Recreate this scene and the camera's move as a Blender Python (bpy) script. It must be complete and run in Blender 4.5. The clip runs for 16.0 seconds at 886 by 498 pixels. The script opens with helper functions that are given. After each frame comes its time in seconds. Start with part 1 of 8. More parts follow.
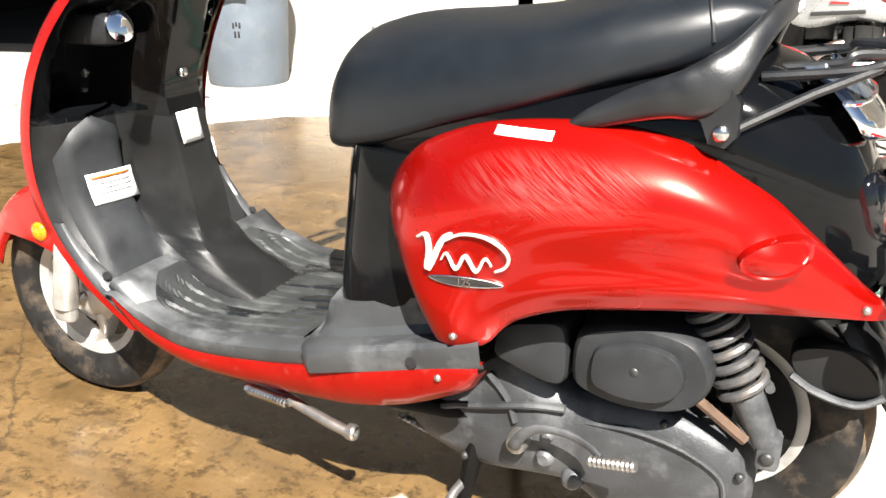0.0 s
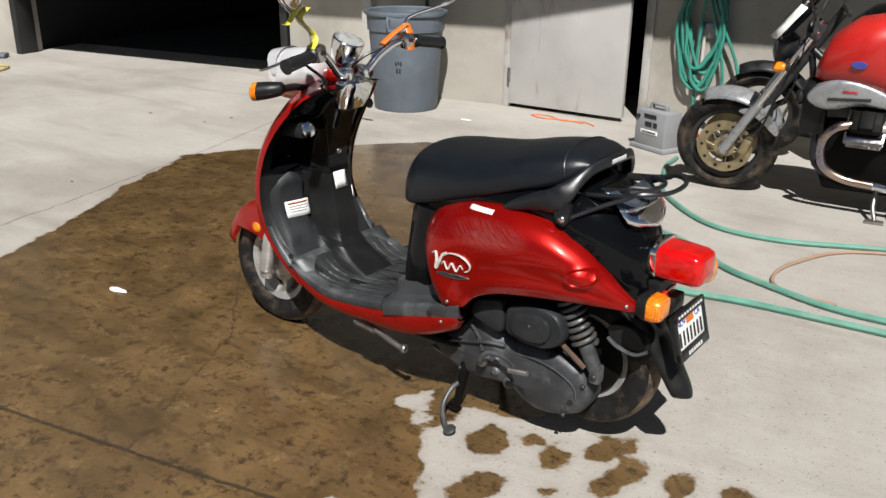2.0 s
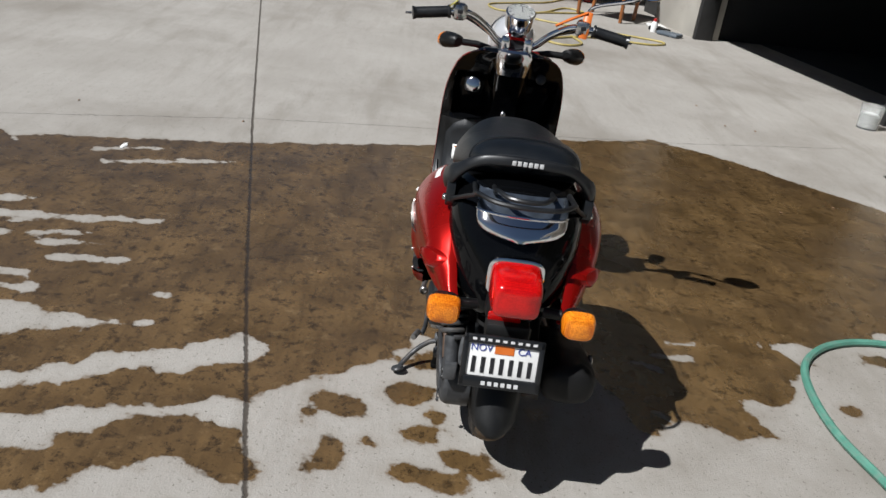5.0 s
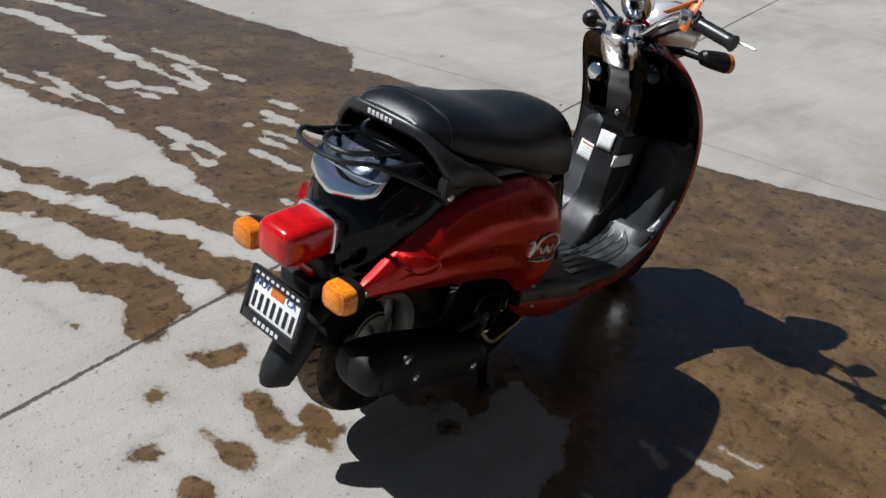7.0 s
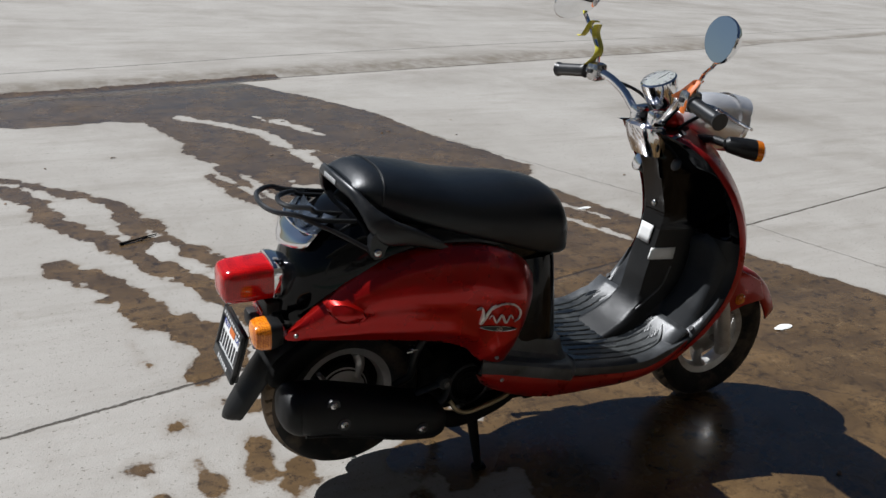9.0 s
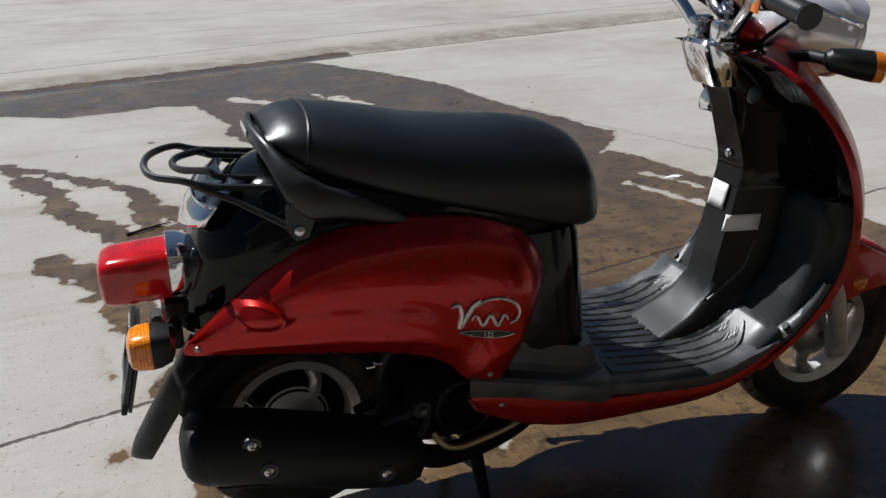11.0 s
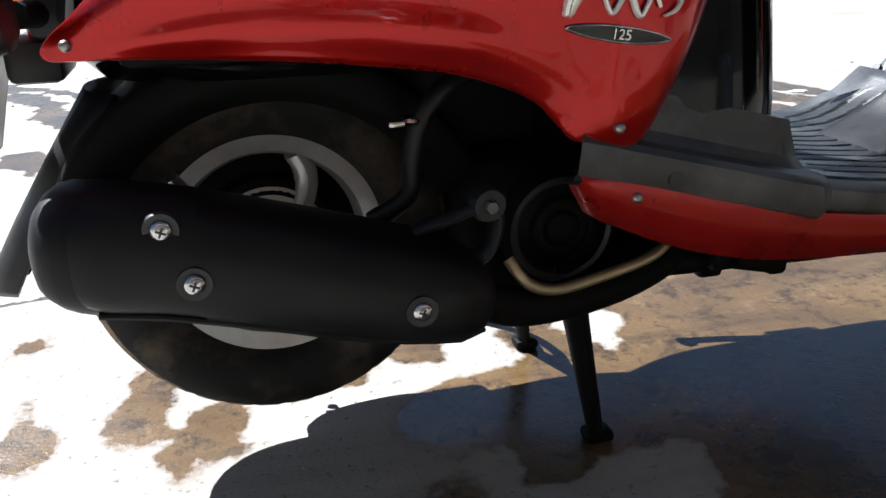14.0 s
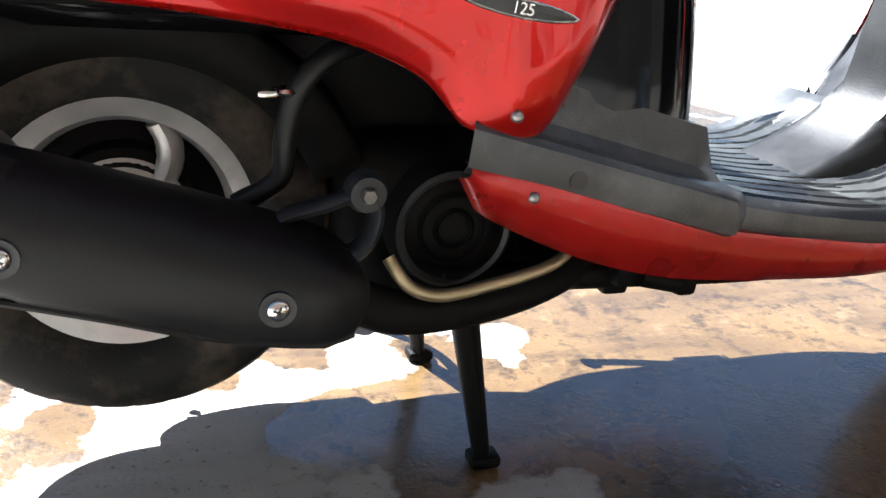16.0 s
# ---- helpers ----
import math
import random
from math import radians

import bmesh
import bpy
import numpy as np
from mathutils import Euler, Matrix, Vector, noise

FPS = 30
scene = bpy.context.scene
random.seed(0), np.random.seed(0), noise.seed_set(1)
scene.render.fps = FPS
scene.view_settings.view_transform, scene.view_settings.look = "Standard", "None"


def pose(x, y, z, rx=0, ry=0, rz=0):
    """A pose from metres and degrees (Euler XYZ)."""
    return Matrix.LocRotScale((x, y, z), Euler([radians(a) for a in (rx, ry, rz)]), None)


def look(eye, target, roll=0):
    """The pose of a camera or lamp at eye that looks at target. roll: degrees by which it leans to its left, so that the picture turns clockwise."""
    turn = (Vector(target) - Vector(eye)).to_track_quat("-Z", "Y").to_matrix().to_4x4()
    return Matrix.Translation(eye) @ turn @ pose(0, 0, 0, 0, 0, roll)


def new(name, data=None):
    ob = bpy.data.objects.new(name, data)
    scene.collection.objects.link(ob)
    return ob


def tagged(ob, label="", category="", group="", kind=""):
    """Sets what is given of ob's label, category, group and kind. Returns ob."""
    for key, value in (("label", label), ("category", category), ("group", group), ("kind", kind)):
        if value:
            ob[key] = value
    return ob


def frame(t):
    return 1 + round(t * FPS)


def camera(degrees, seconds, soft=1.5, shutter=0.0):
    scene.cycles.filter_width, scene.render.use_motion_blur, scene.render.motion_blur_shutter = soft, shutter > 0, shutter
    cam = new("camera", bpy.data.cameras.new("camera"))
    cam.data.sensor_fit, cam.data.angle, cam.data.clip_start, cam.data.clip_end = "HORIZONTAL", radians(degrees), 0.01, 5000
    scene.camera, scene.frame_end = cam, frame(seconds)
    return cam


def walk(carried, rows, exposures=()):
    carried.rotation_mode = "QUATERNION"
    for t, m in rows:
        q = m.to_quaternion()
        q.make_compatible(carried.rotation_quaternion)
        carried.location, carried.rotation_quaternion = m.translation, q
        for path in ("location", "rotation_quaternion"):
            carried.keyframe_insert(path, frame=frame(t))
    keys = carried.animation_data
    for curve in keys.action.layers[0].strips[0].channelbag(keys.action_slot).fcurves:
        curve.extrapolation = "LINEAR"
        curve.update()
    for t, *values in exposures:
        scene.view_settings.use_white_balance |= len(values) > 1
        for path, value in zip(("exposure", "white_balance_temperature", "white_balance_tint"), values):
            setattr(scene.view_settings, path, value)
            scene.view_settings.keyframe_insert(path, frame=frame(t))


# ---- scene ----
cam = camera(55.1, 16.0)
PATH = [
    (0, (-0.003, 1.114, 0.878), (0.569, -0.167, 0.347), -0.3),
    (0.5, (-0.066, 1.397, 1.070), (0.534, 0.119, 0.563), -1.6),
    (1, (-0.266, 1.655, 1.189), (0.381, 0.434, 0.607), -0.1),
    (1.5, (-0.589, 1.859, 1.248), (0.085, 0.679, 0.614), 2.0),
    (2, (-0.786, 1.882, 1.319), (0.029, 0.743, 0.781), 0.9),
    (2.5, (-1.041, 1.816, 1.336), (-0.083, 0.763, 0.862), 1.7),
    (3, (-1.407, 1.639, 1.318), (-0.370, 0.674, 0.825), 3.5),
    (3.5, (-1.618, 1.364, 1.311), (-0.443, 0.554, 0.848), 4.0),
    (4, (-1.765, 1.032, 1.357), (-0.499, 0.403, 0.854), 5.3),
    (4.5, (-1.872, 0.633, 1.369), (-0.538, 0.259, 0.793), 7.5),
    (5, (-1.782, 0.281, 1.370), (-0.414, 0.200, 0.761), 8.3),
    (5.2, (-1.714, 0.162, 1.390), (-0.356, 0.165, 0.755), 8.7),
    (7.5, (-1.092, -1.4, 1.385), (0.181, -0.143, 0.491), 8.7),
    (8, (-1.062, -1.638, 1.377), (0.115, -0.246, 0.554), 7.4),
    (8.2, (-0.948, -1.706, 1.388), (0.163, -0.253, 0.577), 7.3),
    (10.3, (-0.424, -1.659, 1.223), (0.127, -0.347, 0.748), -0.6),
    (10.5, (-0.350, -1.572, 1.204), (0.198, -0.285, 0.664), -0.7),
    (11, (-0.133, -1.355, 1.133), (0.347, -0.055, 0.559), -0.7),
    (11.5, (-0.029, -1.235, 1.037), (0.409, 0.071, 0.443), -3.6),
    (12, (0.006, -1.203, 0.870), (0.405, 0.055, 0.156), -3.5),
    (12.5, (0.007, -1.116, 0.668), (0.394, 0.096, -0.127), -2.8),
    (13, (0.009, -1.040, 0.609), (0.413, 0.253, -0.036), -0.8),
    (13.5, (0.021, -0.966, 0.589), (0.426, 0.357, 0.011), -2.0),
    (14, (0.006, -0.895, 0.570), (0.396, 0.451, 0.036), -1.3),
    (14.5, (-0.017, -0.829, 0.551), (0.338, 0.531, 0.025), 0.2),
    (15, (-0.016, -0.776, 0.538), (0.394, 0.595, 0.085), 1.8),
    (15.5, (0.063, -0.785, 0.542), (0.552, 0.565, 0.109), 3.1),
    (16, (0.082, -0.830, 0.526), (0.582, 0.487, 0.012), 4.2),
]

EXPOSURES = [(0, 2.36, 6650, 10), (0.5, 1.93, 6650, 10), (1, 1.38, 6450, 10), (1.5, 0.90, 6450, 10), (2.5, 0.66, 6200, 10), (3.5, 0.57, 6150, 10), (5, 0.37, 6050, 10), (7.5, 0.48, 5850, 10), (10.5, 0.38, 6000, 10), (11.5, 0.66, 6000, 10), (12.5, 1.05, 5550, 10), (13, 1.2, 5600, 10), (14, 1.75, 5750, 10), (15, 2.45, 5800, 10), (15.5, 2.95, 5850, 10), (16, 3.1, 5850, 10)]
walk(cam, [(t, look(eye, target, roll)) for t, eye, target, roll in PATH], EXPOSURES)

# ---- daylight ----
SUN_TO = Vector((0.47, -0.68, -1.0)).normalized()
world = bpy.data.worlds.new("sky")
scene.world = world
world.use_nodes = True
wn = world.node_tree.nodes
sky = wn.new("ShaderNodeTexSky")
sky.sky_type, sky.sun_disc = "NISHITA", False
sky.sun_elevation, sky.sun_rotation = radians(50), math.atan2(-0.47, 0.68)
sky.air_density, sky.dust_density = 1.0, 0.6
world.node_tree.links.new(sky.outputs[0], wn["Background"].inputs[0])
wn["Background"].inputs[1].default_value = 0.02
sun = new("sun", bpy.data.lights.new("sun", "SUN"))
sun.data.energy, sun.data.angle, sun.data.color = 5.0, radians(0.53), (1.0, 0.96, 0.90)
sun.matrix_world = Matrix.Translation((0, 0, 8)) @ SUN_TO.to_track_quat("-Z", "Y").to_matrix().to_4x4()


# ---- materials ----
def mat(name, color, rough=0.5, metal=0.0, var=0.15, scale=30.0, bump=0.1, bscale=200.0, dirt=None, dirt_amount=0.0,
        dirt_scale=6.0, coat=0.0, rvar=0.1, spec=0.5, transmission=0.0, ior=1.5):
    m = bpy.data.materials.new(name)
    m.use_nodes = True
    nt = m.node_tree
    n, l = nt.nodes, nt.links
    b = n["Principled BSDF"]
    tc = n.new("ShaderNodeTexCoord")
    big = n.new("ShaderNodeTexNoise")
    big.inputs["Scale"].default_value, big.inputs["Detail"].default_value = scale, 5
    l.new(tc.outputs["Object"], big.inputs["Vector"])
    ramp = n.new("ShaderNodeMapRange")
    ramp.inputs[1].default_value, ramp.inputs[2].default_value = 0.3, 0.7
    ramp.inputs[3].default_value, ramp.inputs[4].default_value = 1 - var, 1 + var
    l.new(big.outputs["Fac"], ramp.inputs[0])
    mul = n.new("ShaderNodeMix")
    mul.data_type, mul.blend_type = "RGBA", "MULTIPLY"
    mul.inputs["Factor"].default_value = 1.0
    mul.inputs["A"].default_value = (*color, 1)
    l.new(ramp.outputs[0], mul.inputs["B"])
    out = mul.outputs["Result"]
    if dirt:
        dn = n.new("ShaderNodeTexNoise")
        dn.inputs["Scale"].default_value, dn.inputs["Detail"].default_value = dirt_scale, 7
        dn.inputs["Roughness"].default_value = 0.65
        l.new(tc.outputs["Object"], dn.inputs["Vector"])
        dr = n.new("ShaderNodeMapRange")
        dr.inputs[1].default_value, dr.inputs[2].default_value = 0.62 - 0.25 * dirt_amount, 0.78 - 0.2 * dirt_amount
        dr.inputs[4].default_value = min(1.0, dirt_amount * 1.2)
        l.new(dn.outputs["Fac"], dr.inputs[0])
        mx = n.new("ShaderNodeMix")
        mx.data_type = "RGBA"
        l.new(dr.outputs[0], mx.inputs["Factor"])
        l.new(out, mx.inputs["A"])
        mx.inputs["B"].default_value = (*dirt, 1)
        out = mx.outputs["Result"]
    l.new(out, b.inputs["Base Color"])
    rr = n.new("ShaderNodeMapRange")
    rr.inputs[1].default_value, rr.inputs[2].default_value = 0.3, 0.7
    rr.inputs[3].default_value, rr.inputs[4].default_value = max(0.02, rough - rvar), min(1, rough + rvar)
    l.new(big.outputs["Fac"], rr.inputs[0])
    l.new(rr.outputs[0], b.inputs["Roughness"])
    b.inputs["Metallic"].default_value = metal
    b.inputs["Specular IOR Level"].default_value = spec
    b.inputs["Coat Weight"].default_value = coat
    b.inputs["Coat Roughness"].default_value = 0.04
    b.inputs["Transmission Weight"].default_value = transmission
    b.inputs["IOR"].default_value = ior
    if bump:
        fn = n.new("ShaderNodeTexNoise")
        fn.inputs["Scale"].default_value, fn.inputs["Detail"].default_value = bscale, 3
        l.new(tc.outputs["Object"], fn.inputs["Vector"])
        bp = n.new("ShaderNodeBump")
        bp.inputs["Strength"].default_value, bp.inputs["Distance"].default_value = bump, 0.002
        l.new(fn.outputs["Fac"], bp.inputs["Height"])
        l.new(bp.outputs[0], b.inputs["Normal"])
    return m


def red_paint():
    m = mat("red_paint", (0.33, 0.0035, 0.0015), 0.28, 0.66, 0.06, 9, 0.015, 350, coat=0.38, rvar=0.03, spec=0.25)
    nt = m.node_tree
    n, l = nt.nodes, nt.links
    b = n["Principled BSDF"]
    # scuffed, whitish scratches over the bulge of the panels
    geo = n.new("ShaderNodeNewGeometry")
    mp = n.new("ShaderNodeMapping")
    mp.vector_type = "TEXTURE"
    mp.inputs["Rotation"].default_value = (0, radians(-34), 0)
    mp.inputs["Scale"].default_value = (0.035, 0.035, 0.0013)
    l.new(geo.outputs["Position"], mp.inputs["Vector"])
    st = n.new("ShaderNodeTexNoise")
    st.inputs["Scale"].default_value, st.inputs["Detail"].default_value = 1.0, 6
    l.new(mp.outputs[0], st.inputs["Vector"])
    thr = n.new("ShaderNodeMapRange")
    thr.inputs[1].default_value, thr.inputs[2].default_value = 0.40, 0.85
    l.new(st.outputs["Fac"], thr.inputs[0])
    vec = n.new("ShaderNodeVectorMath")
    vec.operation = "SUBTRACT"
    vec.inputs[1].default_value = (0.262, 0.235, 0.606)
    l.new(geo.outputs["Position"], vec.inputs[0])
    sc = n.new("ShaderNodeVectorMath")
    sc.operation = "MULTIPLY"
    sc.inputs[1].default_value = (9.5, 9.0, 27.0)
    l.new(vec.outputs[0], sc.inputs[0])
    ln = n.new("ShaderNodeVectorMath")
    ln.operation = "LENGTH"
    l.new(sc.outputs[0], ln.inputs[0])
    area = n.new("ShaderNodeMapRange")
    area.inputs[1].default_value, area.inputs[2].default_value = 1.15, 0.35
    l.new(ln.outputs["Value"], area.inputs[0])
    mm = n.new("ShaderNodeMath")
    mm.operation = "MULTIPLY"
    l.new(thr.outputs[0], mm.inputs[0])
    l.new(area.outputs[0], mm.inputs[1])
    half = n.new("ShaderNodeMath")
    half.operation = "MULTIPLY"
    half.inputs[1].default_value = 0.55
    l.new(mm.outputs[0], half.inputs[0])
    old = b.inputs["Base Color"].links[0].from_socket
    mx = n.new("ShaderNodeMix")
    mx.data_type = "RGBA"
    l.new(half.outputs[0], mx.inputs["Factor"])
    l.new(old, mx.inputs["A"])
    mx.inputs["B"].default_value = (0.6, 0.33, 0.30, 1)
    l.new(mx.outputs["Result"], b.inputs["Base Color"])
    return m


RED = red_paint()
BADGE_SILVER = mat("badge_silver", (0.66, 0.645, 0.60), 0.32, 0.45, 0.06, 40, 0.03, coat=0.3)
RED_EDGE = mat("red_worn", (0.29, 0.005, 0.003), 0.34, 0.45, 0.1, 20, 0.05, dirt=(0.34, 0.17, 0.13), dirt_amount=0.14, dirt_scale=60, coat=0.3, spec=0.25)
BLACK_GLOSS = mat("black_gloss", (0.0022, 0.0024, 0.0028), 0.07, 0, 0.2, 10, 0.01, 300, rvar=0.04, spec=0.2)
BLACK_SATIN = mat("black_satin", (0.0074, 0.0081, 0.0093), 0.38, 0, 0.25, 20, 0.08, 300)
KNEE_PLASTIC = mat("knee_plastic", (0.015, 0.0163, 0.018), 0.48, 0, 0.3, 14, 0.18, 500, dirt=(0.036, 0.038, 0.041), dirt_amount=0.35, dirt_scale=9, spec=0.3)
BLACK_PLASTIC = mat("black_plastic", (0.0056, 0.0059, 0.0062), 0.45, 0, 0.3, 14, 0.15, 500, dirt=(0.0217, 0.0211, 0.0205), dirt_amount=0.35, dirt_scale=9, spec=0.3)
GREY_PLASTIC = mat("grey_plastic", (0.030, 0.032, 0.034), 0.42, 0, 0.25, 10, 0.2, 420, dirt=(0.11, 0.115, 0.12), dirt_amount=0.6, dirt_scale=7)
def wet_rubber():
    m = mat("mat_rubber", (0.020, 0.022, 0.0225), 0.42, 0, 0.3, 16, 0.15, 350, dirt=(0.062, 0.066, 0.063), dirt_amount=0.5, dirt_scale=8, spec=0.6)
    nt = m.node_tree
    n, l = nt.nodes, nt.links
    b = n["Principled BSDF"]
    tc = n.new("ShaderNodeTexCoord")
    mp = n.new("ShaderNodeMapping")
    mp.inputs["Scale"].default_value = (5.0, 17.0, 1.0)
    l.new(tc.outputs["Object"], mp.inputs["Vector"])
    nz = n.new("ShaderNodeTexNoise")
    nz.inputs["Scale"].default_value, nz.inputs["Detail"].default_value = 1.0, 4
    l.new(mp.outputs[0], nz.inputs["Vector"])
    wet = n.new("ShaderNodeMapRange")
    wet.inputs[1].default_value, wet.inputs[2].default_value = 0.50, 0.53
    l.new(nz.outputs["Fac"], wet.inputs[0])
    for socket, value, kind in (("Base Color", (0.007, 0.008, 0.009, 1), "RGBA"), ("Roughness", 0.14, "FLOAT")):
        mx = n.new("ShaderNodeMix")
        mx.data_type = kind
        l.new(wet.outputs[0], mx.inputs["Factor"])
        l.new(b.inputs[socket].links[0].from_socket, mx.inputs["A"])
        mx.inputs["B"].default_value = value
        l.new(mx.outputs["Result"], b.inputs[socket])
    return m


MAT_RUBBER = wet_rubber()
SEAT_VINYL = mat("seat_vinyl", (0.0050, 0.0066, 0.0088), 0.34, 0, 0.1, 30, 0.16, 900, rvar=0.02, spec=0.4)
TYRE = mat("tyre", (0.0081, 0.0077, 0.0074), 0.65, 0, 0.3, 30, 0.2, 300, dirt=(0.085, 0.064, 0.044), dirt_amount=0.6, dirt_scale=12, spec=0.2)
TREAD = mat("tyre_tread", (0.0186, 0.0161, 0.0136), 0.8, 0, 0.3, 30, 0.2, 300, dirt=(0.17, 0.112, 0.062), dirt_amount=0.85, dirt_scale=14)
RIM = mat("rim_silver", (0.45, 0.44, 0.42), 0.38, 0.6, 0.15, 20, 0.1, 300, dirt=(0.20, 0.16, 0.11), dirt_amount=0.5, dirt_scale=12)
CHROME = mat("chrome", (0.80, 0.80, 0.82), 0.06, 1.0, 0.05, 20, 0.02, 300, rvar=0.03)
LAMP_SHELL = mat("lamp_shell", (0.78, 0.78, 0.79), 0.22, 0.55, 0.05, 20, 0.02, 300, rvar=0.04)
CHROME_WORN = mat("chrome_worn", (0.52, 0.51, 0.50), 0.2, 1.0, 0.12, 40, 0.05, 300)
SMOKE = mat("smoked_plastic", (0.10, 0.12, 0.15), 0.10, 0.7, 0.3, 40, 0.03, 120, rvar=0.04)
STEEL = mat("steel", (0.31, 0.30, 0.285), 0.38, 0.9, 0.2, 30, 0.1, 300, dirt=(0.22, 0.11, 0.05), dirt_amount=0.4, dirt_scale=30)
ALLOY = mat("engine_alloy", (0.036, 0.038, 0.041), 0.5, 0.2, 0.35, 12, 0.25, 300, dirt=(0.12, 0.123, 0.127), dirt_amount=0.55, dirt_scale=13)
# dark engine paint, sunk below real black to carry the bay's shade
ENGINE_DARK_SHADE = mat("engine_dark_shade", (0.0032, 0.0031, 0.0029), 0.6, 0.0, 0.3, 20, 0.2, 300, dirt=(0.011, 0.009, 0.007), dirt_amount=0.3, spec=0.10)
MUFFLER = mat("muffler_black", (0.005, 0.005, 0.0051), 0.5, 0.0, 0.25, 12, 0.1, 400, dirt=(0.0099, 0.009, 0.0087), dirt_amount=0.4, spec=0.22)
WHITE_LABEL = mat("white_label", (0.68, 0.68, 0.663), 0.55, 0, 0.04, 30, 0.02)
ORANGE = mat("orange", (0.527, 0.124, 0.0124), 0.5, 0, 0.06, 30, 0.03)
YELLOW_TAPE = mat("yellow_tape", (0.496, 0.4464, 0.031), 0.4, 0, 0.06, 30, 0.1)
PRINT = mat("print_black", (0.01, 0.01, 0.012), 0.5, 0, 0.05, 30, 0.0)
PRINT_BLUE = mat("print_blue", (0.03, 0.05, 0.25), 0.5, 0, 0.05, 30, 0.0)
PRINT_GREY = mat("print_grey", (0.55, 0.55, 0.55), 0.4, 0, 0.05, 30, 0.0)
SILVER_PAINT = mat("silver_paint", (0.33, 0.34, 0.35), 0.3, 0.6, 0.06, 20, 0.02, coat=0.4)
GOLD = mat("brake_gold", (0.34, 0.275, 0.165), 0.42, 0.8, 0.2, 30, 0.05)
BRONZED = mat("heat_blued_steel", (0.45, 0.34, 0.27), 0.28, 1.0, 0.15, 6, 0.05, 300, dirt=(0.12, 0.17, 0.32), dirt_amount=0.6, dirt_scale=5)
GARDEN_HOSE = mat("garden_hose", (0.0806, 0.2232, 0.1674), 0.5, 0, 0.15, 14, 0.1, 400, dirt=(0.1736, 0.2232, 0.186), dirt_amount=0.5, dirt_scale=20)
TEAL_HOSE = mat("teal_hose", (0.030, 0.185, 0.140), 0.45, 0, 0.2, 14, 0.1, 400, dirt=(0.09, 0.24, 0.19), dirt_amount=0.4, dirt_scale=20)
AIR_HOSE = mat("air_hose", (0.3844, 0.31, 0.1054), 0.5, 0, 0.15, 14, 0.05)
BIN_GREY = mat("bin_grey", (0.0837, 0.1023, 0.124), 0.5, 0, 0.12, 6, 0.12, 200, dirt=(0.155, 0.1612, 0.1674), dirt_amount=0.35, dirt_scale=7)
TOOL_GREY = mat("tool_grey", (0.2046, 0.2108, 0.217), 0.5, 0, 0.08, 12, 0.08)
COMPRESSOR_RED = mat("compressor_red", (0.3844, 0.0124, 0.0093), 0.35, 0, 0.08, 10, 0.03, coat=0.4)
WOOD = mat("chair_wood", (0.2604, 0.093, 0.0248), 0.4, 0, 0.2, 25, 0.08, dirt=(0.1736, 0.0558, 0.0124), dirt_amount=0.4)
FABRIC = mat("chair_fabric", (0.062, 0.0589, 0.0682), 0.9, 0, 0.2, 60, 0.4, 500)
WHITE_CAR = mat("white_car", (0.6375, 0.6375, 0.646), 0.25, 0, 0.04, 5, 0.0, coat=0.5)
PAPER = mat("paper", (0.7225, 0.7225, 0.697), 0.7, 0, 0.06, 40, 0.15, 80)
ROCK = mat("rock", (0.372, 0.3534, 0.31), 0.9, 0, 0.2, 20, 0.4, 60)
def rusty_door():
    m = mat("steel_door_leaf", (0.37, 0.36, 0.345), 0.5, 0.0, 0.10, 3, 0.06, 60, dirt=(0.16, 0.11, 0.075), dirt_amount=0.35, dirt_scale=2.6)
    nt = m.node_tree
    n, l = nt.nodes, nt.links
    b = n["Principled BSDF"]
    tc = n.new("ShaderNodeTexCoord")
    mp = n.new("ShaderNodeMapping")
    mp.inputs["Scale"].default_value = (6.0, 6.0, 0.9)
    l.new(tc.outputs["Object"], mp.inputs["Vector"])
    nz = n.new("ShaderNodeTexNoise")
    nz.inputs["Scale"].default_value, nz.inputs["Detail"].default_value, nz.inputs["Roughness"].default_value = 1.0, 8, 0.65
    l.new(mp.outputs[0], nz.inputs["Vector"])
    xyz = n.new("ShaderNodeSeparateXYZ")
    l.new(tc.outputs["Object"], xyz.inputs[0])
    high = n.new("ShaderNodeMapRange")
    high.inputs[1].default_value, high.inputs[2].default_value, high.inputs[3].default_value, high.inputs[4].default_value = 0.5, 1.25, -0.10, 0.10
    l.new(xyz.outputs["Z"], high.inputs[0])
    add = n.new("ShaderNodeMath")
    l.new(nz.outputs["Fac"], add.inputs[0])
    l.new(high.outputs[0], add.inputs[1])
    run = n.new("ShaderNodeMapRange")
    run.inputs[1].default_value, run.inputs[2].default_value, run.inputs[4].default_value = 0.52, 0.68, 0.85
    l.new(add.outputs[0], run.inputs[0])
    mx = n.new("ShaderNodeMix")
    mx.data_type = "RGBA"
    l.new(run.outputs[0], mx.inputs["Factor"])
    l.new(b.inputs["Base Color"].links[0].from_socket, mx.inputs["A"])
    mx.inputs["B"].default_value = (0.13, 0.065, 0.03, 1)
    l.new(mx.outputs["Result"], b.inputs["Base Color"])
    return m


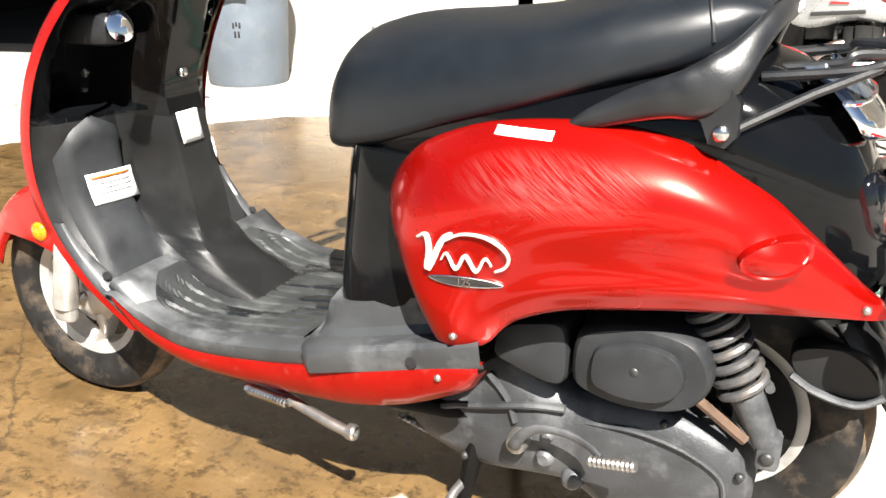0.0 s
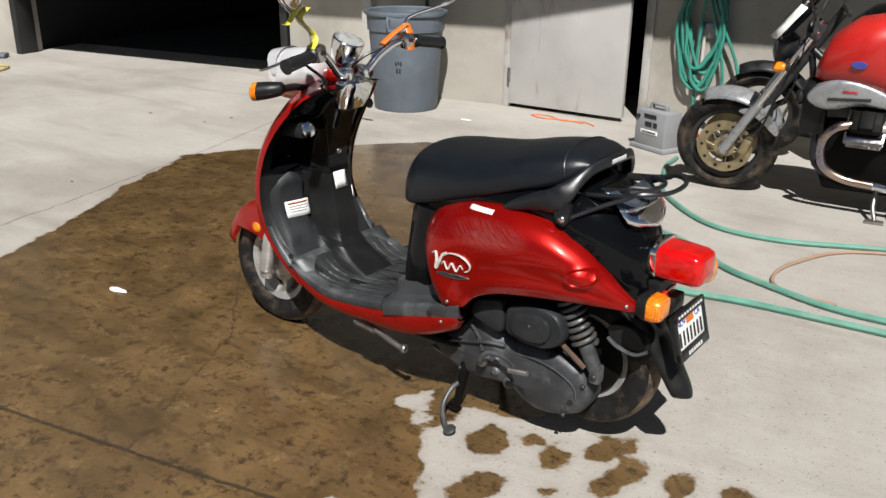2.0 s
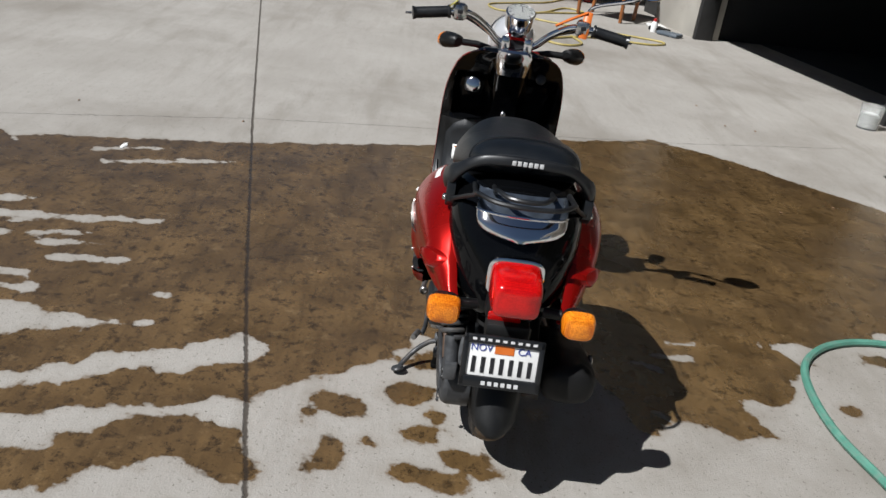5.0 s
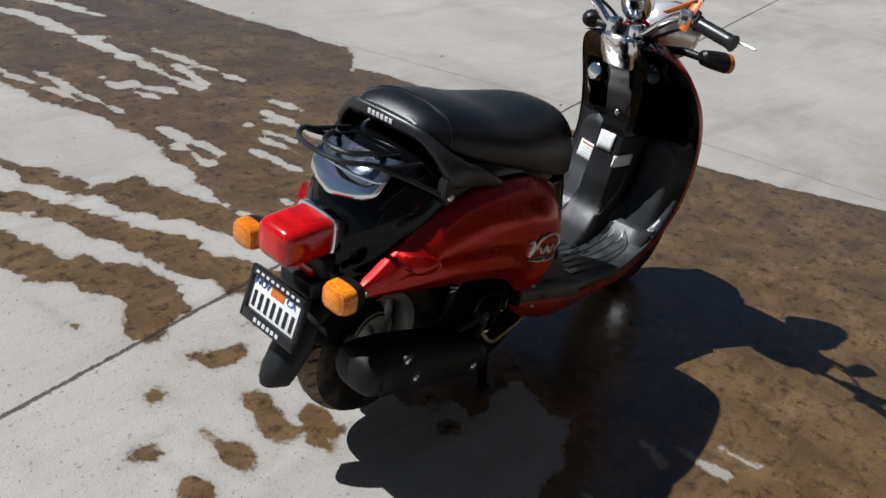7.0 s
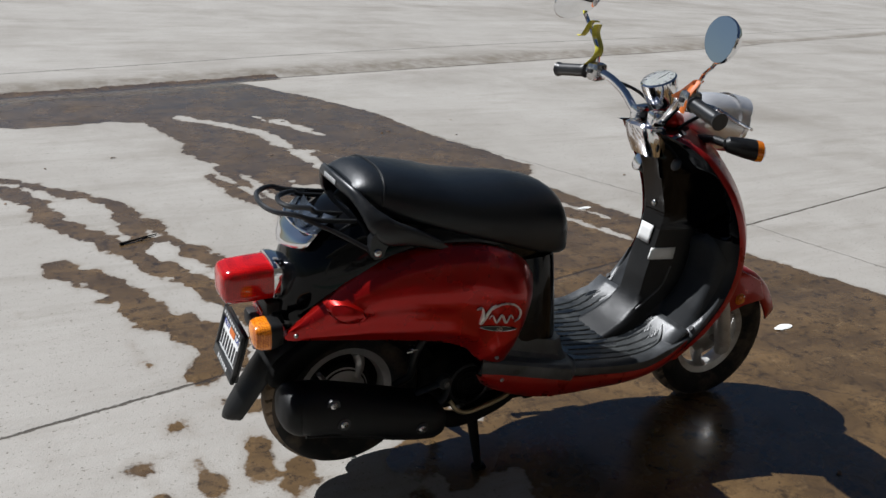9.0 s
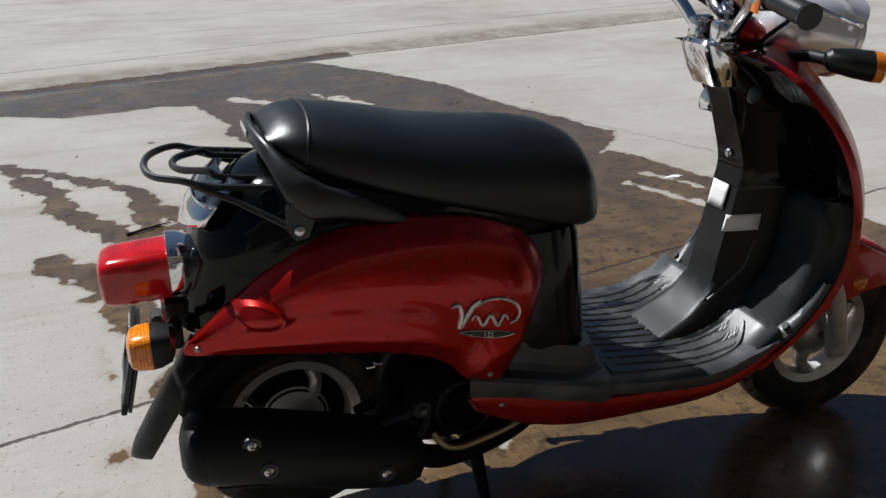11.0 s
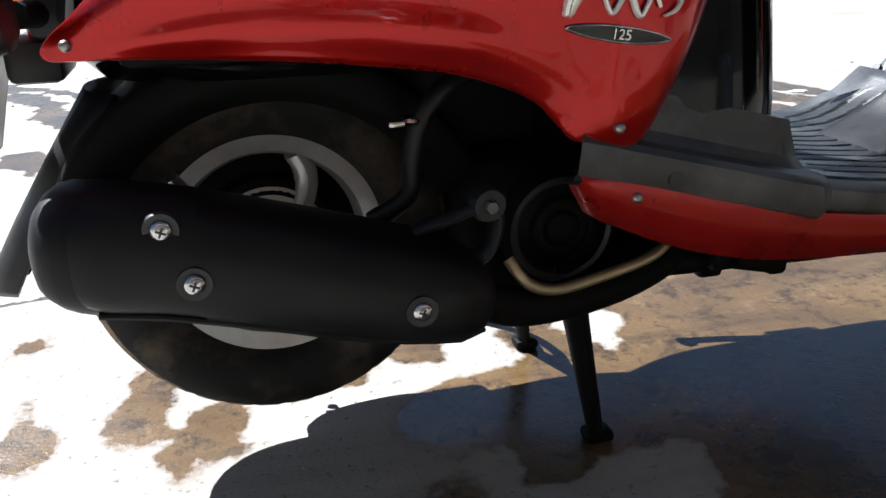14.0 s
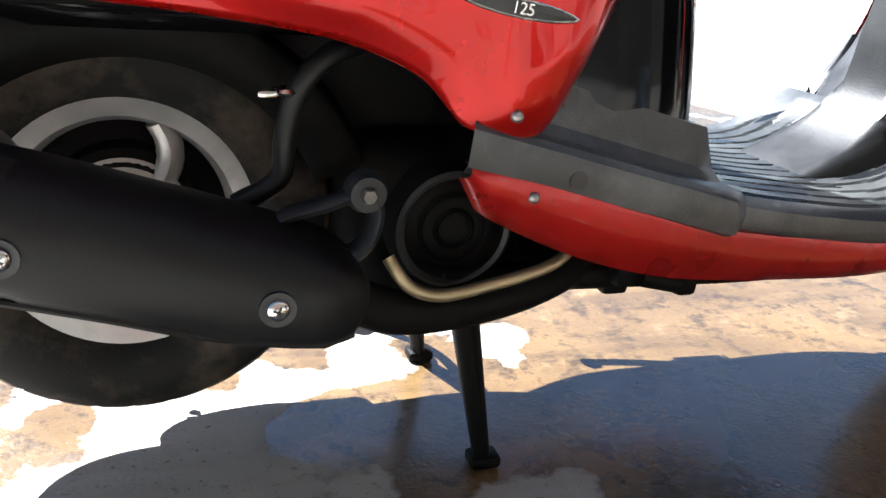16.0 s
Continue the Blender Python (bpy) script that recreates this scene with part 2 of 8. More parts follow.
DOOR_LEAF = rusty_door()
STEEL_DOOR = mat("steel_door", (0.35, 0.342, 0.325), 0.5, 0.0, 0.12, 3, 0.06, 60, dirt=(0.095, 0.048, 0.022), dirt_amount=0.55, dirt_scale=2.6)
WHITE_POST = mat("white_post", (0.4216, 0.4092, 0.372), 0.5, 0, 0.08, 6, 0.05, dirt=(0.186, 0.1612, 0.124), dirt_amount=0.3)
SPRING_GREY = mat("spring_grey", (0.055, 0.056, 0.058), 0.42, 0.3, 0.25, 30, 0.1, dirt=(0.16, 0.13, 0.10), dirt_amount=0.4, dirt_scale=25)
RUST = mat("rusty_rod", (0.075, 0.043, 0.026), 0.7, 0.2, 0.35, 40, 0.2, dirt=(0.05, 0.035, 0.025), dirt_amount=0.4, dirt_scale=30)
DARK_STEEL = mat("dark_steel", (0.031, 0.031, 0.031), 0.5, 0.4, 0.2, 10, 0.1)
# near-black walls and floor: the dimness indoors is put into this colour
INTERIOR_SHADE = mat("garage_interior_shade", (0.0124, 0.0124, 0.013), 0.9, 0, 0.3, 2, 0.1)


def lens_mat(name, deep, bright):
    """Moulded lens plastic: clear gloss, with the glints of small prisms put into its colour."""
    m = mat(name, deep, 0.16, 0, 0.08, 40, 0.05, 260, coat=0.6, rvar=0.02, spec=0.3)
    nt = m.node_tree
    b = nt.nodes["Principled BSDF"]
    b.inputs["Transmission Weight"].default_value = 0.12
    b.inputs["Coat Roughness"].default_value = 0.03
    tc = nt.nodes.new("ShaderNodeTexCoord")
    mp = nt.nodes.new("ShaderNodeMapping")
    mp.inputs["Scale"].default_value = (40, 55, 75)
    nt.links.new(tc.outputs["Object"], mp.inputs["Vector"])
    vo = nt.nodes.new("ShaderNodeTexVoronoi")
    vo.inputs["Randomness"].default_value = 0.35
    nt.links.new(mp.outputs[0], vo.inputs["Vector"])
    nz = nt.nodes.new("ShaderNodeTexNoise")
    nz.inputs["Scale"].default_value = 22
    nt.links.new(tc.outputs["Object"], nz.inputs["Vector"])
    f = nt.nodes.new("ShaderNodeMath")
    f.operation = "MULTIPLY"
    nt.links.new(vo.outputs["Distance"], f.inputs[0])
    nt.links.new(nz.outputs["Fac"], f.inputs[1])
    rg = nt.nodes.new("ShaderNodeMapRange")
    rg.inputs[1].default_value, rg.inputs[2].default_value = 0.12, 0.36
    nt.links.new(f.outputs[0], rg.inputs[0])
    # brighter cells paint the light that the prisms would catch
    mx = nt.nodes.new("ShaderNodeMix")
    mx.data_type = "RGBA"
    nt.links.new(rg.outputs[0], mx.inputs["Factor"])
    mx.inputs["A"].default_value, mx.inputs["B"].default_value = (*deep, 1), (*bright, 1)
    nt.links.new(mx.outputs["Result"], b.inputs["Base Color"])
    return m


RED_LENS = lens_mat("red_lens", (0.30, 0.001, 0.0008), (0.58, 0.004, 0.003))
AMBER_LENS = lens_mat("amber_lens", (0.45, 0.085, 0.001), (0.92, 0.30, 0.012))
MIRROR_GLASS = mat("mirror_glass", (0.9, 0.92, 0.95), 0.02, 1.0, 0.0, 10, 0.0, rvar=0.0)
CLEAR = mat("clear_plastic", (0.9, 0.92, 0.92), 0.12, 0, 0.02, 10, 0.03, transmission=0.9, ior=1.4)
GAUGE = mat("gauge_face", (0.5, 0.5, 0.47), 0.4, 0, 0.02, 10, 0.0)


def concrete_wall():
    m = mat("wall_concrete", (0.355, 0.335, 0.295), 0.85, 0, 0.16, 1.6, 0.35, 55, dirt=(0.19, 0.165, 0.13), dirt_amount=0.45, dirt_scale=1.3)
    return m


WALL = concrete_wall()


def ground_mat():
    m = bpy.data.materials.new("ground_concrete")
    m.use_nodes = True
    nt = m.node_tree
    n, l = nt.nodes, nt.links
    b = n["Principled BSDF"]
    geo = n.new("ShaderNodeNewGeometry")

    def noise_tex(scale, detail=6, rough=0.6, vec=None):
        t = n.new("ShaderNodeTexNoise")
        t.inputs["Scale"].default_value, t.inputs["Detail"].default_value, t.inputs["Roughness"].default_value = scale, detail, rough
        l.new(vec or geo.outputs["Position"], t.inputs["Vector"])
        return t.outputs["Fac"]

    def rng(x, a, c, d=0.0, e=1.0):
        t = n.new("ShaderNodeMapRange")
        for k, v in zip((1, 2, 3, 4), (a, c, d, e)):
            t.inputs[k].default_value = v
        l.new(x, t.inputs[0])
        return t.outputs[0]

    def calc(op, a, c):
        t = n.new("ShaderNodeMath")
        t.operation = op
        for k, v in ((0, a), (1, c)):
            if isinstance(v, (int, float)):
                t.inputs[k].default_value = v
            else:
                l.new(v, t.inputs[k])
        return t.outputs[0]

    def mix(f, a, c):
        t = n.new("ShaderNodeMix")
        t.data_type = "RGBA"
        if isinstance(f, (int, float)):
            t.inputs["Factor"].default_value = f
        else:
            l.new(f, t.inputs["Factor"])
        for k, v in (("A", a), ("B", c)):
            if isinstance(v, tuple):
                t.inputs[k].default_value = (*v, 1)
            else:
                l.new(v, t.inputs[k])
        return t.outputs["Result"]

    at = n.new("ShaderNodeAttribute")
    at.attribute_name = "wet"
    edge = calc("ADD", at.outputs["Fac"], calc("ADD", rng(noise_tex(7, 4, 0.55), 0.25, 0.75, -0.024, 0.024), rng(noise_tex(34, 4, 0.6), 0.25, 0.75, -0.010, 0.010)))
    wet = rng(edge, -0.004, 0.006)
    wander = rng(noise_tex(9, 6, 0.7), 0.25, 0.75, -0.012, 0.012)
    jag = rng(noise_tex(60, 4), 0.3, 0.7, -0.003, 0.003)

    def groove(name, width, strength):
        t = n.new("ShaderNodeAttribute")
        t.attribute_name = name
        d = calc("ABSOLUTE", calc("ADD", t.outputs["Fac"], calc("MULTIPLY", wander, 0.25 if name == "joint" else 1.3)), 0.0)
        return calc("MULTIPLY", rng(calc("ADD", d, jag), width, width * 0.35), strength)
    joint = groove("joint", 0.0085, 1.0)
    for name, width, strength in (("gutter", 0.018, 0.9), ("crack_a", 0.014, 0.9), ("crack_b", 0.005, 0.6), ("crack_c", 0.0045, 0.6), ("crack_d", 0.0045, 0.5)):
        joint = calc("MAXIMUM", joint, groove(name, width, strength))
    mp = n.new("ShaderNodeMapping")
    mp.inputs["Rotation"].default_value = (0, 0, radians(-10.5))
    mp.inputs["Scale"].default_value = (1.2, 9, 1)
    l.new(geo.outputs["Position"], mp.inputs["Vector"])
    broom = noise_tex(2.2, 5, 0.6, mp.outputs[0])
    dry = mix(rng(noise_tex(1.1, 5), 0.3, 0.7), (0.285, 0.267, 0.240), (0.36, 0.342, 0.313))
    dry = mix(rng(broom, 0.42, 0.8, 0, 0.25), dry, (0.225, 0.203, 0.173))
    dry = mix(rng(noise_tex(0.45, 6, 0.7), 0.5, 0.66, 0, 0.6), dry, (0.195, 0.176, 0.150))
    dry = mix(rng(noise_tex(7, 8, 0.7), 0.60, 0.73, 0, 0.4), dry, (0.20, 0.172, 0.138))
    dry = mix(rng(noise_tex(38, 5, 0.7), 0.62, 0.68, 0, 0.7), dry, (0.115, 0.098, 0.078))
    dry = mix(rng(noise_tex(90, 3), 0.63, 0.69, 0, 0.75), dry, (0.09, 0.077, 0.06))
    dry = mix(calc("MULTIPLY", rng(noise_tex(3.2, 4), 0.48, 0.62), rng(noise_tex(22, 6, 0.72, mp.outputs[0]), 0.60, 0.66, 0, 0.7)), dry, (0.07, 0.058, 0.046))
    dry = mix(rng(noise_tex(240, 2), 0.55, 0.75, 0, 0.3), dry, (0.19, 0.17, 0.145))
    # long stains from water and tyres
    ms = n.new("ShaderNodeMapping")
    ms.inputs["Scale"].default_value = (0.35, 1.9, 1)
    l.new(geo.outputs["Position"], ms.inputs["Vector"])
    dry = mix(rng(noise_tex(1.6, 9, 0.68, ms.outputs[0]), 0.52, 0.68, 0, 0.5), dry, (0.185, 0.166, 0.138))
    # silt along the gutter
    gt = n.new("ShaderNodeAttribute")
    gt.attribute_name = "gutter"
    silt = calc("MULTIPLY", calc("MULTIPLY", rng(gt.outputs["Fac"], -0.06, 0.03), rng(gt.outputs["Fac"], 0.48, 0.25)), rng(noise_tex(6, 6, 0.7), 0.3, 0.6))
    dry = mix(calc("MULTIPLY", silt, 0.75), dry, (0.135, 0.112, 0.083))
    soak = mix(rng(noise_tex(5, 8, 0.7), 0.3, 0.72), (0.060, 0.036, 0.014), (0.19, 0.118, 0.050))
    soak = mix(rng(broom, 0.5, 0.7, 0, 0.5), soak, (0.045, 0.028, 0.013))
    soak = mix(rng(noise_tex(20, 7, 0.75), 0.49, 0.62, 0, 0.9), soak, (0.030, 0.019, 0.009))
    soak = mix(rng(noise_tex(11, 8, 0.8), 0.56, 0.70, 0, 0.6), soak, (0.26, 0.175, 0.085))
    soak = mix(rng(noise_tex(55, 6, 0.75), 0.58, 0.66, 0, 0.75), soak, (0.022, 0.014, 0.007))
    soak = mix(rng(noise_tex(2.0, 3), 0.45, 0.7, 0, 0.55), soak, (0.058, 0.037, 0.019))
    # a damp rim where the water soaks on
    rim = calc("MULTIPLY", rng(edge, -0.03, 0.0), calc("SUBTRACT", 1.0, wet))
    dry = mix(calc("MULTIPLY", rim, 0.25), dry, (0.16, 0.13, 0.095))
    col = mix(wet, dry, soak)
    col = mix(calc("MULTIPLY", joint, 0.85), col, (0.03, 0.022, 0.015))
    l.new(col, b.inputs["Base Color"])
    film = rng(noise_tex(3.5, 4), 0.35, 0.65, 0.14, 0.36)
    rough = n.new("ShaderNodeMix")
    l.new(wet, rough.inputs["Factor"])
    rough.inputs["A"].default_value = 0.88
    l.new(film, rough.inputs["B"])
    l.new(rough.outputs["Result"], b.inputs["Roughness"])
    fine = calc("ADD", noise_tex(160, 4), calc("MULTIPLY", noise_tex(35, 5, 0.7), 1.2))
    height = calc("SUBTRACT", fine, calc("MULTIPLY", joint, 3.0))
    bp = n.new("ShaderNodeBump")
    bp.inputs["Distance"].default_value = 0.003
    l.new(calc("MULTIPLY", calc("SUBTRACT", 1.0, calc("MULTIPLY", wet, 0.45)), 0.55), bp.inputs["Strength"])
    l.new(height, bp.inputs["Height"])
    l.new(bp.outputs[0], b.inputs["Normal"])
    # the standing film of water on the soaked concrete
    l.new(calc("MULTIPLY", wet, rng(noise_tex(4.5, 5), 0.3, 0.55, 0.6, 1.0)), b.inputs["Coat Weight"])
    b.inputs["Coat IOR"].default_value, b.inputs["Coat Roughness"].default_value = 1.55, 0.15
    sw = n.new("ShaderNodeBump")
    sw.inputs["Strength"].default_value, sw.inputs["Distance"].default_value = 0.16, 0.003
    l.new(calc("ADD", noise_tex(45, 5, 0.65), calc("MULTIPLY", rng(noise_tex(60, 3), 0.6, 0.7), -0.6)), sw.inputs["Height"])
    l.new(sw.outputs[0], b.inputs["Coat Normal"])
    b.inputs["Specular IOR Level"].default_value = 0.25
    return m


GROUND = ground_mat()


# ---- builders ----
def bm_mesh(name, bm, material, smooth=True, angle=40):
    me = bpy.data.meshes.new(name)
    bmesh.ops.recalc_face_normals(bm, faces=bm.faces)
    bm.to_mesh(me)
    bm.free()
    me.materials.append(material)
    if smooth:
        me.shade_smooth()
        me.set_sharp_from_angle(angle=radians(angle))
    return me


def thing(name, loc, label, category, group="", kind=""):
    ob = new(name)
    ob.location = loc
    ob.empty_display_size = 0.05
    return tagged(ob, label, category, group, kind)


def origin_of(ob):
    o = Vector()
    while ob:
        o = o + ob.location
        ob = ob.parent
    return o


def part(name, data, material=None, parent=None, label="", angle=40):
    """One mesh object, given in world coordinates, under a thing or a part."""
    if isinstance(data, bmesh.types.BMesh):
        data = bm_mesh(name, data, material, True, angle)
    ob = new(name, data)
    if parent:
        ob.parent = parent
        ob.location = -origin_of(parent)
    if label:
        ob["label"] = label
    return ob


def spline(pts, n=8, closed=False):
    """Catmull-Rom through the points."""
    P = [Vector(p) for p in pts]
    out = []
    m = len(P)
    for i in range(m if closed else m - 1):
        a = P[(i - 1) % m] if closed or i else P[0] * 2 - P[1]
        b, c = P[i], P[(i + 1) % m]
        d = P[(i + 2) % m] if closed or i + 2 < m else P[-1] * 2 - P[-2]
        for k in range(n):
            t = k / n
            out.append(0.5 * ((2 * b) + (c - a) * t + (2 * a - 5 * b + 4 * c - d) * t * t + (3 * b - a - 3 * c + d) * t ** 3))
    if not closed:
        out.append(P[-1].copy())
    return out


def interp(table, x):
    xs, ys = zip(*table)
    return float(np.interp(x, xs, ys))


def smooth_interp(table, x):
    """Monotone-ish smooth interpolation of a small table."""
    xs = [a for a, _ in table]
    if x <= xs[0]:
        return table[0][1]
    if x >= xs[-1]:
        return table[-1][1]
    i = max(k for k in range(len(xs)) if xs[k] <= x)
    i = min(i, len(xs) - 2)
    t = (x - xs[i]) / (xs[i + 1] - xs[i])
    y0, y1 = table[i][1], table[i + 1][1]
    s0 = (table[i + 1][1] - table[i - 1][1]) / (xs[i + 1] - xs[i - 1]) if i else (y1 - y0) / (xs[1] - xs[0])
    s1 = (table[i + 2][1] - table[i][1]) / (xs[i + 2] - xs[i]) if i + 2 < len(xs) else (y1 - y0) / (xs[i + 1] - xs[i])
    h = xs[i + 1] - xs[i]
    return (2 * t ** 3 - 3 * t * t + 1) * y0 + (t ** 3 - 2 * t * t + t) * h * s0 + (-2 * t ** 3 + 3 * t * t) * y1 + (t ** 3 - t * t) * h * s1


def rings(rows, close=True, caps=True):
    """A skin over rings of equal length."""
    bm = bmesh.new()
    vs = [[bm.verts.new(p) for p in r] for r in rows]
    n = len(rows[0])
    for a, b in zip(vs, vs[1:]):
        for k in range(n if close else n - 1):
            bm.faces.new((a[k], a[(k + 1) % n], b[(k + 1) % n], b[k]))
    if caps and close:
        bm.faces.new(vs[0][::-1])
        bm.faces.new(vs[-1])
    return bm


def tube(pts, r, seg=10, caps=True, flat=1.0):
    """A tube along points; r is a number or a function of 0..1."""
    P = [Vector(p) for p in pts]
    rows = []
    up = None
    for i, p in enumerate(P):
        d = (P[min(i + 1, len(P) - 1)] - P[max(i - 1, 0)]).normalized()
        if up is None:
            up = Vector((0, 0, 1)) if abs(d.z) < 0.9 else Vector((1, 0, 0))
        side = d.cross(up).normalized()
        up = side.cross(d).normalized()
        rr = r(i / (len(P) - 1)) if callable(r) else r
        rows.append([p + side * math.cos(2 * math.pi * k / seg) * rr + up * math.sin(2 * math.pi * k / seg) * rr * flat for k in range(seg)])
    return rings(rows, True, caps)


def box(c, size, bevel=0.004, rot=None, seg=2):
    bm = bmesh.new()
    bmesh.ops.create_cube(bm, size=1)
    m = Matrix.Diagonal((*size, 1))
    bmesh.ops.transform(bm, matrix=m, verts=bm.verts)
    if bevel:
        bmesh.ops.bevel(bm, geom=bm.edges[:], offset=min(bevel, min(size) * 0.45), segments=seg, affect="EDGES", profile=0.5)
    if rot is not None:
        bmesh.ops.transform(bm, matrix=rot.to_4x4(), verts=bm.verts)
    bmesh.ops.translate(bm, vec=c, verts=bm.verts)
    return bm


def join(*bms):
    out = bmesh.new()
    for b in bms:
        me = bpy.data.meshes.new("t")
        b.to_mesh(me)
        b.free()
        out.from_mesh(me)
        bpy.data.meshes.remove(me)
    return out


def lathe(profile, c, axis="y", seg=48, wobble=None):
    """Profile of (radius, offset along the axis) turned round the axis through c."""
    rows = []
    for k in range(seg):
        a = 2 * math.pi * k / seg
        row = []
        for i, (r, h) in enumerate(profile):
            rr = r - (wobble(k / seg, i, h) if wobble else 0)
            if axis == "y":
                row.append((c[0] + rr * math.cos(a), c[1] + h, c[2] + rr * math.sin(a)))
            elif axis == "z":
                row.append((c[0] + rr * math.cos(a), c[1] + rr * math.sin(a), c[2] + h))
            else:
                row.append((c[0] + h, c[1] + rr * math.cos(a), c[2] + rr * math.sin(a)))
        rows.append(row)
    bm = bmesh.new()
    vs = [[bm.verts.new(p) for p in r] for r in rows]
    m = len(profile)
    for k in range(seg):
        a, b = vs[k], vs[(k + 1) % seg]
        for i in range(m - 1):
            bm.faces.new((a[i], a[i + 1], b[i + 1], b[i]))
    bmesh.ops.remove_doubles(bm, verts=bm.verts, dist=1e-6)
    return bm


def aim(bm, c, direction, up="Z"):
    """Turn a mesh built round the origin along +x so that +x points along direction, then move it to c."""
    q = Vector(direction).to_track_quat("X", up)
    bmesh.ops.transform(bm, matrix=Matrix.Translation(c) @ q.to_matrix().to_4x4(), verts=bm.verts)
    return bm


def slab(outline, y0, y1, bevel=0.006, bulge=0.0):
    """A flat thing with an outline in (x, z), between y0 and y1, rounded on its y1 side."""
    P = [Vector((x, 0, z)) for x, z in outline]
    c = sum(P, Vector()) / len(P)
    s = 1 if y1 > y0 else -1
    rows = []
    steps = ((y0, 1.0), (y1 - s * bevel, 1.0), (y1 - s * bevel * 0.35, 1 - bevel * 2.0), (y1, 1 - bevel * 6))
    for y, k in steps:
        rows.append([(c.x + (p.x - c.x) * k, y, c.z + (p.z - c.z) * k) for p in P])
    if bulge:
        for k, f in ((0.75, 0.45), (0.45, 0.8), (0.15, 1.0)):
            rows.append([(c.x + (p.x - c.x) * k, y1 + s * bulge * f, c.z + (p.z - c.z) * k) for p in P])
    return rings(rows)


def mirror_y(bm):
    bmesh.ops.transform(bm, matrix=Matrix.Diagonal((1, -1, 1, 1)), verts=bm.verts)
    bmesh.ops.reverse_faces(bm, faces=bm.faces)
    return bm


def text_mesh(txt, size, material, m, extrude=0.0004):
    cu = bpy.data.curves.new("writing", "FONT")
    cu.body, cu.size, cu.extrude, cu.align_x, cu.align_y = txt, size, extrude, "CENTER", "CENTER"
    ob = bpy.data.objects.new("writing", cu)
    scene.collection.objects.link(ob)
    bpy.context.view_layer.update()
    me = bpy.data.meshes.new_from_object(ob.evaluated_get(bpy.context.evaluated_depsgraph_get()))
    bpy.data.objects.remove(ob)
    me.transform(m)
    me.materials.clear()
    me.materials.append(material)
    return me


def screw(name, c, normal, r, material, parent, label=""):
    bm = lathe([(0.0, 0.004), (r * 0.55, 0.0035), (r * 0.9, 0.0015), (r, 0.0), (r, -0.004)], (0, 0, 0), "x", 16)
    return part(name, aim(bm, c, normal), material, parent, label)

# ---- ground ----
def poly_distance(px, py, poly):
    """Signed distance to a polygon, positive inside."""
    d = np.full(px.shape, 9.0)
    inside = np.zeros(px.shape, bool)
    for (ax, ay), (bx, by) in zip(poly, poly[1:] + poly[:1]):
        ex, ey = bx - ax, by - ay
        t = np.clip(((px - ax) * ex + (py - ay) * ey) / (ex * ex + ey * ey), 0, 1)
        d = np.minimum(d, np.hypot(px - ax - t * ex, py - ay - t * ey))
        crosses = (ay > py) != (by > py)
        with np.errstate(divide="ignore", invalid="ignore"):
            inside ^= crosses & (px < (bx - ax) * (py - ay) / (by - ay if by != ay else 1e-9) + ax)
    return np.where(inside, d, -d)


def line_distance(px, py, pts):
    d = np.full(px.shape, 9.0)
    for (ax, ay), (bx, by) in zip(pts, pts[1:]):
        ex, ey = bx - ax, by - ay
        t = np.clip(((px - ax) * ex + (py - ay) * ey) / (ex * ex + ey * ey), 0, 1)
        d = np.minimum(d, np.hypot(px - ax - t * ex, py - ay - t * ey))
    return d


def value_noise(px, py, seed):
    """Smooth random field, one cell per unit."""
    r = np.random.RandomState(seed).rand(64, 64)
    ix, iy = np.floor(px).astype(int), np.floor(py).astype(int)
    fx, fy = px - ix, py - iy
    fx, fy = fx * fx * (3 - 2 * fx), fy * fy * (3 - 2 * fy)
    g = lambda a, b: r[a % 64, b % 64]
    return (g(ix, iy) * (1 - fx) + g(ix + 1, iy) * fx) * (1 - fy) + (g(ix, iy + 1) * (1 - fx) + g(ix + 1, iy + 1) * fx) * fy


# the soaked patch round the scooter, and the run-off to the gutter
PATCH_FAR = [(2.0, 2.1), (2.31, 1.06), (2.68, 0.1), (3.05, -0.6), (3.34, -1.22), (3.09, -1.68), (2.71, -2.05), (2.52, -2.3), (2.40, -2.41), (2.08, -2.54),
         (1.82, -2.54), (1.50, -2.44)]
PATCH_SHORE = [(1.42, -2.25), (1.30, -1.95), (1.15, -1.99), (0.95, -1.88), (0.76, -1.79), (0.94, -1.70), (0.93, -1.51), (0.90, -1.30), (0.775, -1.03), (0.71, -1.2),
         (0.53, -0.99), (0.41, -0.81), (0.30, -0.92), (0.20, -0.92), (0.21, -0.76), (0.28, -0.61), (0.24, -0.55), (0.17, -0.52), (0.19, -0.47),
         (0.25, -0.45), (0.36, -0.44), (0.42, -0.39), (0.51, -0.35), (0.47, -0.31), (0.5, -0.25), (0.52, -0.19), (0.45, -0.17), (0.38, -0.13), (0.35, -0.17),
         (0.29, -0.11), (0.23, -0.11), (0.22, 0.0), (0.26, 0.07), (0.33, 0.09), (0.385, 0.08), (0.405, 0.1), (0.37, 0.2),
         (0.433, 0.26), (0.371, 0.341), (0.34, 0.38), (0.29, 0.46), (0.23, 0.55), (0.16, 0.63), (-0.2, 0.57), (-0.3, 0.75), (-0.28, 1.05),
         (-0.05, 1.3), (0.15, 1.45), (0.5, 1.43), (0.9, 1.5)]
PATCH = PATCH_FAR + PATCH_SHORE
WEDGE = [(0.578, 0.207), (0.60, 0.165), (0.583, 0.118), (0.533, 0.083), (0.50, 0.125), (0.474, 0.161), (0.463, 0.20), (0.448, 0.239), (0.48, 0.249), (0.51, 0.205), (0.545, 0.195)]
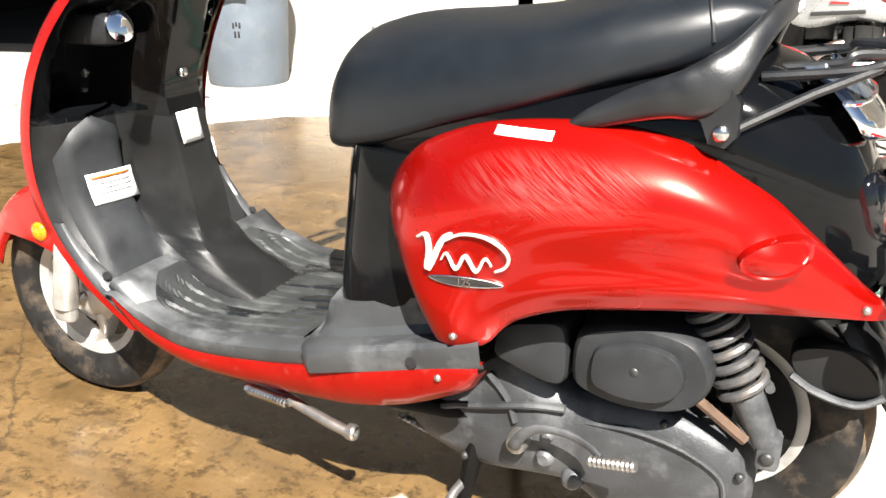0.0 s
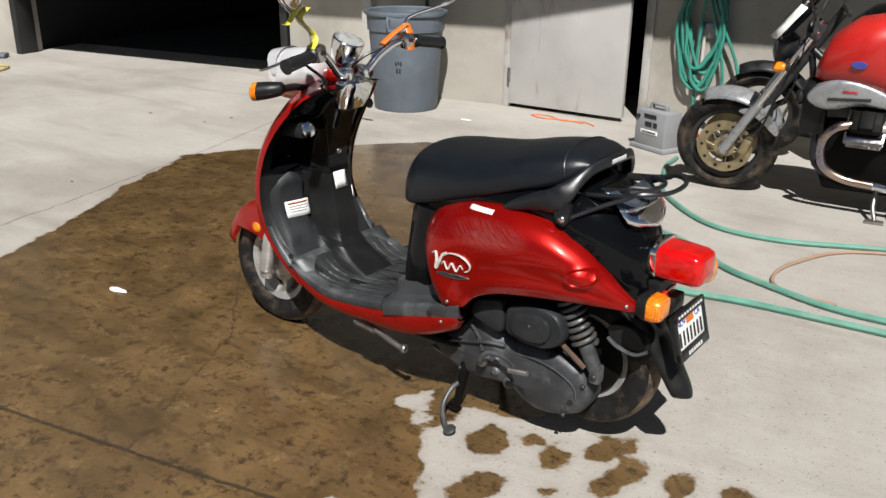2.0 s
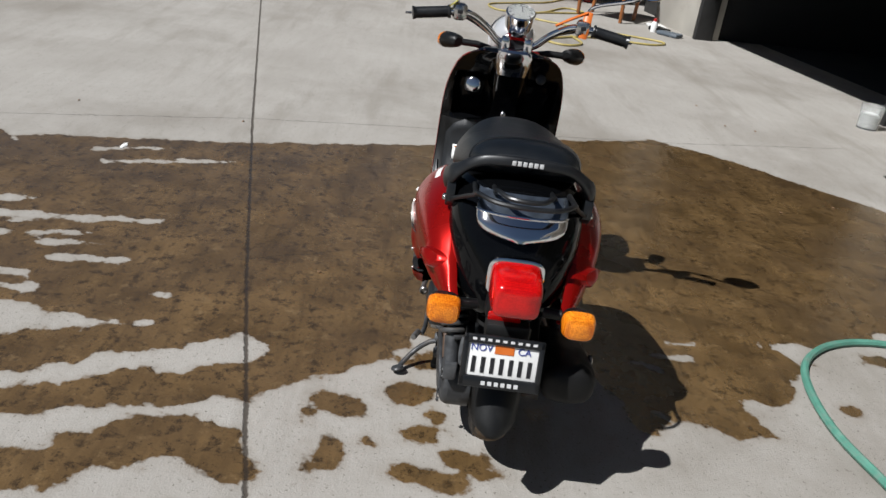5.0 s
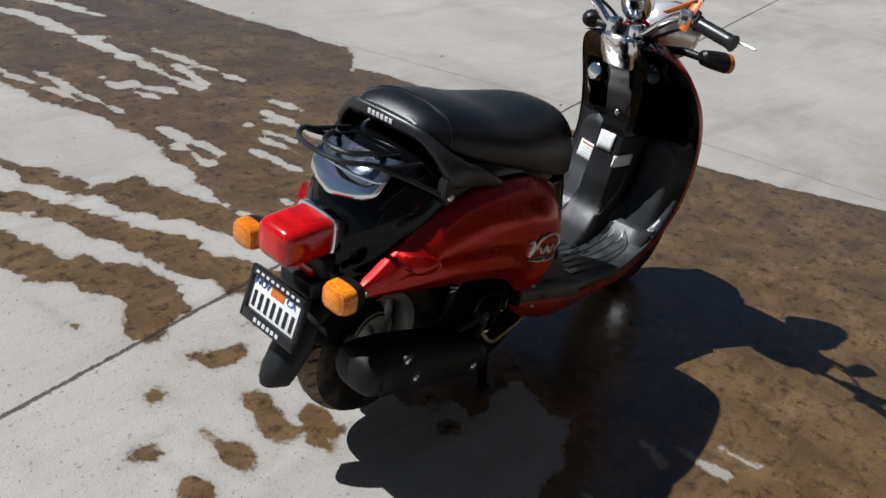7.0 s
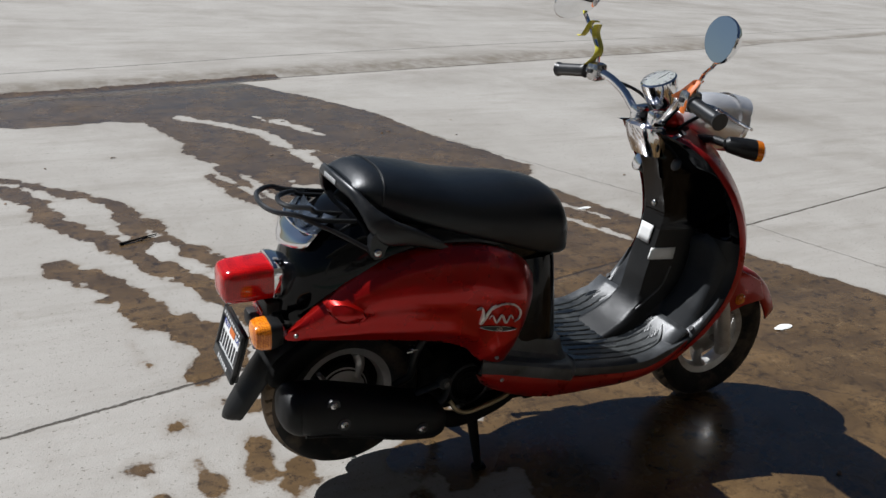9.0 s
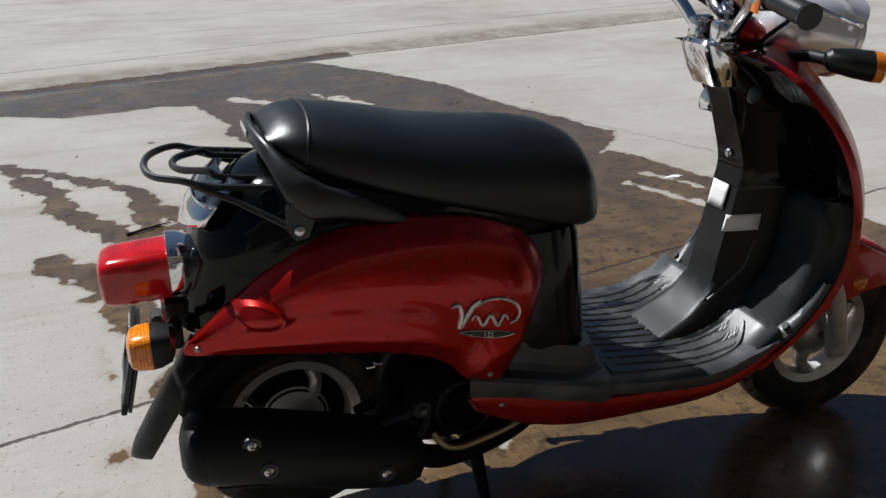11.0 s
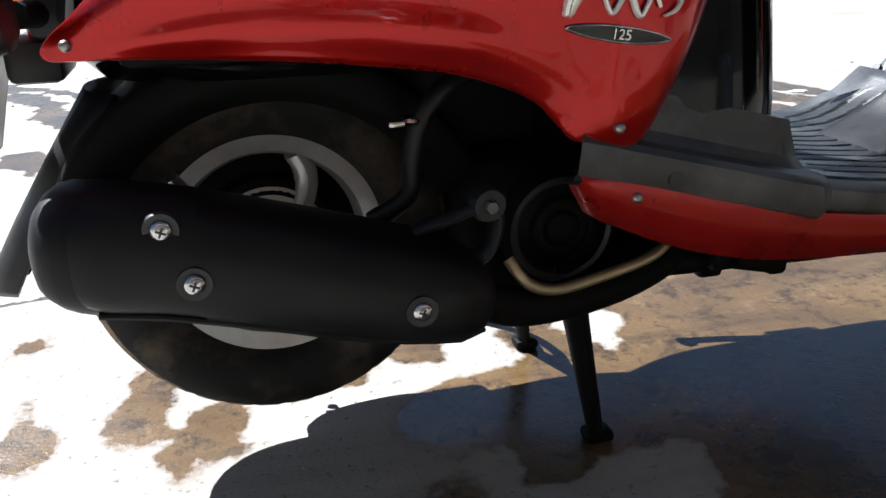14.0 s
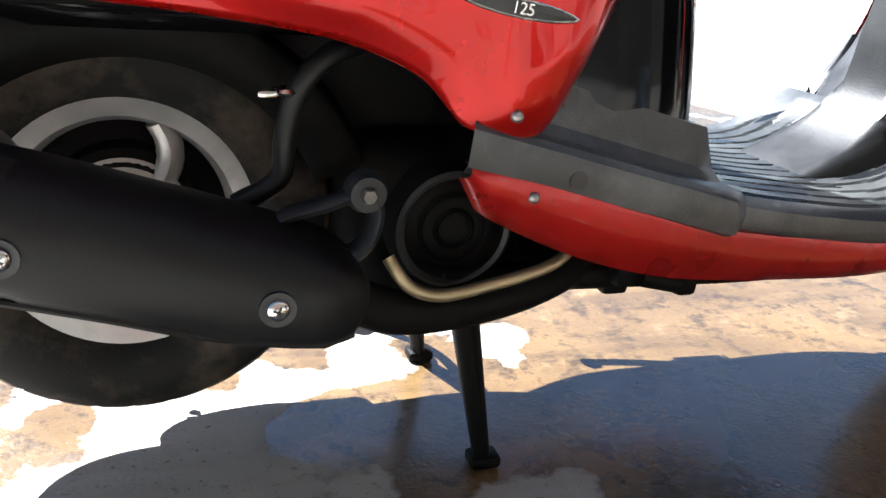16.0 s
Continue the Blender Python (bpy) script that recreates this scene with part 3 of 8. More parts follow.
# dry bands left where the water ran off: x, y, x, y, half widths
BANDS = [(1.14, 1.74, 1.24, 1.15, 0.035, 0.01), (0.98, 1.68, 1.06, 1.38, 0.025, 0.01), (1.27, 1.85, 1.33, 1.56, 0.02, 0.008), (0.95, 1.5, 0.98, 1.33, 0.022, 0.012),
         (0.84, 1.42, 0.88, 1.2, 0.018, 0.01), (0.62, 1.6, 0.61, 1.39, 0.03, 0.012), (0.67, 1.08, 0.67, 1.0, 0.014, 0.01), (0.40, 1.5, 0.47, 1.02, 0.09, 0.015),
         (0.1, 1.32, 0.38, 0.71, 0.06, 0.075), (-0.1, 1.22, 0.09, 0.62, 0.055, 0.06), (-0.28, 1.05, -0.18, 0.58, 0.08, 0.07), (1.8, 1.6, 2.0, 1.08, 0.02, 0.012), (1.95, 1.69, 2.08, 1.39, 0.018, 0.01)]
FLECKS = [(0.57, -0.42, 0.59, -0.45, 0.012, 0.008), (0.55, -0.6, 0.58, -0.53, 0.014, 0.008), (0.64, -0.63, 0.65, -0.72, 0.012, 0.02), (0.73, -0.67, 0.75, -0.77, 0.012, 0.01),
         (0.29, -0.545, 0.31, -0.54, 0.012, 0.01), (1.79, -2.16, 1.82, -2.27, 0.03, 0.02), (1.40, -1.78, 1.41, -1.86, 0.022, 0.014), (1.2, -1.93, 1.22, -2.06, 0.025, 0.02), (1.12, -1.7, 1.13, -1.76, 0.012, 0.01)]
# more dry bands where the run-off spreads towards the gutter
FAN = [(0.48, 3.95, 0.87, 3.46, 0.05, 0.05), (0.87, 3.46, 1.0, 2.56, 0.05, 0.035), (1.0, 2.56, 1.05, 2.13, 0.035, 0.01), (1.06, 3.75, 1.22, 3.33, 0.05, 0.02), (1.17, 2.73, 1.31, 2.16, 0.025, 0.012),
       (1.13, 2.47, 1.11, 2.17, 0.022, 0.012), (0.52, 2.58, 0.6, 2.01, 0.026, 0.016), (0.39, 2.66, 0.51, 2.2, 0.02, 0.014), (0.81, 2.32, 0.92, 2.12, 0.035, 0.02), (0.77, 2.21, 0.83, 2.08, 0.024, 0.018),
       (0.73, 2.42, 0.74, 2.27, 0.028, 0.018), (0.65, 1.79, 0.7, 1.48, 0.026, 0.02), (0.95, 3.9, 1.0, 3.7, 0.02, 0.01), (1.0, 3.1, 1.03, 2.95, 0.012, 0.008)]
RUNOFF = [(2.0, 2.1), (1.2, 1.4), (0.5, 1.35), (0.54, 1.77), (0.48, 2.0), (0.38, 2.25), (0.33, 2.6), (0.44, 2.81), (0.30, 3.12), (0.36, 3.29), (0.22, 3.85),
          (0.01, 3.9), (-0.5, 3.82), (-0.9, 4.05), (-1.6, 4.35), (-1.6, 4.75), (0.0, 4.95), (1.05, 5.2), (1.2, 5.0), (1.59, 4.34), (1.82, 3.86), (1.93, 3.2), (2.2, 2.37)]
# thin trails of water, with their half widths
TRAILS = [(0.045, [(-0.72, 2.88), (-0.45, 2.63), (-0.2, 2.34), (-0.06, 2.0), (0.04, 1.62), (0.19, 1.28), (0.26, 1.12)]),
          (0.06, [(-0.72, 2.88), (-0.53, 2.47), (-0.4, 2.04), (-0.22, 1.75), (-0.12, 1.51), (0.0, 1.3), (0.12, 1.06), (0.19, 0.81)]),
          (0.05, [(-0.13, 2.2), (-0.13, 1.88), (-0.17, 1.65)]),
          (0.065, [(-0.47, 1.61), (-0.31, 1.37), (-0.2, 1.05), (-0.13, 0.92), (0.0, 0.78), (-0.16, 0.6)])]
SPLASH = [(0.252, 0.2, 0.058, 0.085), (0.185, 0.12, 0.034, 0.026), (0.085, 0.083, 0.022, 0.02), (-0.02, 0.055, 0.045, 0.05), (0.165, 0.39, 0.05, 0.07), (0.115, 0.46, 0.05, 0.035), (0.075, 0.155, 0.036, 0.05), (-0.095, 0.145, 0.048, 0.105), (-0.062, -0.02, 0.024, 0.045), (-0.01, 0.01, 0.04, 0.03), (-0.04, 0.4, 0.07, 0.045), (-0.245, 0.085, 0.034, 0.085),
          (-0.382, 0.186, 0.025, 0.032), (-0.375, 0.04, 0.027, 0.034), (0.02, 0.3, 0.025, 0.03), (-0.1, 0.44, 0.05, 0.035), (-0.27, 0.355, 0.036, 0.045), (0.32, -0.165, 0.045, 0.03),
          (0.235, -0.17, 0.032, 0.026), (0.7, -1.78, 0.1, 0.06), (0.43, -1.19, 0.035, 0.04), (0.78, -1.46, 0.04, 0.09), (0.6, -1.05, 0.02, 0.03), (1.05, -2.15, 0.03, 0.05)]
JOINT = [(-9.0, -1.12), (-0.22, 0.56), (0.84, 0.78), (2.66, 1.13), (6.7, 1.87), (24.0, 5.0)]
GUTTER = [(-14.0, 2.2), (-1.1, 4.72), (0.1, 4.98), (1.5, 5.35), (9.0, 6.9)]
CRACKS = [[(-9, 4.0), (-0.85, 5.5), (1.9, 6.3), (4.5, 6.9), (16, 9.0)], [(1.9, 3.3), (2.29, 2.26), (2.72, 1.15), (2.92, 0.4), (3.06, -0.27), (3.35, -1.39), (3.75, -2.6)],
          [(1.0, 0.82), (1.3, 0.2), (1.9, -0.4), (2.3, -1.3)], [(2.25, -0.3), (2.0, -0.75), (1.75, -1.4), (1.55, -2.2)]]


def build_ground():
    def axis(a, b, step, far):
        inner = np.arange(a, b + step / 2, step)
        out = [step]
        while sum(out) < far:
            out.append(out[-1] * 1.35)
        o = np.cumsum(out)
        return np.concatenate([a - o[::-1], inner, b + o])
    xs, ys = axis(-1.6, 3.6, 0.02, 220), axis(-2.7, 5.6, 0.025, 220)
    X, Y = np.meshgrid(xs, ys, indexing="ij")
    run = poly_distance(X, Y, RUNOFF)
    # drying leaves long gaps that follow the slope
    c, s = math.cos(radians(108)), math.sin(radians(108))
    along, across = X * c + Y * s, -X * s + Y * c
    grain = 0.65 * value_noise(along * 1.3 + 7, across * 9, 3) + 0.35 * value_noise(along * 3 + 3, across * 18, 4)
    gaps = (0.72 - grain) * 0.4 + 0.04
    run = np.minimum(run, gaps + np.clip(Y - 3.3, 0, 2) * 0.15)
    left = poly_distance(X, Y, PATCH)
    # the shore towards the workshop is frayed
    fray = np.clip((-0.7 - Y) / 0.3, 0, 1) * np.clip((2.3 - X) / 0.5, 0, 1)
    left = left + fray * ((value_noise(X * 7, Y * 7 + 3, 21) - 0.5) * 0.13 + (value_noise(X * 17, Y * 17, 22) - 0.5) * 0.06)
    wet = np.minimum(left, gaps + np.clip(1.75 - Y, 0, 1) * 0.5 + np.clip(X - 1.15, 0, 1) * 0.3)
    wet = np.minimum(wet, -poly_distance(X, Y, WEDGE))
    wet = np.maximum(wet, run)
    ragged = 0.035 * (value_noise(X * 14 + 5, Y * 14, 8) - 0.5) + 0.02 * (value_noise(X * 33, Y * 33 + 9, 9) - 0.5)
    for ax, ay, bx, by, wa, wb in BANDS + FLECKS + FAN:
        t = np.clip(((X - ax) * (bx - ax) + (Y - ay) * (by - ay)) / ((bx - ax) ** 2 + (by - ay) ** 2), 0, 1)
        wet = np.minimum(wet, np.hypot(X - ax - t * (bx - ax), Y - ay - t * (by - ay)) - (wa + (wb - wa) * t) + ragged * min(1, wa * 25))
    for half, pts in TRAILS:
        wet = np.maximum(wet, half - line_distance(X, Y, pts) + ragged * 1.3)
    wet = wet + ragged * 0.6
    for cx, cy, rx, ry in SPLASH:
        wet = np.maximum(wet, (1 - np.hypot((X - cx) / rx, (Y - cy) / ry)) * min(rx, ry) + ragged * 0.9)
    gut = line_distance(X, Y, GUTTER)
    wet = np.maximum(wet, np.where((X > -2.6) & (X < 1.6), 0.12 - gut, -1))
    def signed(pts):
        """Signed distance to a line of points, so that thin lines stay whole between the vertices."""
        best, sign = np.full(X.shape, 99.0), np.ones(X.shape)
        for (ax, ay), (bx, by) in zip(pts, pts[1:]):
            d = line_distance(X, Y, [(ax, ay), (bx, by)])
            side = np.sign((bx - ax) * (Y - ay) - (by - ay) * (X - ax))
            sign, best = np.where(d < best, side, sign), np.minimum(best, d)
        return best * sign
    lines = {"joint": signed(JOINT), "gutter": signed(GUTTER)}
    for k, crack in enumerate(CRACKS):
        lines["crack_" + "abcd"[k]] = signed(crack)
    Z = -0.03 * np.exp(-(gut / 0.18) ** 2) - 0.004 * np.exp(-(lines["joint"] / 0.012) ** 2)
    nx, ny = X.shape
    co = np.stack([X, Y, Z], -1).reshape(-1, 3)
    idx = np.arange(nx * ny).reshape(nx, ny)
    quads = np.stack([idx[:-1, :-1], idx[1:, :-1], idx[1:, 1:], idx[:-1, 1:]], -1).reshape(-1, 4)
    me = bpy.data.meshes.new("ground")
    me.vertices.add(len(co))
    me.vertices.foreach_set("co", co.ravel())
    me.loops.add(quads.size)
    me.loops.foreach_set("vertex_index", quads.ravel())
    me.polygons.add(len(quads))
    me.polygons.foreach_set("loop_start", np.arange(0, quads.size, 4))
    me.update(calc_edges=True)
    for name, field in [("wet", wet), *lines.items()]:
        a = me.attributes.new(name, "FLOAT", "POINT")
        a.data.foreach_set("value", np.clip(field, -0.5, 0.5).ravel().astype(np.float32))
    me.materials.append(GROUND)
    me.shade_smooth()
    return tagged(new("ground", me), "pale concrete yard, soaked brown round the scooter, with joints", "ground", kind="structure")


build_ground()

# ---- the workshop along the yard ----
WALL_TURN = math.atan(0.19)
U, V = Vector((math.cos(WALL_TURN), math.sin(WALL_TURN), 0)), Vector((-math.sin(WALL_TURN), math.cos(WALL_TURN), 0))
W0 = Vector((0, -4.25, 0))


def wf(s, d, z):
    return W0 + U * s + V * d + Vector((0, 0, z))


WROT = Matrix.Rotation(WALL_TURN, 3, "Z")


def wall_box(s0, s1, d0, d1, z0, z1, bevel=0.006):
    return box(wf((s0 + s1) / 2, (d0 + d1) / 2, (z0 + z1) / 2), (s1 - s0, d1 - d0, z1 - z0), bevel, WROT)


def structure(name, bm, material, label, category="wall"):
    return tagged(part(name, bm, material), label, category, kind="structure")


structure("wall_1", join(wall_box(-7, 1.68, -0.25, 0, -0.02, 3.2), wall_box(1.68, 2.67, -0.25, 0, 2.1, 3.2), wall_box(2.67, 4.70, -0.25, 0, -0.02, 3.2)),
          WALL, "grey concrete workshop wall, stained and worn")
structure("wall_2", join(wall_box(8.05, 9.15, -0.3, 0, -0.02, 3.2)), WALL, "grey concrete pier between two garage openings")
structure("wall_3", join(wall_box(14.6, 26, -0.25, 0, -0.02, 3.2)), WALL, "far pale stretch of the workshop wall")
structure("wall_4", join(wall_box(9.15, 9.95, -0.45, -0.2, -0.02, 3.2)), DARK_STEEL, "dark recessed steel panel beside the pier")
structure("wall_upper", wall_box(-7, 26, -0.3, 0, 3.2, 5.2), WALL, "upper wall of the workshop")
structure("roof_eave", wall_box(-7, 26, 0.0, 1.99, 3.2, 3.34), WALL, "deep concrete eave along the workshop", "eave")
# rooms behind the openings, their shade painted in with the near-black material
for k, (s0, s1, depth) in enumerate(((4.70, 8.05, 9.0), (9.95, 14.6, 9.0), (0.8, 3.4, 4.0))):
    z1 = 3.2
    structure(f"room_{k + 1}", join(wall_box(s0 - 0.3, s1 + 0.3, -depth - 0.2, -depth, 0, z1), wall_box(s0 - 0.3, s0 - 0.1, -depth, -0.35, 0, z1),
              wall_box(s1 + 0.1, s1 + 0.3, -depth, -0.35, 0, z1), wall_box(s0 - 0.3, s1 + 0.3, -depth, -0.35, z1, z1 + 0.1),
              wall_box(s0 - 0.3, s1 + 0.3, -depth, -0.9, -0.02, 0.006)), INTERIOR_SHADE, "inside of the workshop, coloured near black for its shade", "room")
for k, s in enumerate((8.0, 4.72)):
    structure(f"trim_{k + 1}", wall_box(s, s + 0.07, -0.2, 0.012, 0, 3.2, 0.004), DARK_STEEL, "dark steel edge of the garage opening", "trim")
structure("trim_3", wall_box(3.87, 3.96, 0.0, 0.05, 0.12, 3.2, 0.004), WHITE_POST, "white painted steel channel on the wall", "trim")
structure("trim_4", wall_box(3.38, 3.41, 0.0, 0.012, 0.0, 3.2, 0.004), DARK_STEEL, "thin dark joint strip in the wall", "trim")

# a steel door that stands ajar
door = thing("door_1", wf(2.67, 0.0, 0), "grey painted steel door, rust-stained, standing ajar", "door", kind="structure")
hinge, leaf_turn = wf(2.67, 0.02, 0), WALL_TURN + radians(180 - 9)
LROT = Matrix.Rotation(leaf_turn, 3, "Z")


def leaf_point(a, d, z):
    return hinge + LROT @ Vector((a, d, z))


part("leaf", box(leaf_point(0.465, 0, 1.06), (0.93, 0.045, 2.06), 0.003, LROT), DOOR_LEAF, door)
part("door_frame", join(wall_box(2.67, 2.73, -0.1, 0.02, 0, 2.12, 0.004), wall_box(1.62, 1.68, -0.1, 0.02, 0, 2.12, 0.004)), STEEL_DOOR, door)
part("lock_plate", box(leaf_point(0.88, -0.026, 1.05), (0.10, 0.012, 0.26), 0.004, LROT), STEEL_DOOR, door)
part("door_handle", tube([leaf_point(0.88, -0.03, 1.0), leaf_point(0.88, -0.08, 1.0), leaf_point(0.78, -0.085, 1.0)], 0.011), STEEL, door)
for z in (0.25, 1.05, 1.85):
    part("hinge", tube([leaf_point(0.0, -0.03, z - 0.05), leaf_point(0.0, -0.03, z + 0.05)], 0.012), STEEL, door)

# ---- the scooter: heading +x, rear axle at x = 0.06 ----
YC = 0.0
scooter = thing("scooter", (0.45, 0, 0), "red and black retro motor scooter on its centre stand", "scooter")
scooter.rotation_euler = (0, 0, radians(-1.6))
REAR_AXLE, FRONT_AXLE = (0.069, -0.012, 0.254), (1.258, 0.0, 0.208)


def wheel(name, c, R, width, rim_r, parent, spokes=3, turn=0.0, label=""):
    w = width / 2
    prof = [(rim_r, -w * 0.62), (rim_r + 0.012, -w * 0.86), (R - 0.045, -w), (R - 0.026, -w * 0.97), (R - 0.014, -w * 0.84)]
    tread = [(R - 0.014, -w * 0.84), (R - 0.007, -w * 0.62), (R - 0.002, -w * 0.35), (R, 0), (R - 0.002, w * 0.35), (R - 0.007, w * 0.62), (R - 0.014, w * 0.84)]
    tyre = part("tyre", join(lathe(prof, c, "y", 72), lathe([(r, -h) for r, h in prof[::-1]], c, "y", 72)), TYRE, parent, label)

    def groove(a, i, h):
        g = (a * 34 + abs(h) / w * 1.1 + (0.5 if h > 0 else 0)) % 1.0
        return 0.005 if g < 0.22 and 0 < i < len(tread) - 1 else 0.0
    fine = []
    for (r0, h0), (r1, h1) in zip(tread, tread[1:]):
        fine += [(r0 + (r1 - r0) * k / 3, h0 + (h1 - h0) * k / 3) for k in range(3)]
    fine.append(tread[-1])
    part("tread", lathe(fine, c, "y", 272, groove), TREAD, tyre)
    rim_prof = [(rim_r - 0.018, -w * 0.5), (rim_r + 0.006, -w * 0.66), (rim_r + 0.008, -w * 0.60), (rim_r - 0.012, -w * 0.45), (rim_r - 0.02, -w * 0.1),
                (rim_r - 0.02, w * 0.1), (rim_r - 0.012, w * 0.45), (rim_r + 0.008, w * 0.60), (rim_r + 0.006, w * 0.66), (rim_r - 0.018, w * 0.5),
                (rim_r - 0.026, 0.0), (rim_r - 0.018, -w * 0.5)]
    if name == "rear":
        part("brake_drum", lathe([(0.0, -0.020), (0.055, -0.018), (0.070, -0.008), (0.074, 0.010), (0.105, 0.020), (0.105, 0.036), (0.0, 0.037)], c, "y", 48), ENGINE_DARK_SHADE, parent, "dark brake drum")
    rim = part("rim", lathe(rim_prof, c, "y", 64), RIM, parent)
    part("hub", lathe([(0.0, -w * 0.75), (0.028, -w * 0.75), (0.045, -w * 0.5), (0.062, -w * 0.3), (0.062, w * 0.3), (0.045, w * 0.5), (0.028, w * 0.75), (0.0, w * 0.75)], c, "y", 40), RIM, rim)
    for k in range(spokes):
        a = turn + 2 * math.pi * k / spokes
        pts = []
        for t in np.linspace(0, 1, 7):
            r = 0.045 + (rim_r - 0.065) * t
            b = a + 0.38 * t * t
            pts.append((c[0] + r * math.cos(b), c[1], c[2] + r * math.sin(b)))
        part("spoke", tube(pts, lambda t: 0.026 - 0.008 * t + 0.012 * max(0, t - 0.7), 12, flat=0.62), RIM, rim)
    return tyre


rear_wheel = part("rear_wheel", lathe([(0.0, -0.05), (0.011, -0.05), (0.011, 0.05), (0.0, 0.05)], REAR_AXLE, "y", 16), STEEL, scooter)
wheel("rear", REAR_AXLE, 0.199, 0.092, 0.121, rear_wheel, 3, 0.85)
front_wheel = part("front_wheel", lathe([(0.0, -0.06), (0.009, -0.06), (0.009, 0.06), (0.0, 0.06)], FRONT_AXLE, "y", 16), STEEL, scooter)
wheel("front", FRONT_AXLE, 0.208, 0.088, 0.126, front_wheel, 3, 0.2)

# red side panels
PANEL_LOW = [(-0.108, 0.477), (-0.10, 0.471), (-0.05, 0.472), (0.017, 0.471), (0.10, 0.467), (0.17, 0.460), (0.225, 0.452), (0.265, 0.440), (0.298, 0.424),
             (0.317, 0.405), (0.328, 0.392), (0.340, 0.385), (0.356, 0.382), (0.372, 0.381), (0.382, 0.3815)]
PANEL_HIGH = [(-0.108, 0.480), (-0.100, 0.490), (-0.078, 0.508), (-0.025, 0.557), (0.039, 0.613), (0.106, 0.650), (0.173, 0.666), (0.25, 0.670), (0.333, 0.663), (0.385, 0.650),
              (0.442, 0.624), (0.478, 0.588), (0.495, 0.548), (0.487, 0.514), (0.472, 0.483), (0.453, 0.452), (0.433, 0.424), (0.417, 0.403), (0.404, 0.390), (0.394, 0.384), (0.384, 0.3815)]
PANEL_WIDE = [(-0.108, 0.140), (-0.05, 0.167), (0.05, 0.203), (0.15, 0.226), (0.25, 0.240), (0.35, 0.246), (0.42, 0.243), (0.46, 0.236), (0.491, 0.226)]
PANEL_SECTION = [(0, 0.87), (0.08, 0.90), (0.2, 0.94), (0.35, 0.985), (0.55, 1.0), (0.72, 0.970), (0.86, 0.885), (0.95, 0.79), (1, 0.72)]


def by_length(table, n):
    """n points at even steps of length along a smooth line."""
    P = spline([(x, 0, z) for x, z in table], 8)
    d = np.concatenate([[0], np.cumsum([(b - a).length for a, b in zip(P, P[1:])])])
    t = np.linspace(0, d[-1], n)
    return np.stack([np.interp(t, d, [p.x for p in P]), np.interp(t, d, [p.z for p in P])], -1)


PANEL_N = 130
low_line, high_line = by_length(PANEL_LOW, PANEL_N), by_length(PANEL_HIGH, PANEL_N)
PANEL_GRID = []
for k in range(PANEL_N):
    col = []
    for v in np.linspace(0, 1, 40):
        x, z = low_line[k] + (high_line[k] - low_line[k]) * v
        fade = min(1, max(0, (0.36 - x) / 0.12)) * min(1, max(0, (x + 0.09) / 0.08))
        full = min(1, max(0, (math.dist(low_line[k], high_line[k]) - 0.02) / 0.15))
        y = smooth_interp(PANEL_WIDE, x) * (0.92 + (smooth_interp(PANEL_SECTION, v) - 0.92) * full)
        y += fade * full * (0.006 * math.exp(-((v - 0.13) / 0.08) ** 2) - 0.005 * math.exp(-((v - 0.33) / 0.11) ** 2))
        # the raised oval blank grows out of the panel
        e = math.hypot((x - 0.012) / 0.052, (z - 0.546 + 0.1 * (x - 0.012)) / 0.032)
        y += 0.009 * (1 - min(1, e) ** 2) ** 2 if e < 1 else 0
        col.append((x, y, z))
    PANEL_GRID.append(col)
PANEL_FLAT = np.array(PANEL_GRID).reshape(-1, 3)


def panel_y(x, z):
    """Half width of the side panel at a place, from the nearest points of its skin."""
    d = np.hypot(PANEL_FLAT[:, 0] - x, PANEL_FLAT[:, 2] - z)
    near = np.argsort(d)[:8]
    A = np.stack([PANEL_FLAT[near, 0] - x, PANEL_FLAT[near, 2] - z, np.ones(8)], -1)
    return float(np.linalg.lstsq(A, PANEL_FLAT[near, 1], rcond=None)[0][2]) if d[near[0]] < 0.02 else float(PANEL_FLAT[near[0], 1])


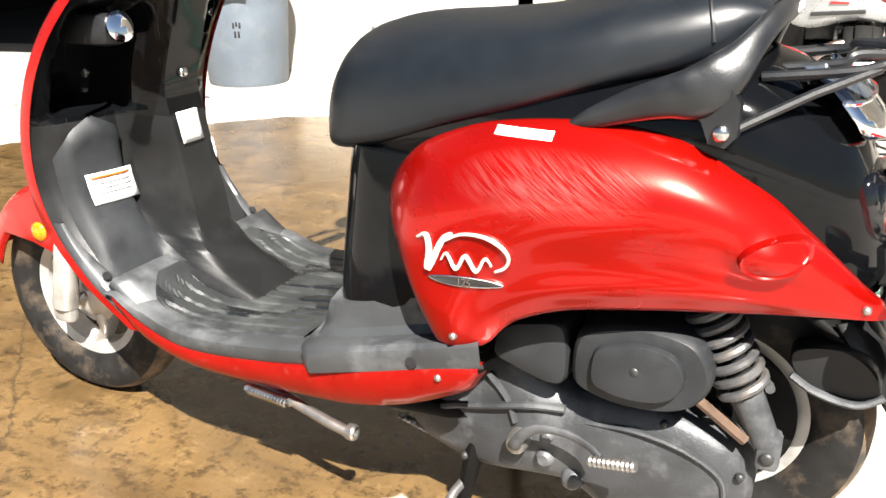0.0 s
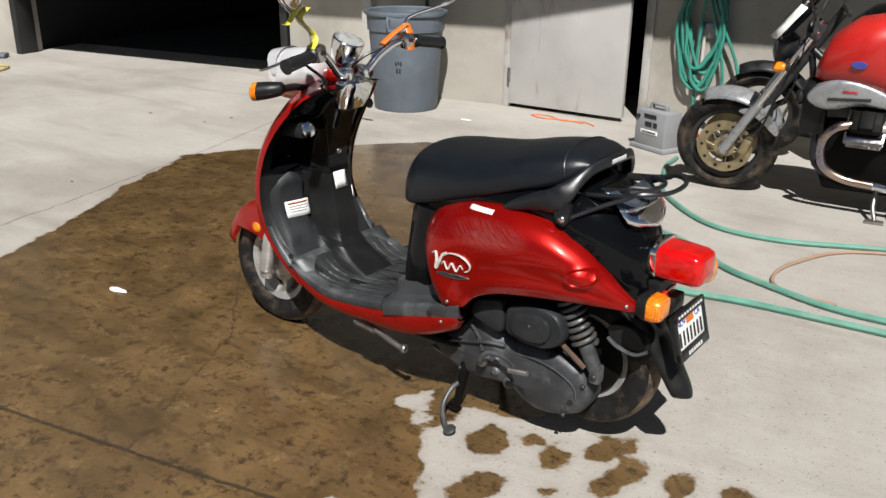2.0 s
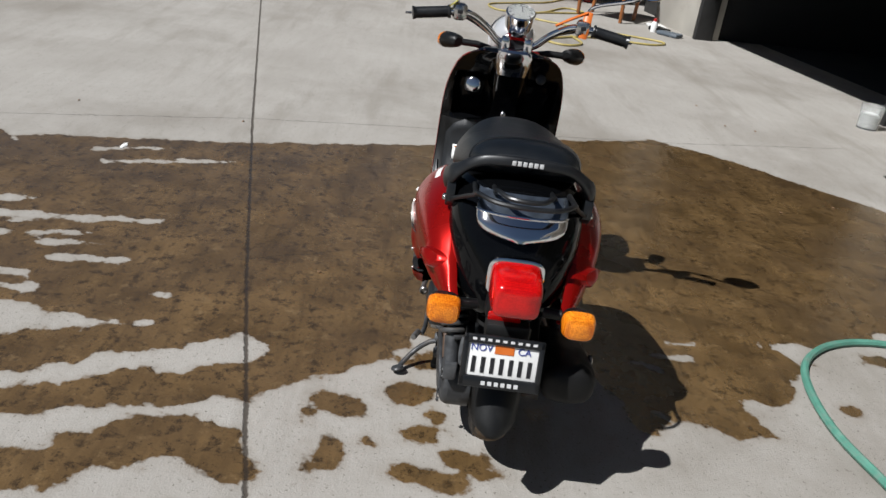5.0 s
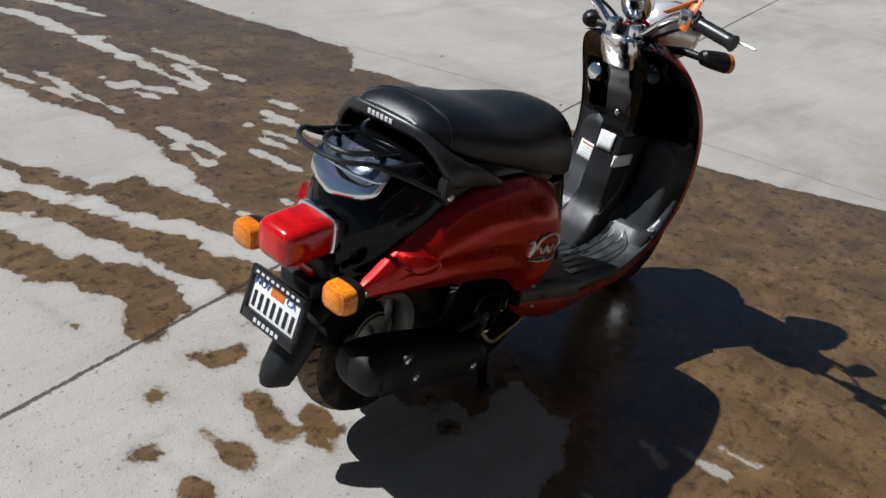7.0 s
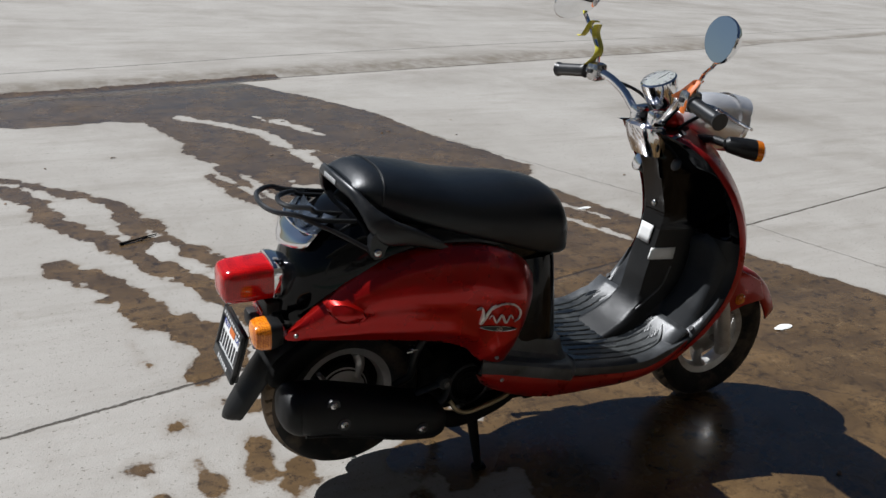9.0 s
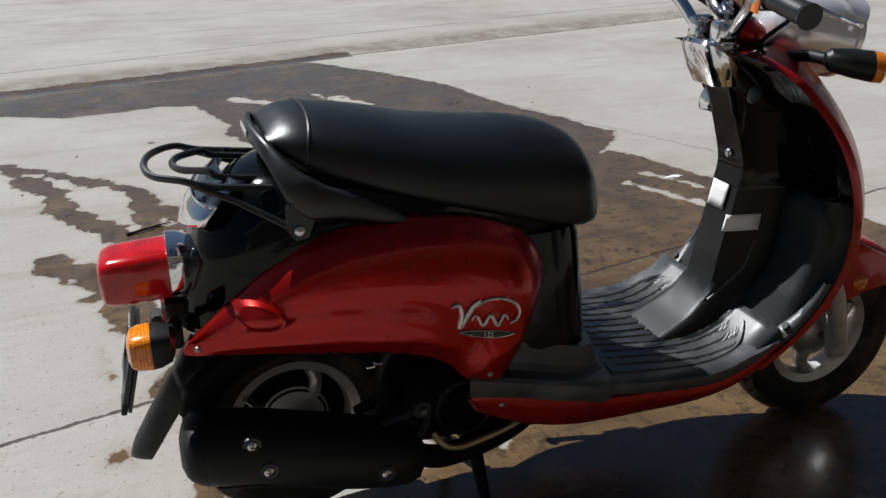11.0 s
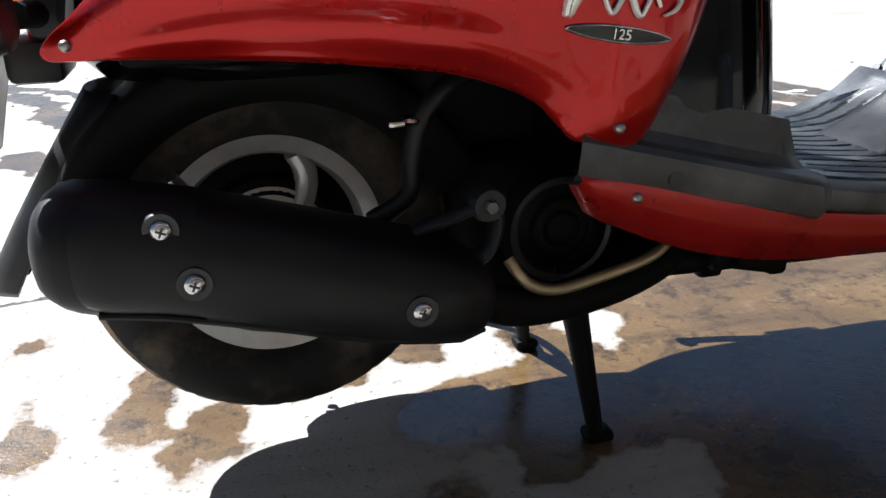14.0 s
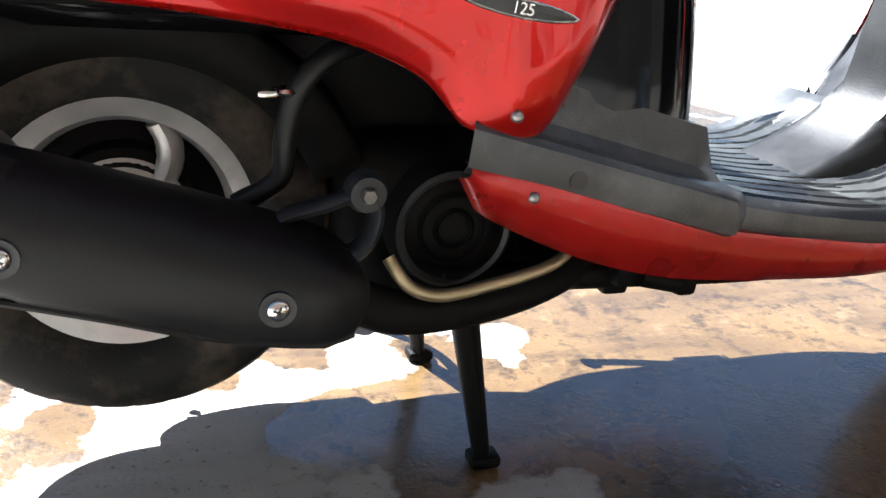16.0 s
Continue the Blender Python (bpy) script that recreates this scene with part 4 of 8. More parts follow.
def side_panel(side):
    rows = []
    for col in PANEL_GRID:
        low = [(col[0][0], side * (col[0][1] - 0.018), col[0][2] + 0.003), (col[0][0], side * (col[0][1] - 0.004), col[0][2] - 0.001)]
        rim = [(col[-1][0], side * (col[-1][1] - 0.004), col[-1][2] + 0.001), (col[-1][0], side * (col[-1][1] - 0.020), col[-1][2] - 0.001)]
        rows.append(low + [(x, side * y, z) for x, y, z in col] + rim)
    bm = rings(rows, close=False)
    if side < 0:
        bmesh.ops.reverse_faces(bm, faces=bm.faces)
    ob = part("side_panel", bm, RED, scooter, "glossy red side panel with scuffs" if side > 0 else "glossy red side panel", 60)
    # raised oval blank
    ov = []
    for k, (f, up) in enumerate(((1.10, -0.004), (1.0, 0.007), (0.92, 0.0125), (0.84, 0.0095), (0.5, 0.0100), (0.1, 0.0105))):
        ring = []
        for j in range(32):
            a = 2 * math.pi * j / 32
            x, z = 0.012 + 0.035 * f * math.cos(a), 0.546 + 0.022 * f * math.sin(a) - 0.1 * 0.035 * f * math.cos(a)
            ring.append((x, side * (panel_y(x, z) + up), z))
        ov.append(ring)
    bm = rings(ov, caps=False)
    bm.faces.new(bm.verts[-32:])
    part("oval_blank", bm, RED, ob)
    for x, z in ((-0.086, 0.484), (0.369, 0.400)):
        screw("screw", (x, side * (panel_y(x, z) + 0.002), z), (0, side, 0), 0.0052, STEEL, ob)
    # silver badge: a plain check mark, a sweeping arc and a running wave
    bx, bz = (0.352, 0.512) if side > 0 else (0.358, 0.514)
    tilt = 0.02 if side > 0 else -0.14

    def on_panel(u, v, up=0.003):
        x, z = bx - side * u, bz + v + tilt * -side * u
        return Vector((x, side * (panel_y(x, z) + up), z))

    def stroke(pts, r, thin=0.35):
        Q = spline([Vector((u, v, 0)) for u, v in pts], 8)
        return tube([on_panel(q.x, q.y) for q in Q], lambda t: r * (thin + (1 - thin) * math.sin(math.pi * (0.08 + 0.84 * t))), 8, flat=0.75)
    check = [(-0.060, 0.016), (-0.048, 0.021), (-0.043, 0.004), (-0.045, -0.020), (-0.036, -0.004), (-0.024, 0.020), (-0.012, 0.029)]
    arc = [(-0.022, 0.018), (0.000, 0.030), (0.028, 0.031), (0.048, 0.022), (0.057, 0.008), (0.052, -0.006), (0.040, -0.013)]
    wave = [(-0.026 + 0.062 * k / 24, -0.006 + 0.009 * math.sin(k / 24 * 5 * math.pi)) for k in range(25)]
    part("badge", join(stroke(check, 0.0050), stroke(arc, 0.0036), stroke(wave, 0.0036)), BADGE_SILVER, ob, "silver badge of a check mark, an arc and a wave")
    cx, cv = 0.002, -0.032

    def lens_point(a, f, up):
        return on_panel(cx + 0.046 * f * math.cos(a), cv + 0.0062 * f * math.copysign(abs(math.sin(a)) ** 1.5, math.sin(a)), up)
    A = [2 * math.pi * j / 36 for j in range(36)]
    bm = rings([[lens_point(a, f, up) for a in A] for f, up in ((1.0, 0.0005), (0.9, 0.003), (0.1, 0.0035))], caps=False)
    bm.faces.new(bm.verts[-36:])
    small = part("size_badge", bm, DARK_STEEL, ob, "small dark and silver pointed badge")
    part("rim", tube([lens_point(a, 1.0, 0.002) for a in A + A[:1]], 0.0012, 6), CHROME_WORN, small)
    c = on_panel(cx, cv, 0.0042)
    bx, bz = c.x, c.z
    tm = Matrix.Translation((bx, side * (panel_y(bx, bz) + 0.0042), bz)) @ Euler((radians(90), 0 if side > 0 else math.atan(0.14), radians(180 if side > 0 else 0))).to_matrix().to_4x4()
    part("number", text_mesh("125", 0.0125, CHROME_WORN, tm, 0.0006), None, small)
    return ob


left_panel = side_panel(1)
side_panel(-1)

# black body under the seat, and the tail
SHELL = [  # z, rear x, half width, front x
    (0.440, -0.075, 0.095, 0.615), (0.47, -0.105, 0.120, 0.608), (0.50, -0.113, 0.132, 0.604), (0.54, -0.104, 0.142, 0.602), (0.58, -0.092, 0.152, 0.602),
    (0.62, -0.078, 0.158, 0.600), (0.66, -0.058, 0.158, 0.58), (0.69, -0.036, 0.152, 0.54), (0.715, -0.012, 0.140, 0.48), (0.735, 0.02, 0.122, 0.44), (0.748, 0.06, 0.09, 0.40)]


def body_ring(z, xr, w, xf, n=44, sq=3.2, xf_sq=4.0):
    out = []
    mid = xr + 0.17
    for k in range(n):
        a = 2 * math.pi * k / n
        c, s = math.cos(a), math.sin(a)
        e = xf_sq if c > 0 else 2.3
        x = mid + (xf - mid if c > 0 else mid - xr) * math.copysign(abs(c) ** (2 / e), c)
        y = w * math.copysign(abs(s) ** (2 / e), s)
        out.append((x, YC * 0.5 + y, z))
    return out


part("body_shell", rings([body_ring(*r) for r in SHELL]), BLACK_GLOSS, scooter, "gloss black tail and body", 60)
front_ring = [(0.34, 0.612, 0.182), (0.40, 0.612, 0.178), (0.47, 0.608, 0.168), (0.52, 0.604, 0.160), (0.58, 0.600, 0.150), (0.60, 0.597, 0.146)]
part("seat_front_panel", rings([[(0.36 + (xf - 0.36) * max(0.0, math.cos(a)) ** 0.30, w * math.copysign(abs(math.sin(a)) ** 0.62, math.sin(a)), z) for a in np.linspace(-math.pi / 2, math.pi / 2, 33)]
     for z, xf, w in front_ring]), BLACK_GLOSS, scooter, "gloss black panel under the seat nose", 60)

# seat
SEAT_TOP = [(0.055, 0.80), (0.075, 0.815), (0.10, 0.823), (0.144, 0.822), (0.23, 0.808), (0.32, 0.788), (0.42, 0.777), (0.50, 0.771), (0.56, 0.758), (0.60, 0.738), (0.63, 0.705), (0.648, 0.665), (0.655, 0.625)]
SEAT_LOW = [(0.055, 0.765), (0.10, 0.738), (0.144, 0.720), (0.23, 0.696), (0.32, 0.666), (0.42, 0.634), (0.52, 0.600), (0.60, 0.582), (0.655, 0.576)]
SEAT_WIDE = [(0.055, 0.095), (0.09, 0.122), (0.15, 0.142), (0.25, 0.158), (0.36, 0.160), (0.46, 0.150), (0.54, 0.135), (0.60, 0.115), (0.635, 0.085), (0.655, 0.05)]


def seat_ring(x, grow=0.0, n=36):
    lo, hi, w = smooth_interp(SEAT_LOW, x), smooth_interp(SEAT_TOP, x) + grow, smooth_interp(SEAT_WIDE, x) + grow
    out = []
    for k in range(n):
        a = 2 * math.pi * k / n
        c, s = math.cos(a), math.sin(a)
        if s >= 0:
            y, z = w * math.copysign(abs(c) ** 0.80, c), lo + 0.025 + (hi - lo - 0.025) * abs(s) ** 0.74
        else:
            y, z = w * math.copysign(abs(c) ** 0.5, c), lo + 0.025 - 0.025 * abs(s) ** 0.6
        out.append((x, YC + y, z))
    return out


seat = part("seat", rings([seat_ring(x) for x in np.concatenate([[0.055, 0.06, 0.068], np.linspace(0.08, 0.6, 40), [0.615, 0.63, 0.642, 0.65, 0.655]])]), SEAT_VINYL, scooter, "black vinyl seat", 60)
seam = [seat_ring(0.105, 0.0015)[k] for k in range(0, 19)]
part("seam", tube([Vector((x + 0.02 * math.cos((k - 9) / 9 * 1.5), y, z)) for k, (x, y, z) in enumerate(seam)], 0.0022, 6), BLACK_SATIN, seat)

# grab rail behind the seat
RAIL = [((0.250, 0.168, 0.664), 0.006, 0.007), ((0.225, 0.172, 0.676), 0.012, 0.009), ((0.185, 0.170, 0.692), 0.018, 0.012), ((0.145, 0.171, 0.705), 0.023, 0.013), ((0.112, 0.168, 0.713), 0.029, 0.013),
        ((0.088, 0.160, 0.732), 0.026, 0.012), ((0.072, 0.144, 0.752), 0.018, 0.010), ((0.060, 0.124, 0.770), 0.014, 0.009), ((0.050, 0.100, 0.784), 0.013, 0.008), ((0.043, 0.068, 0.790), 0.013, 0.007), ((0.040, 0.035, 0.792), 0.013, 0.007), ((0.039, 0.0, 0.793), 0.013, 0.007)]
rail_line = RAIL + [((x, -y, z), a, b) for (x, y, z), a, b in RAIL[-2::-1]]
centre = spline([c for c, a, b in rail_line], 6)
wide = [p.x for p in spline([(a, b, 0) for c, a, b in rail_line], 6)]
thin = [p.y for p in spline([(a, b, 0) for c, a, b in rail_line], 6)]
rows = []
for k, c in enumerate(centre):
    tangent = (centre[min(k + 1, len(centre) - 1)] - centre[max(k - 1, 0)]).normalized()
    f = min(1, abs(c.y) / 0.15) ** 2
    lateral = (Vector((0, math.copysign(1, c.y) if abs(c.y) > 1e-4 else 1, 0)) * f + Vector((-0.9, 0, 0.25)) * (1 - f)) if abs(c.y) > 0.02 else Vector((-0.9, 0, 0.25))
    across = tangent.cross(lateral).normalized()
    out = across.cross(tangent).normalized()
    if across.z < 0:
        across = -across
    if out.dot(lateral) < 0:
        out = -out
    rows.append([c + across * wide[k] * math.copysign(abs(math.sin(a)) ** 0.8, math.sin(a)) + out * thin[k] * math.copysign(abs(math.cos(a)) ** 0.8, math.cos(a)) for a in [2 * math.pi * j / 14 for j in range(14)]])
rail = part("grab_rail", rings(rows), BLACK_SATIN, scooter, "satin black grab rail", 60)
for k in range(6):
    part("mark", box((0.0315, YC + 0.031 - k * 0.0125, 0.792), (0.002, 0.009, 0.011), 0.0006), PRINT_GREY, rail)
for side in (1, -1):
    part("rail_foot", slab([(0.130, 0.725), (0.090, 0.737), (0.066, 0.704), (0.066, 0.668), (0.078, 0.654), (0.096, 0.658), (0.106, 0.682), (0.135, 0.698)],
                           side * 0.152, side * 0.172, 0.006), BLACK_SATIN, rail)
    screw("bolt", (0.228, YC + side * 0.178, 0.655), (0, side, 0.1), 0.0105, CHROME_WORN, rail)
    screw("bolt", (0.083, YC + side * 0.176, 0.672), (-0.1, side, 0.1), 0.009, CHROME_WORN, rail)
    screw("bolt", (0.228, side * (panel_y(0.225, 0.66) + 0.002), 0.650 - 0.015), (0, side, 0.5), 0.007, CHROME_WORN, rail)

# luggage rack hoops
def hoop(x1, w, z, xr, zr, r=0.0058):
    return tube(spline([(x1, YC + w, z), ((x1 + xr) / 2, YC + w, (z + zr) / 2), (xr + 0.05, YC + w * 0.93, zr), (xr + 0.012, YC + w * 0.6, zr), (xr, YC, zr),
                        (xr + 0.012, YC - w * 0.6, zr), (xr + 0.05, YC - w * 0.93, zr), ((x1 + xr) / 2, YC - w, (z + zr) / 2), (x1, YC - w, z)], 6), r, 8)


rack = part("luggage_rack", hoop(0.055, 0.110, 0.724, -0.128, 0.748), BLACK_SATIN, scooter, "black tube luggage rack")
part("inner_hoop", hoop(0.045, 0.066, 0.728, -0.085, 0.746), BLACK_SATIN, rack)
for side in (1, -1):
    part("brace", tube([(0.075, YC + side * 0.16, 0.672), (0.0, YC + side * 0.125, 0.712), (-0.06, YC + side * 0.108, 0.740)], 0.0055, 8), BLACK_SATIN, rack)

# chrome and clear tail cap under the rack
def cap_rows(z0, z1, n, swell=0.0):
    rows = []
    for z in np.linspace(z0, z1, n):
        w = 0.098 * math.sqrt(max(0.0, 1 - max(0.0, (0.705 - z) / 0.056) ** 4.5)) * (1 - 0.9 * max(0.0, z - 0.72)) + 0.004
        xr = interp([(0.645, -0.075), (0.66, -0.0705), (0.68, -0.060), (0.70, -0.043), (0.715, -0.028), (0.735, 0.002)], z)
        rows.append([(xr - 0.015 - swell + 0.03 * (1 - math.cos(a)), YC + w * math.sin(a), z) for a in np.linspace(-math.pi / 2, math.pi / 2, 25)])
    return rows


cap_ob = part("tail_cap", rings(cap_rows(0.650, 0.700, 14), close=False), CHROME, scooter, "chrome tail cap with a smoky upper half", 60)
part("smoked_top", rings(cap_rows(0.700, 0.737, 8, 0.002), close=False), SMOKE, cap_ob, "smoky bluish clear upper half", 60)
part("ridge", tube([Vector(p) + Vector((-0.003, 0, 0)) for p in cap_rows(0.700, 0.700, 1)[0]], 0.003, 8), CHROME, cap_ob)
for y in (-0.052, 0.052):
    screw("screw", (-0.012, y, 0.727), (-0.8, 0, 0.6), 0.008, CHROME_WORN, cap_ob)

# tail lamp
tail = part("tail_lamp", rings([[(x, YC + y * w, z0 + zz * h) for y, zz in [(math.copysign(abs(math.cos(a)) ** 0.45, math.cos(a)), math.copysign(abs(math.sin(a)) ** 0.45, math.sin(a))) for a in [2 * math.pi * k / 36 for k in range(36)]]]
     for x, w, h, z0 in ((-0.095, 0.056, 0.040, 0.576), (-0.112, 0.057, 0.042, 0.574), (-0.155, 0.056, 0.042, 0.572), (-0.200, 0.053, 0.041, 0.570), (-0.214, 0.049, 0.037, 0.569), (-0.220, 0.040, 0.030, 0.569), (-0.222, 0.02, 0.015, 0.569))]),
     RED_LENS, scooter, "red tail lamp lens")
part("bezel", rings([[(x, YC + y * w, 0.576 + zz * h) for y, zz in [(math.copysign(abs(math.cos(a)) ** 0.5, math.cos(a)), math.copysign(abs(math.sin(a)) ** 0.5, math.sin(a))) for a in [2 * math.pi * k / 36 for k in range(36)]]]
     for x, w, h in ((-0.06, 0.040, 0.028), (-0.08, 0.055, 0.041), (-0.095, 0.062, 0.046), (-0.112, 0.063, 0.047), (-0.114, 0.059, 0.044))]), CHROME, tail, "chrome bezel")
part("reflector_strip", box((-0.125, YC + 0.01, 0.489), (0.02, 0.075, 0.022), 0.004), RED_LENS, scooter)
part("tail_bracket", join(box((-0.10, YC, 0.505), (0.06, 0.11, 0.05), 0.01), box((-0.13, YC, 0.46), (0.05, 0.10, 0.04), 0.008)), BLACK_PLASTIC, scooter)

# rear turn signals
for side in (1, -1):
    y = YC + side * 0.148
    body = part("rear_signal", tube([(-0.115, YC + side * 0.075, 0.505), (-0.125, YC + side * 0.115, 0.508)], 0.012, 10), BLACK_PLASTIC, scooter)
    rows = []
    for x, w, h in ((-0.118, 0.012, 0.012), (-0.124, 0.028, 0.024), (-0.14, 0.036, 0.029), (-0.152, 0.037, 0.030)):
        rows.append([(x, y + w * math.copysign(abs(math.cos(a)) ** 0.55, math.cos(a)), 0.507 + h * math.copysign(abs(math.sin(a)) ** 0.55, math.sin(a))) for a in [2 * math.pi * k / 28 for k in range(28)]])
    part("housing", rings(rows), BLACK_PLASTIC, body)
    rows = []
    for x, w, h in ((-0.152, 0.0372, 0.0302), (-0.172, 0.036, 0.029), (-0.182, 0.031, 0.025), (-0.187, 0.018, 0.015)):
        rows.append([(x, y + w * math.copysign(abs(math.cos(a)) ** 0.55, math.cos(a)), 0.507 + h * math.copysign(abs(math.sin(a)) ** 0.55, math.sin(a))) for a in [2 * math.pi * k / 28 for k in range(28)]])
    part("lens", rings(rows), AMBER_LENS, body, "amber lens")

# number plate in its frame
PL = Matrix.Translation((-0.196, YC + 0.006, 0.411)) @ Euler((0, radians(15), 0)).to_matrix().to_4x4()


def plate_box(y, z, w, h, d=0.003, off=0.0, bevel=0.001):
    bm = box((0, 0, 0), (d, w, h), bevel)
    bmesh.ops.transform(bm, matrix=PL @ Matrix.Translation((off, y, z)), verts=bm.verts)
    return bm


plate = part("number_plate", plate_box(0, 0, 0.158, 0.094, 0.003), WHITE_LABEL, scooter, "white number plate in a black dealer frame")
part("plate_frame", join(plate_box(0.0, 0.049, 0.178, 0.020, 0.010, -0.003, 0.003), plate_box(0.0, -0.047, 0.178, 0.026, 0.010, -0.003, 0.003),
     plate_box(0.083, 0, 0.012, 0.118, 0.010, -0.003, 0.003), plate_box(-0.083, 0, 0.012, 0.118, 0.010, -0.003, 0.003), plate_box(0, 0, 0.170, 0.112, 0.006, 0.006)), BLACK_SATIN, plate)
part("sticker", plate_box(-0.002, 0.029, 0.042, 0.020, 0.001, -0.0025, 0.0), ORANGE, plate)
PT = PL @ Matrix.Translation((-0.003, 0, 0)) @ Euler((radians(90), 0, radians(-90))).to_matrix().to_4x4()
part("month", text_mesh("NOV", 0.022, PRINT_BLUE, PT @ Matrix.Translation((-0.048, 0.029, 0))), None, plate)
part("state", text_mesh("CA", 0.022, PRINT_BLUE, PT @ Matrix.Translation((0.046, 0.029, 0))), None, plate)
for k in range(7):
    part("bar", plate_box(0.062 - k * 0.0205, -0.009, 0.009, 0.036, 0.001, -0.0025, 0.0), PRINT, plate)
for k in range(9):
    part("frame_bar", plate_box(0.066 - k * 0.0165, 0.0495, 0.009, 0.0055, 0.001, -0.0085, 0.0), PRINT_GREY, plate)
for k in range(6):
    part("frame_bar", plate_box(0.036 - k * 0.0145, -0.048, 0.009, 0.009, 0.001, -0.0085, 0.0), PRINT_GREY, plate)

# rear mudflap and inner mudguard
flap = [[(x, YC + y * w, z) for y in np.linspace(-1, 1, 9)] for x, w, z in ((-0.085, 0.066, 0.43), (-0.112, 0.064, 0.39), (-0.142, 0.060, 0.345), (-0.171, 0.056, 0.30), (-0.198, 0.051, 0.255), (-0.207, 0.045, 0.236), (-0.210, 0.032, 0.226))]
flap = [[(x - 0.012 + 0.034 * abs(2 * k / 8 - 1) ** 2.5, y, z) for k, (x, y, z) in enumerate(r)] for r in flap]
ob = part("mudflap", rings(flap, close=False), BLACK_PLASTIC, scooter, "black plastic rear mudflap", 60)
ob.modifiers.new("thick", "SOLIDIFY").thickness = 0.006
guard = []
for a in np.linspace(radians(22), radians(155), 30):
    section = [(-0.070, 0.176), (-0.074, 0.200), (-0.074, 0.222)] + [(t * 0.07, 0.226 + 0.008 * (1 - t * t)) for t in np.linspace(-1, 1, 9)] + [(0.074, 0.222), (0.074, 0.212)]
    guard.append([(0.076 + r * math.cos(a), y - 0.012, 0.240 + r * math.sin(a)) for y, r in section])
ob = part("inner_mudguard", rings(guard, close=False), ENGINE_DARK_SHADE, scooter, "black inner mudguard over the rear wheel", 60)
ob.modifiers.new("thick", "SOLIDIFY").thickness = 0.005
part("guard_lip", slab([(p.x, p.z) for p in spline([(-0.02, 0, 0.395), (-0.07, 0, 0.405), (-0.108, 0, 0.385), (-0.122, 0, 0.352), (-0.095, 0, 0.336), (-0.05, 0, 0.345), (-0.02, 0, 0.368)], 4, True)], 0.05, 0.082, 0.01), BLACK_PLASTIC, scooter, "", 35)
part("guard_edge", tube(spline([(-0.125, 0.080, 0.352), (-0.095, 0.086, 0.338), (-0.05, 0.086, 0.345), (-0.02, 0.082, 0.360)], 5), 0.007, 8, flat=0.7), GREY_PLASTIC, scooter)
# added boxes that fill the bay; their near black stands for shade
part("bay_shade_filler", join(box((0.20, 0, 0.475), (0.50, 0.26, 0.03), 0.01), box((0.46, 0, 0.39), (0.06, 0.30, 0.12), 0.01), box((0.33, 0.01, 0.41), (0.30, 0.11, 0.16), 0.02)), ENGINE_DARK_SHADE, scooter)

# grey foot of the body, floor and red skirt
boot = [(0.268, 0.337, 0.645, 0.212), (0.276, 0.335, 0.648, 0.226), (0.296, 0.335, 0.648, 0.231), (0.308, 0.337, 0.645, 0.229), (0.314, 0.340, 0.642, 0.222), (0.315, 0.344, 0.636, 0.192), (0.325, 0.38, 0.630, 0.182), (0.345, 0.42, 0.624, 0.179), (0.362, 0.44, 0.620, 0.176)]
rows = []
for z, xr, xf, w in boot:
    rows.append([(x, y, z + max(0.0, 0.015 + 0.26 * (0.59 - x))) for x, y in [(xr, -w), ((xr + xf) / 2, -w), (xf - 0.05, -w), (xf - 0.018, -w * 0.88), (xf, -w * 0.5), (xf, w * 0.5), (xf - 0.018, w * 0.88), (xf - 0.05, w), ((xr + xf) / 2, w), (xr, w),
                 (xr + 0.006, w - 0.014), (0.52, w - 0.035), (0.52, 0.035 - w), (xr + 0.006, 0.014 - w)]])
part("body_foot", rings(rows), GREY_PLASTIC, scooter, "weathered grey plastic foot of the body", 35)
for side in (1, -1):
    for x, z in ((0.432, 0.346), (0.438, 0.406)):
        part("hole", lathe([(0.0, 0.0), (0.008, 0.0), (0.008, -0.003)], (x, side * (0.231 if z < 0.36 else 0.186), z), "y", 14) if side > 0 else mirror_y(lathe([(0.0, 0.0), (0.008, 0.0), (0.008, -0.003)], (x, 0.231 if z < 0.36 else 0.186, z), "y", 14)), PRINT, scooter)

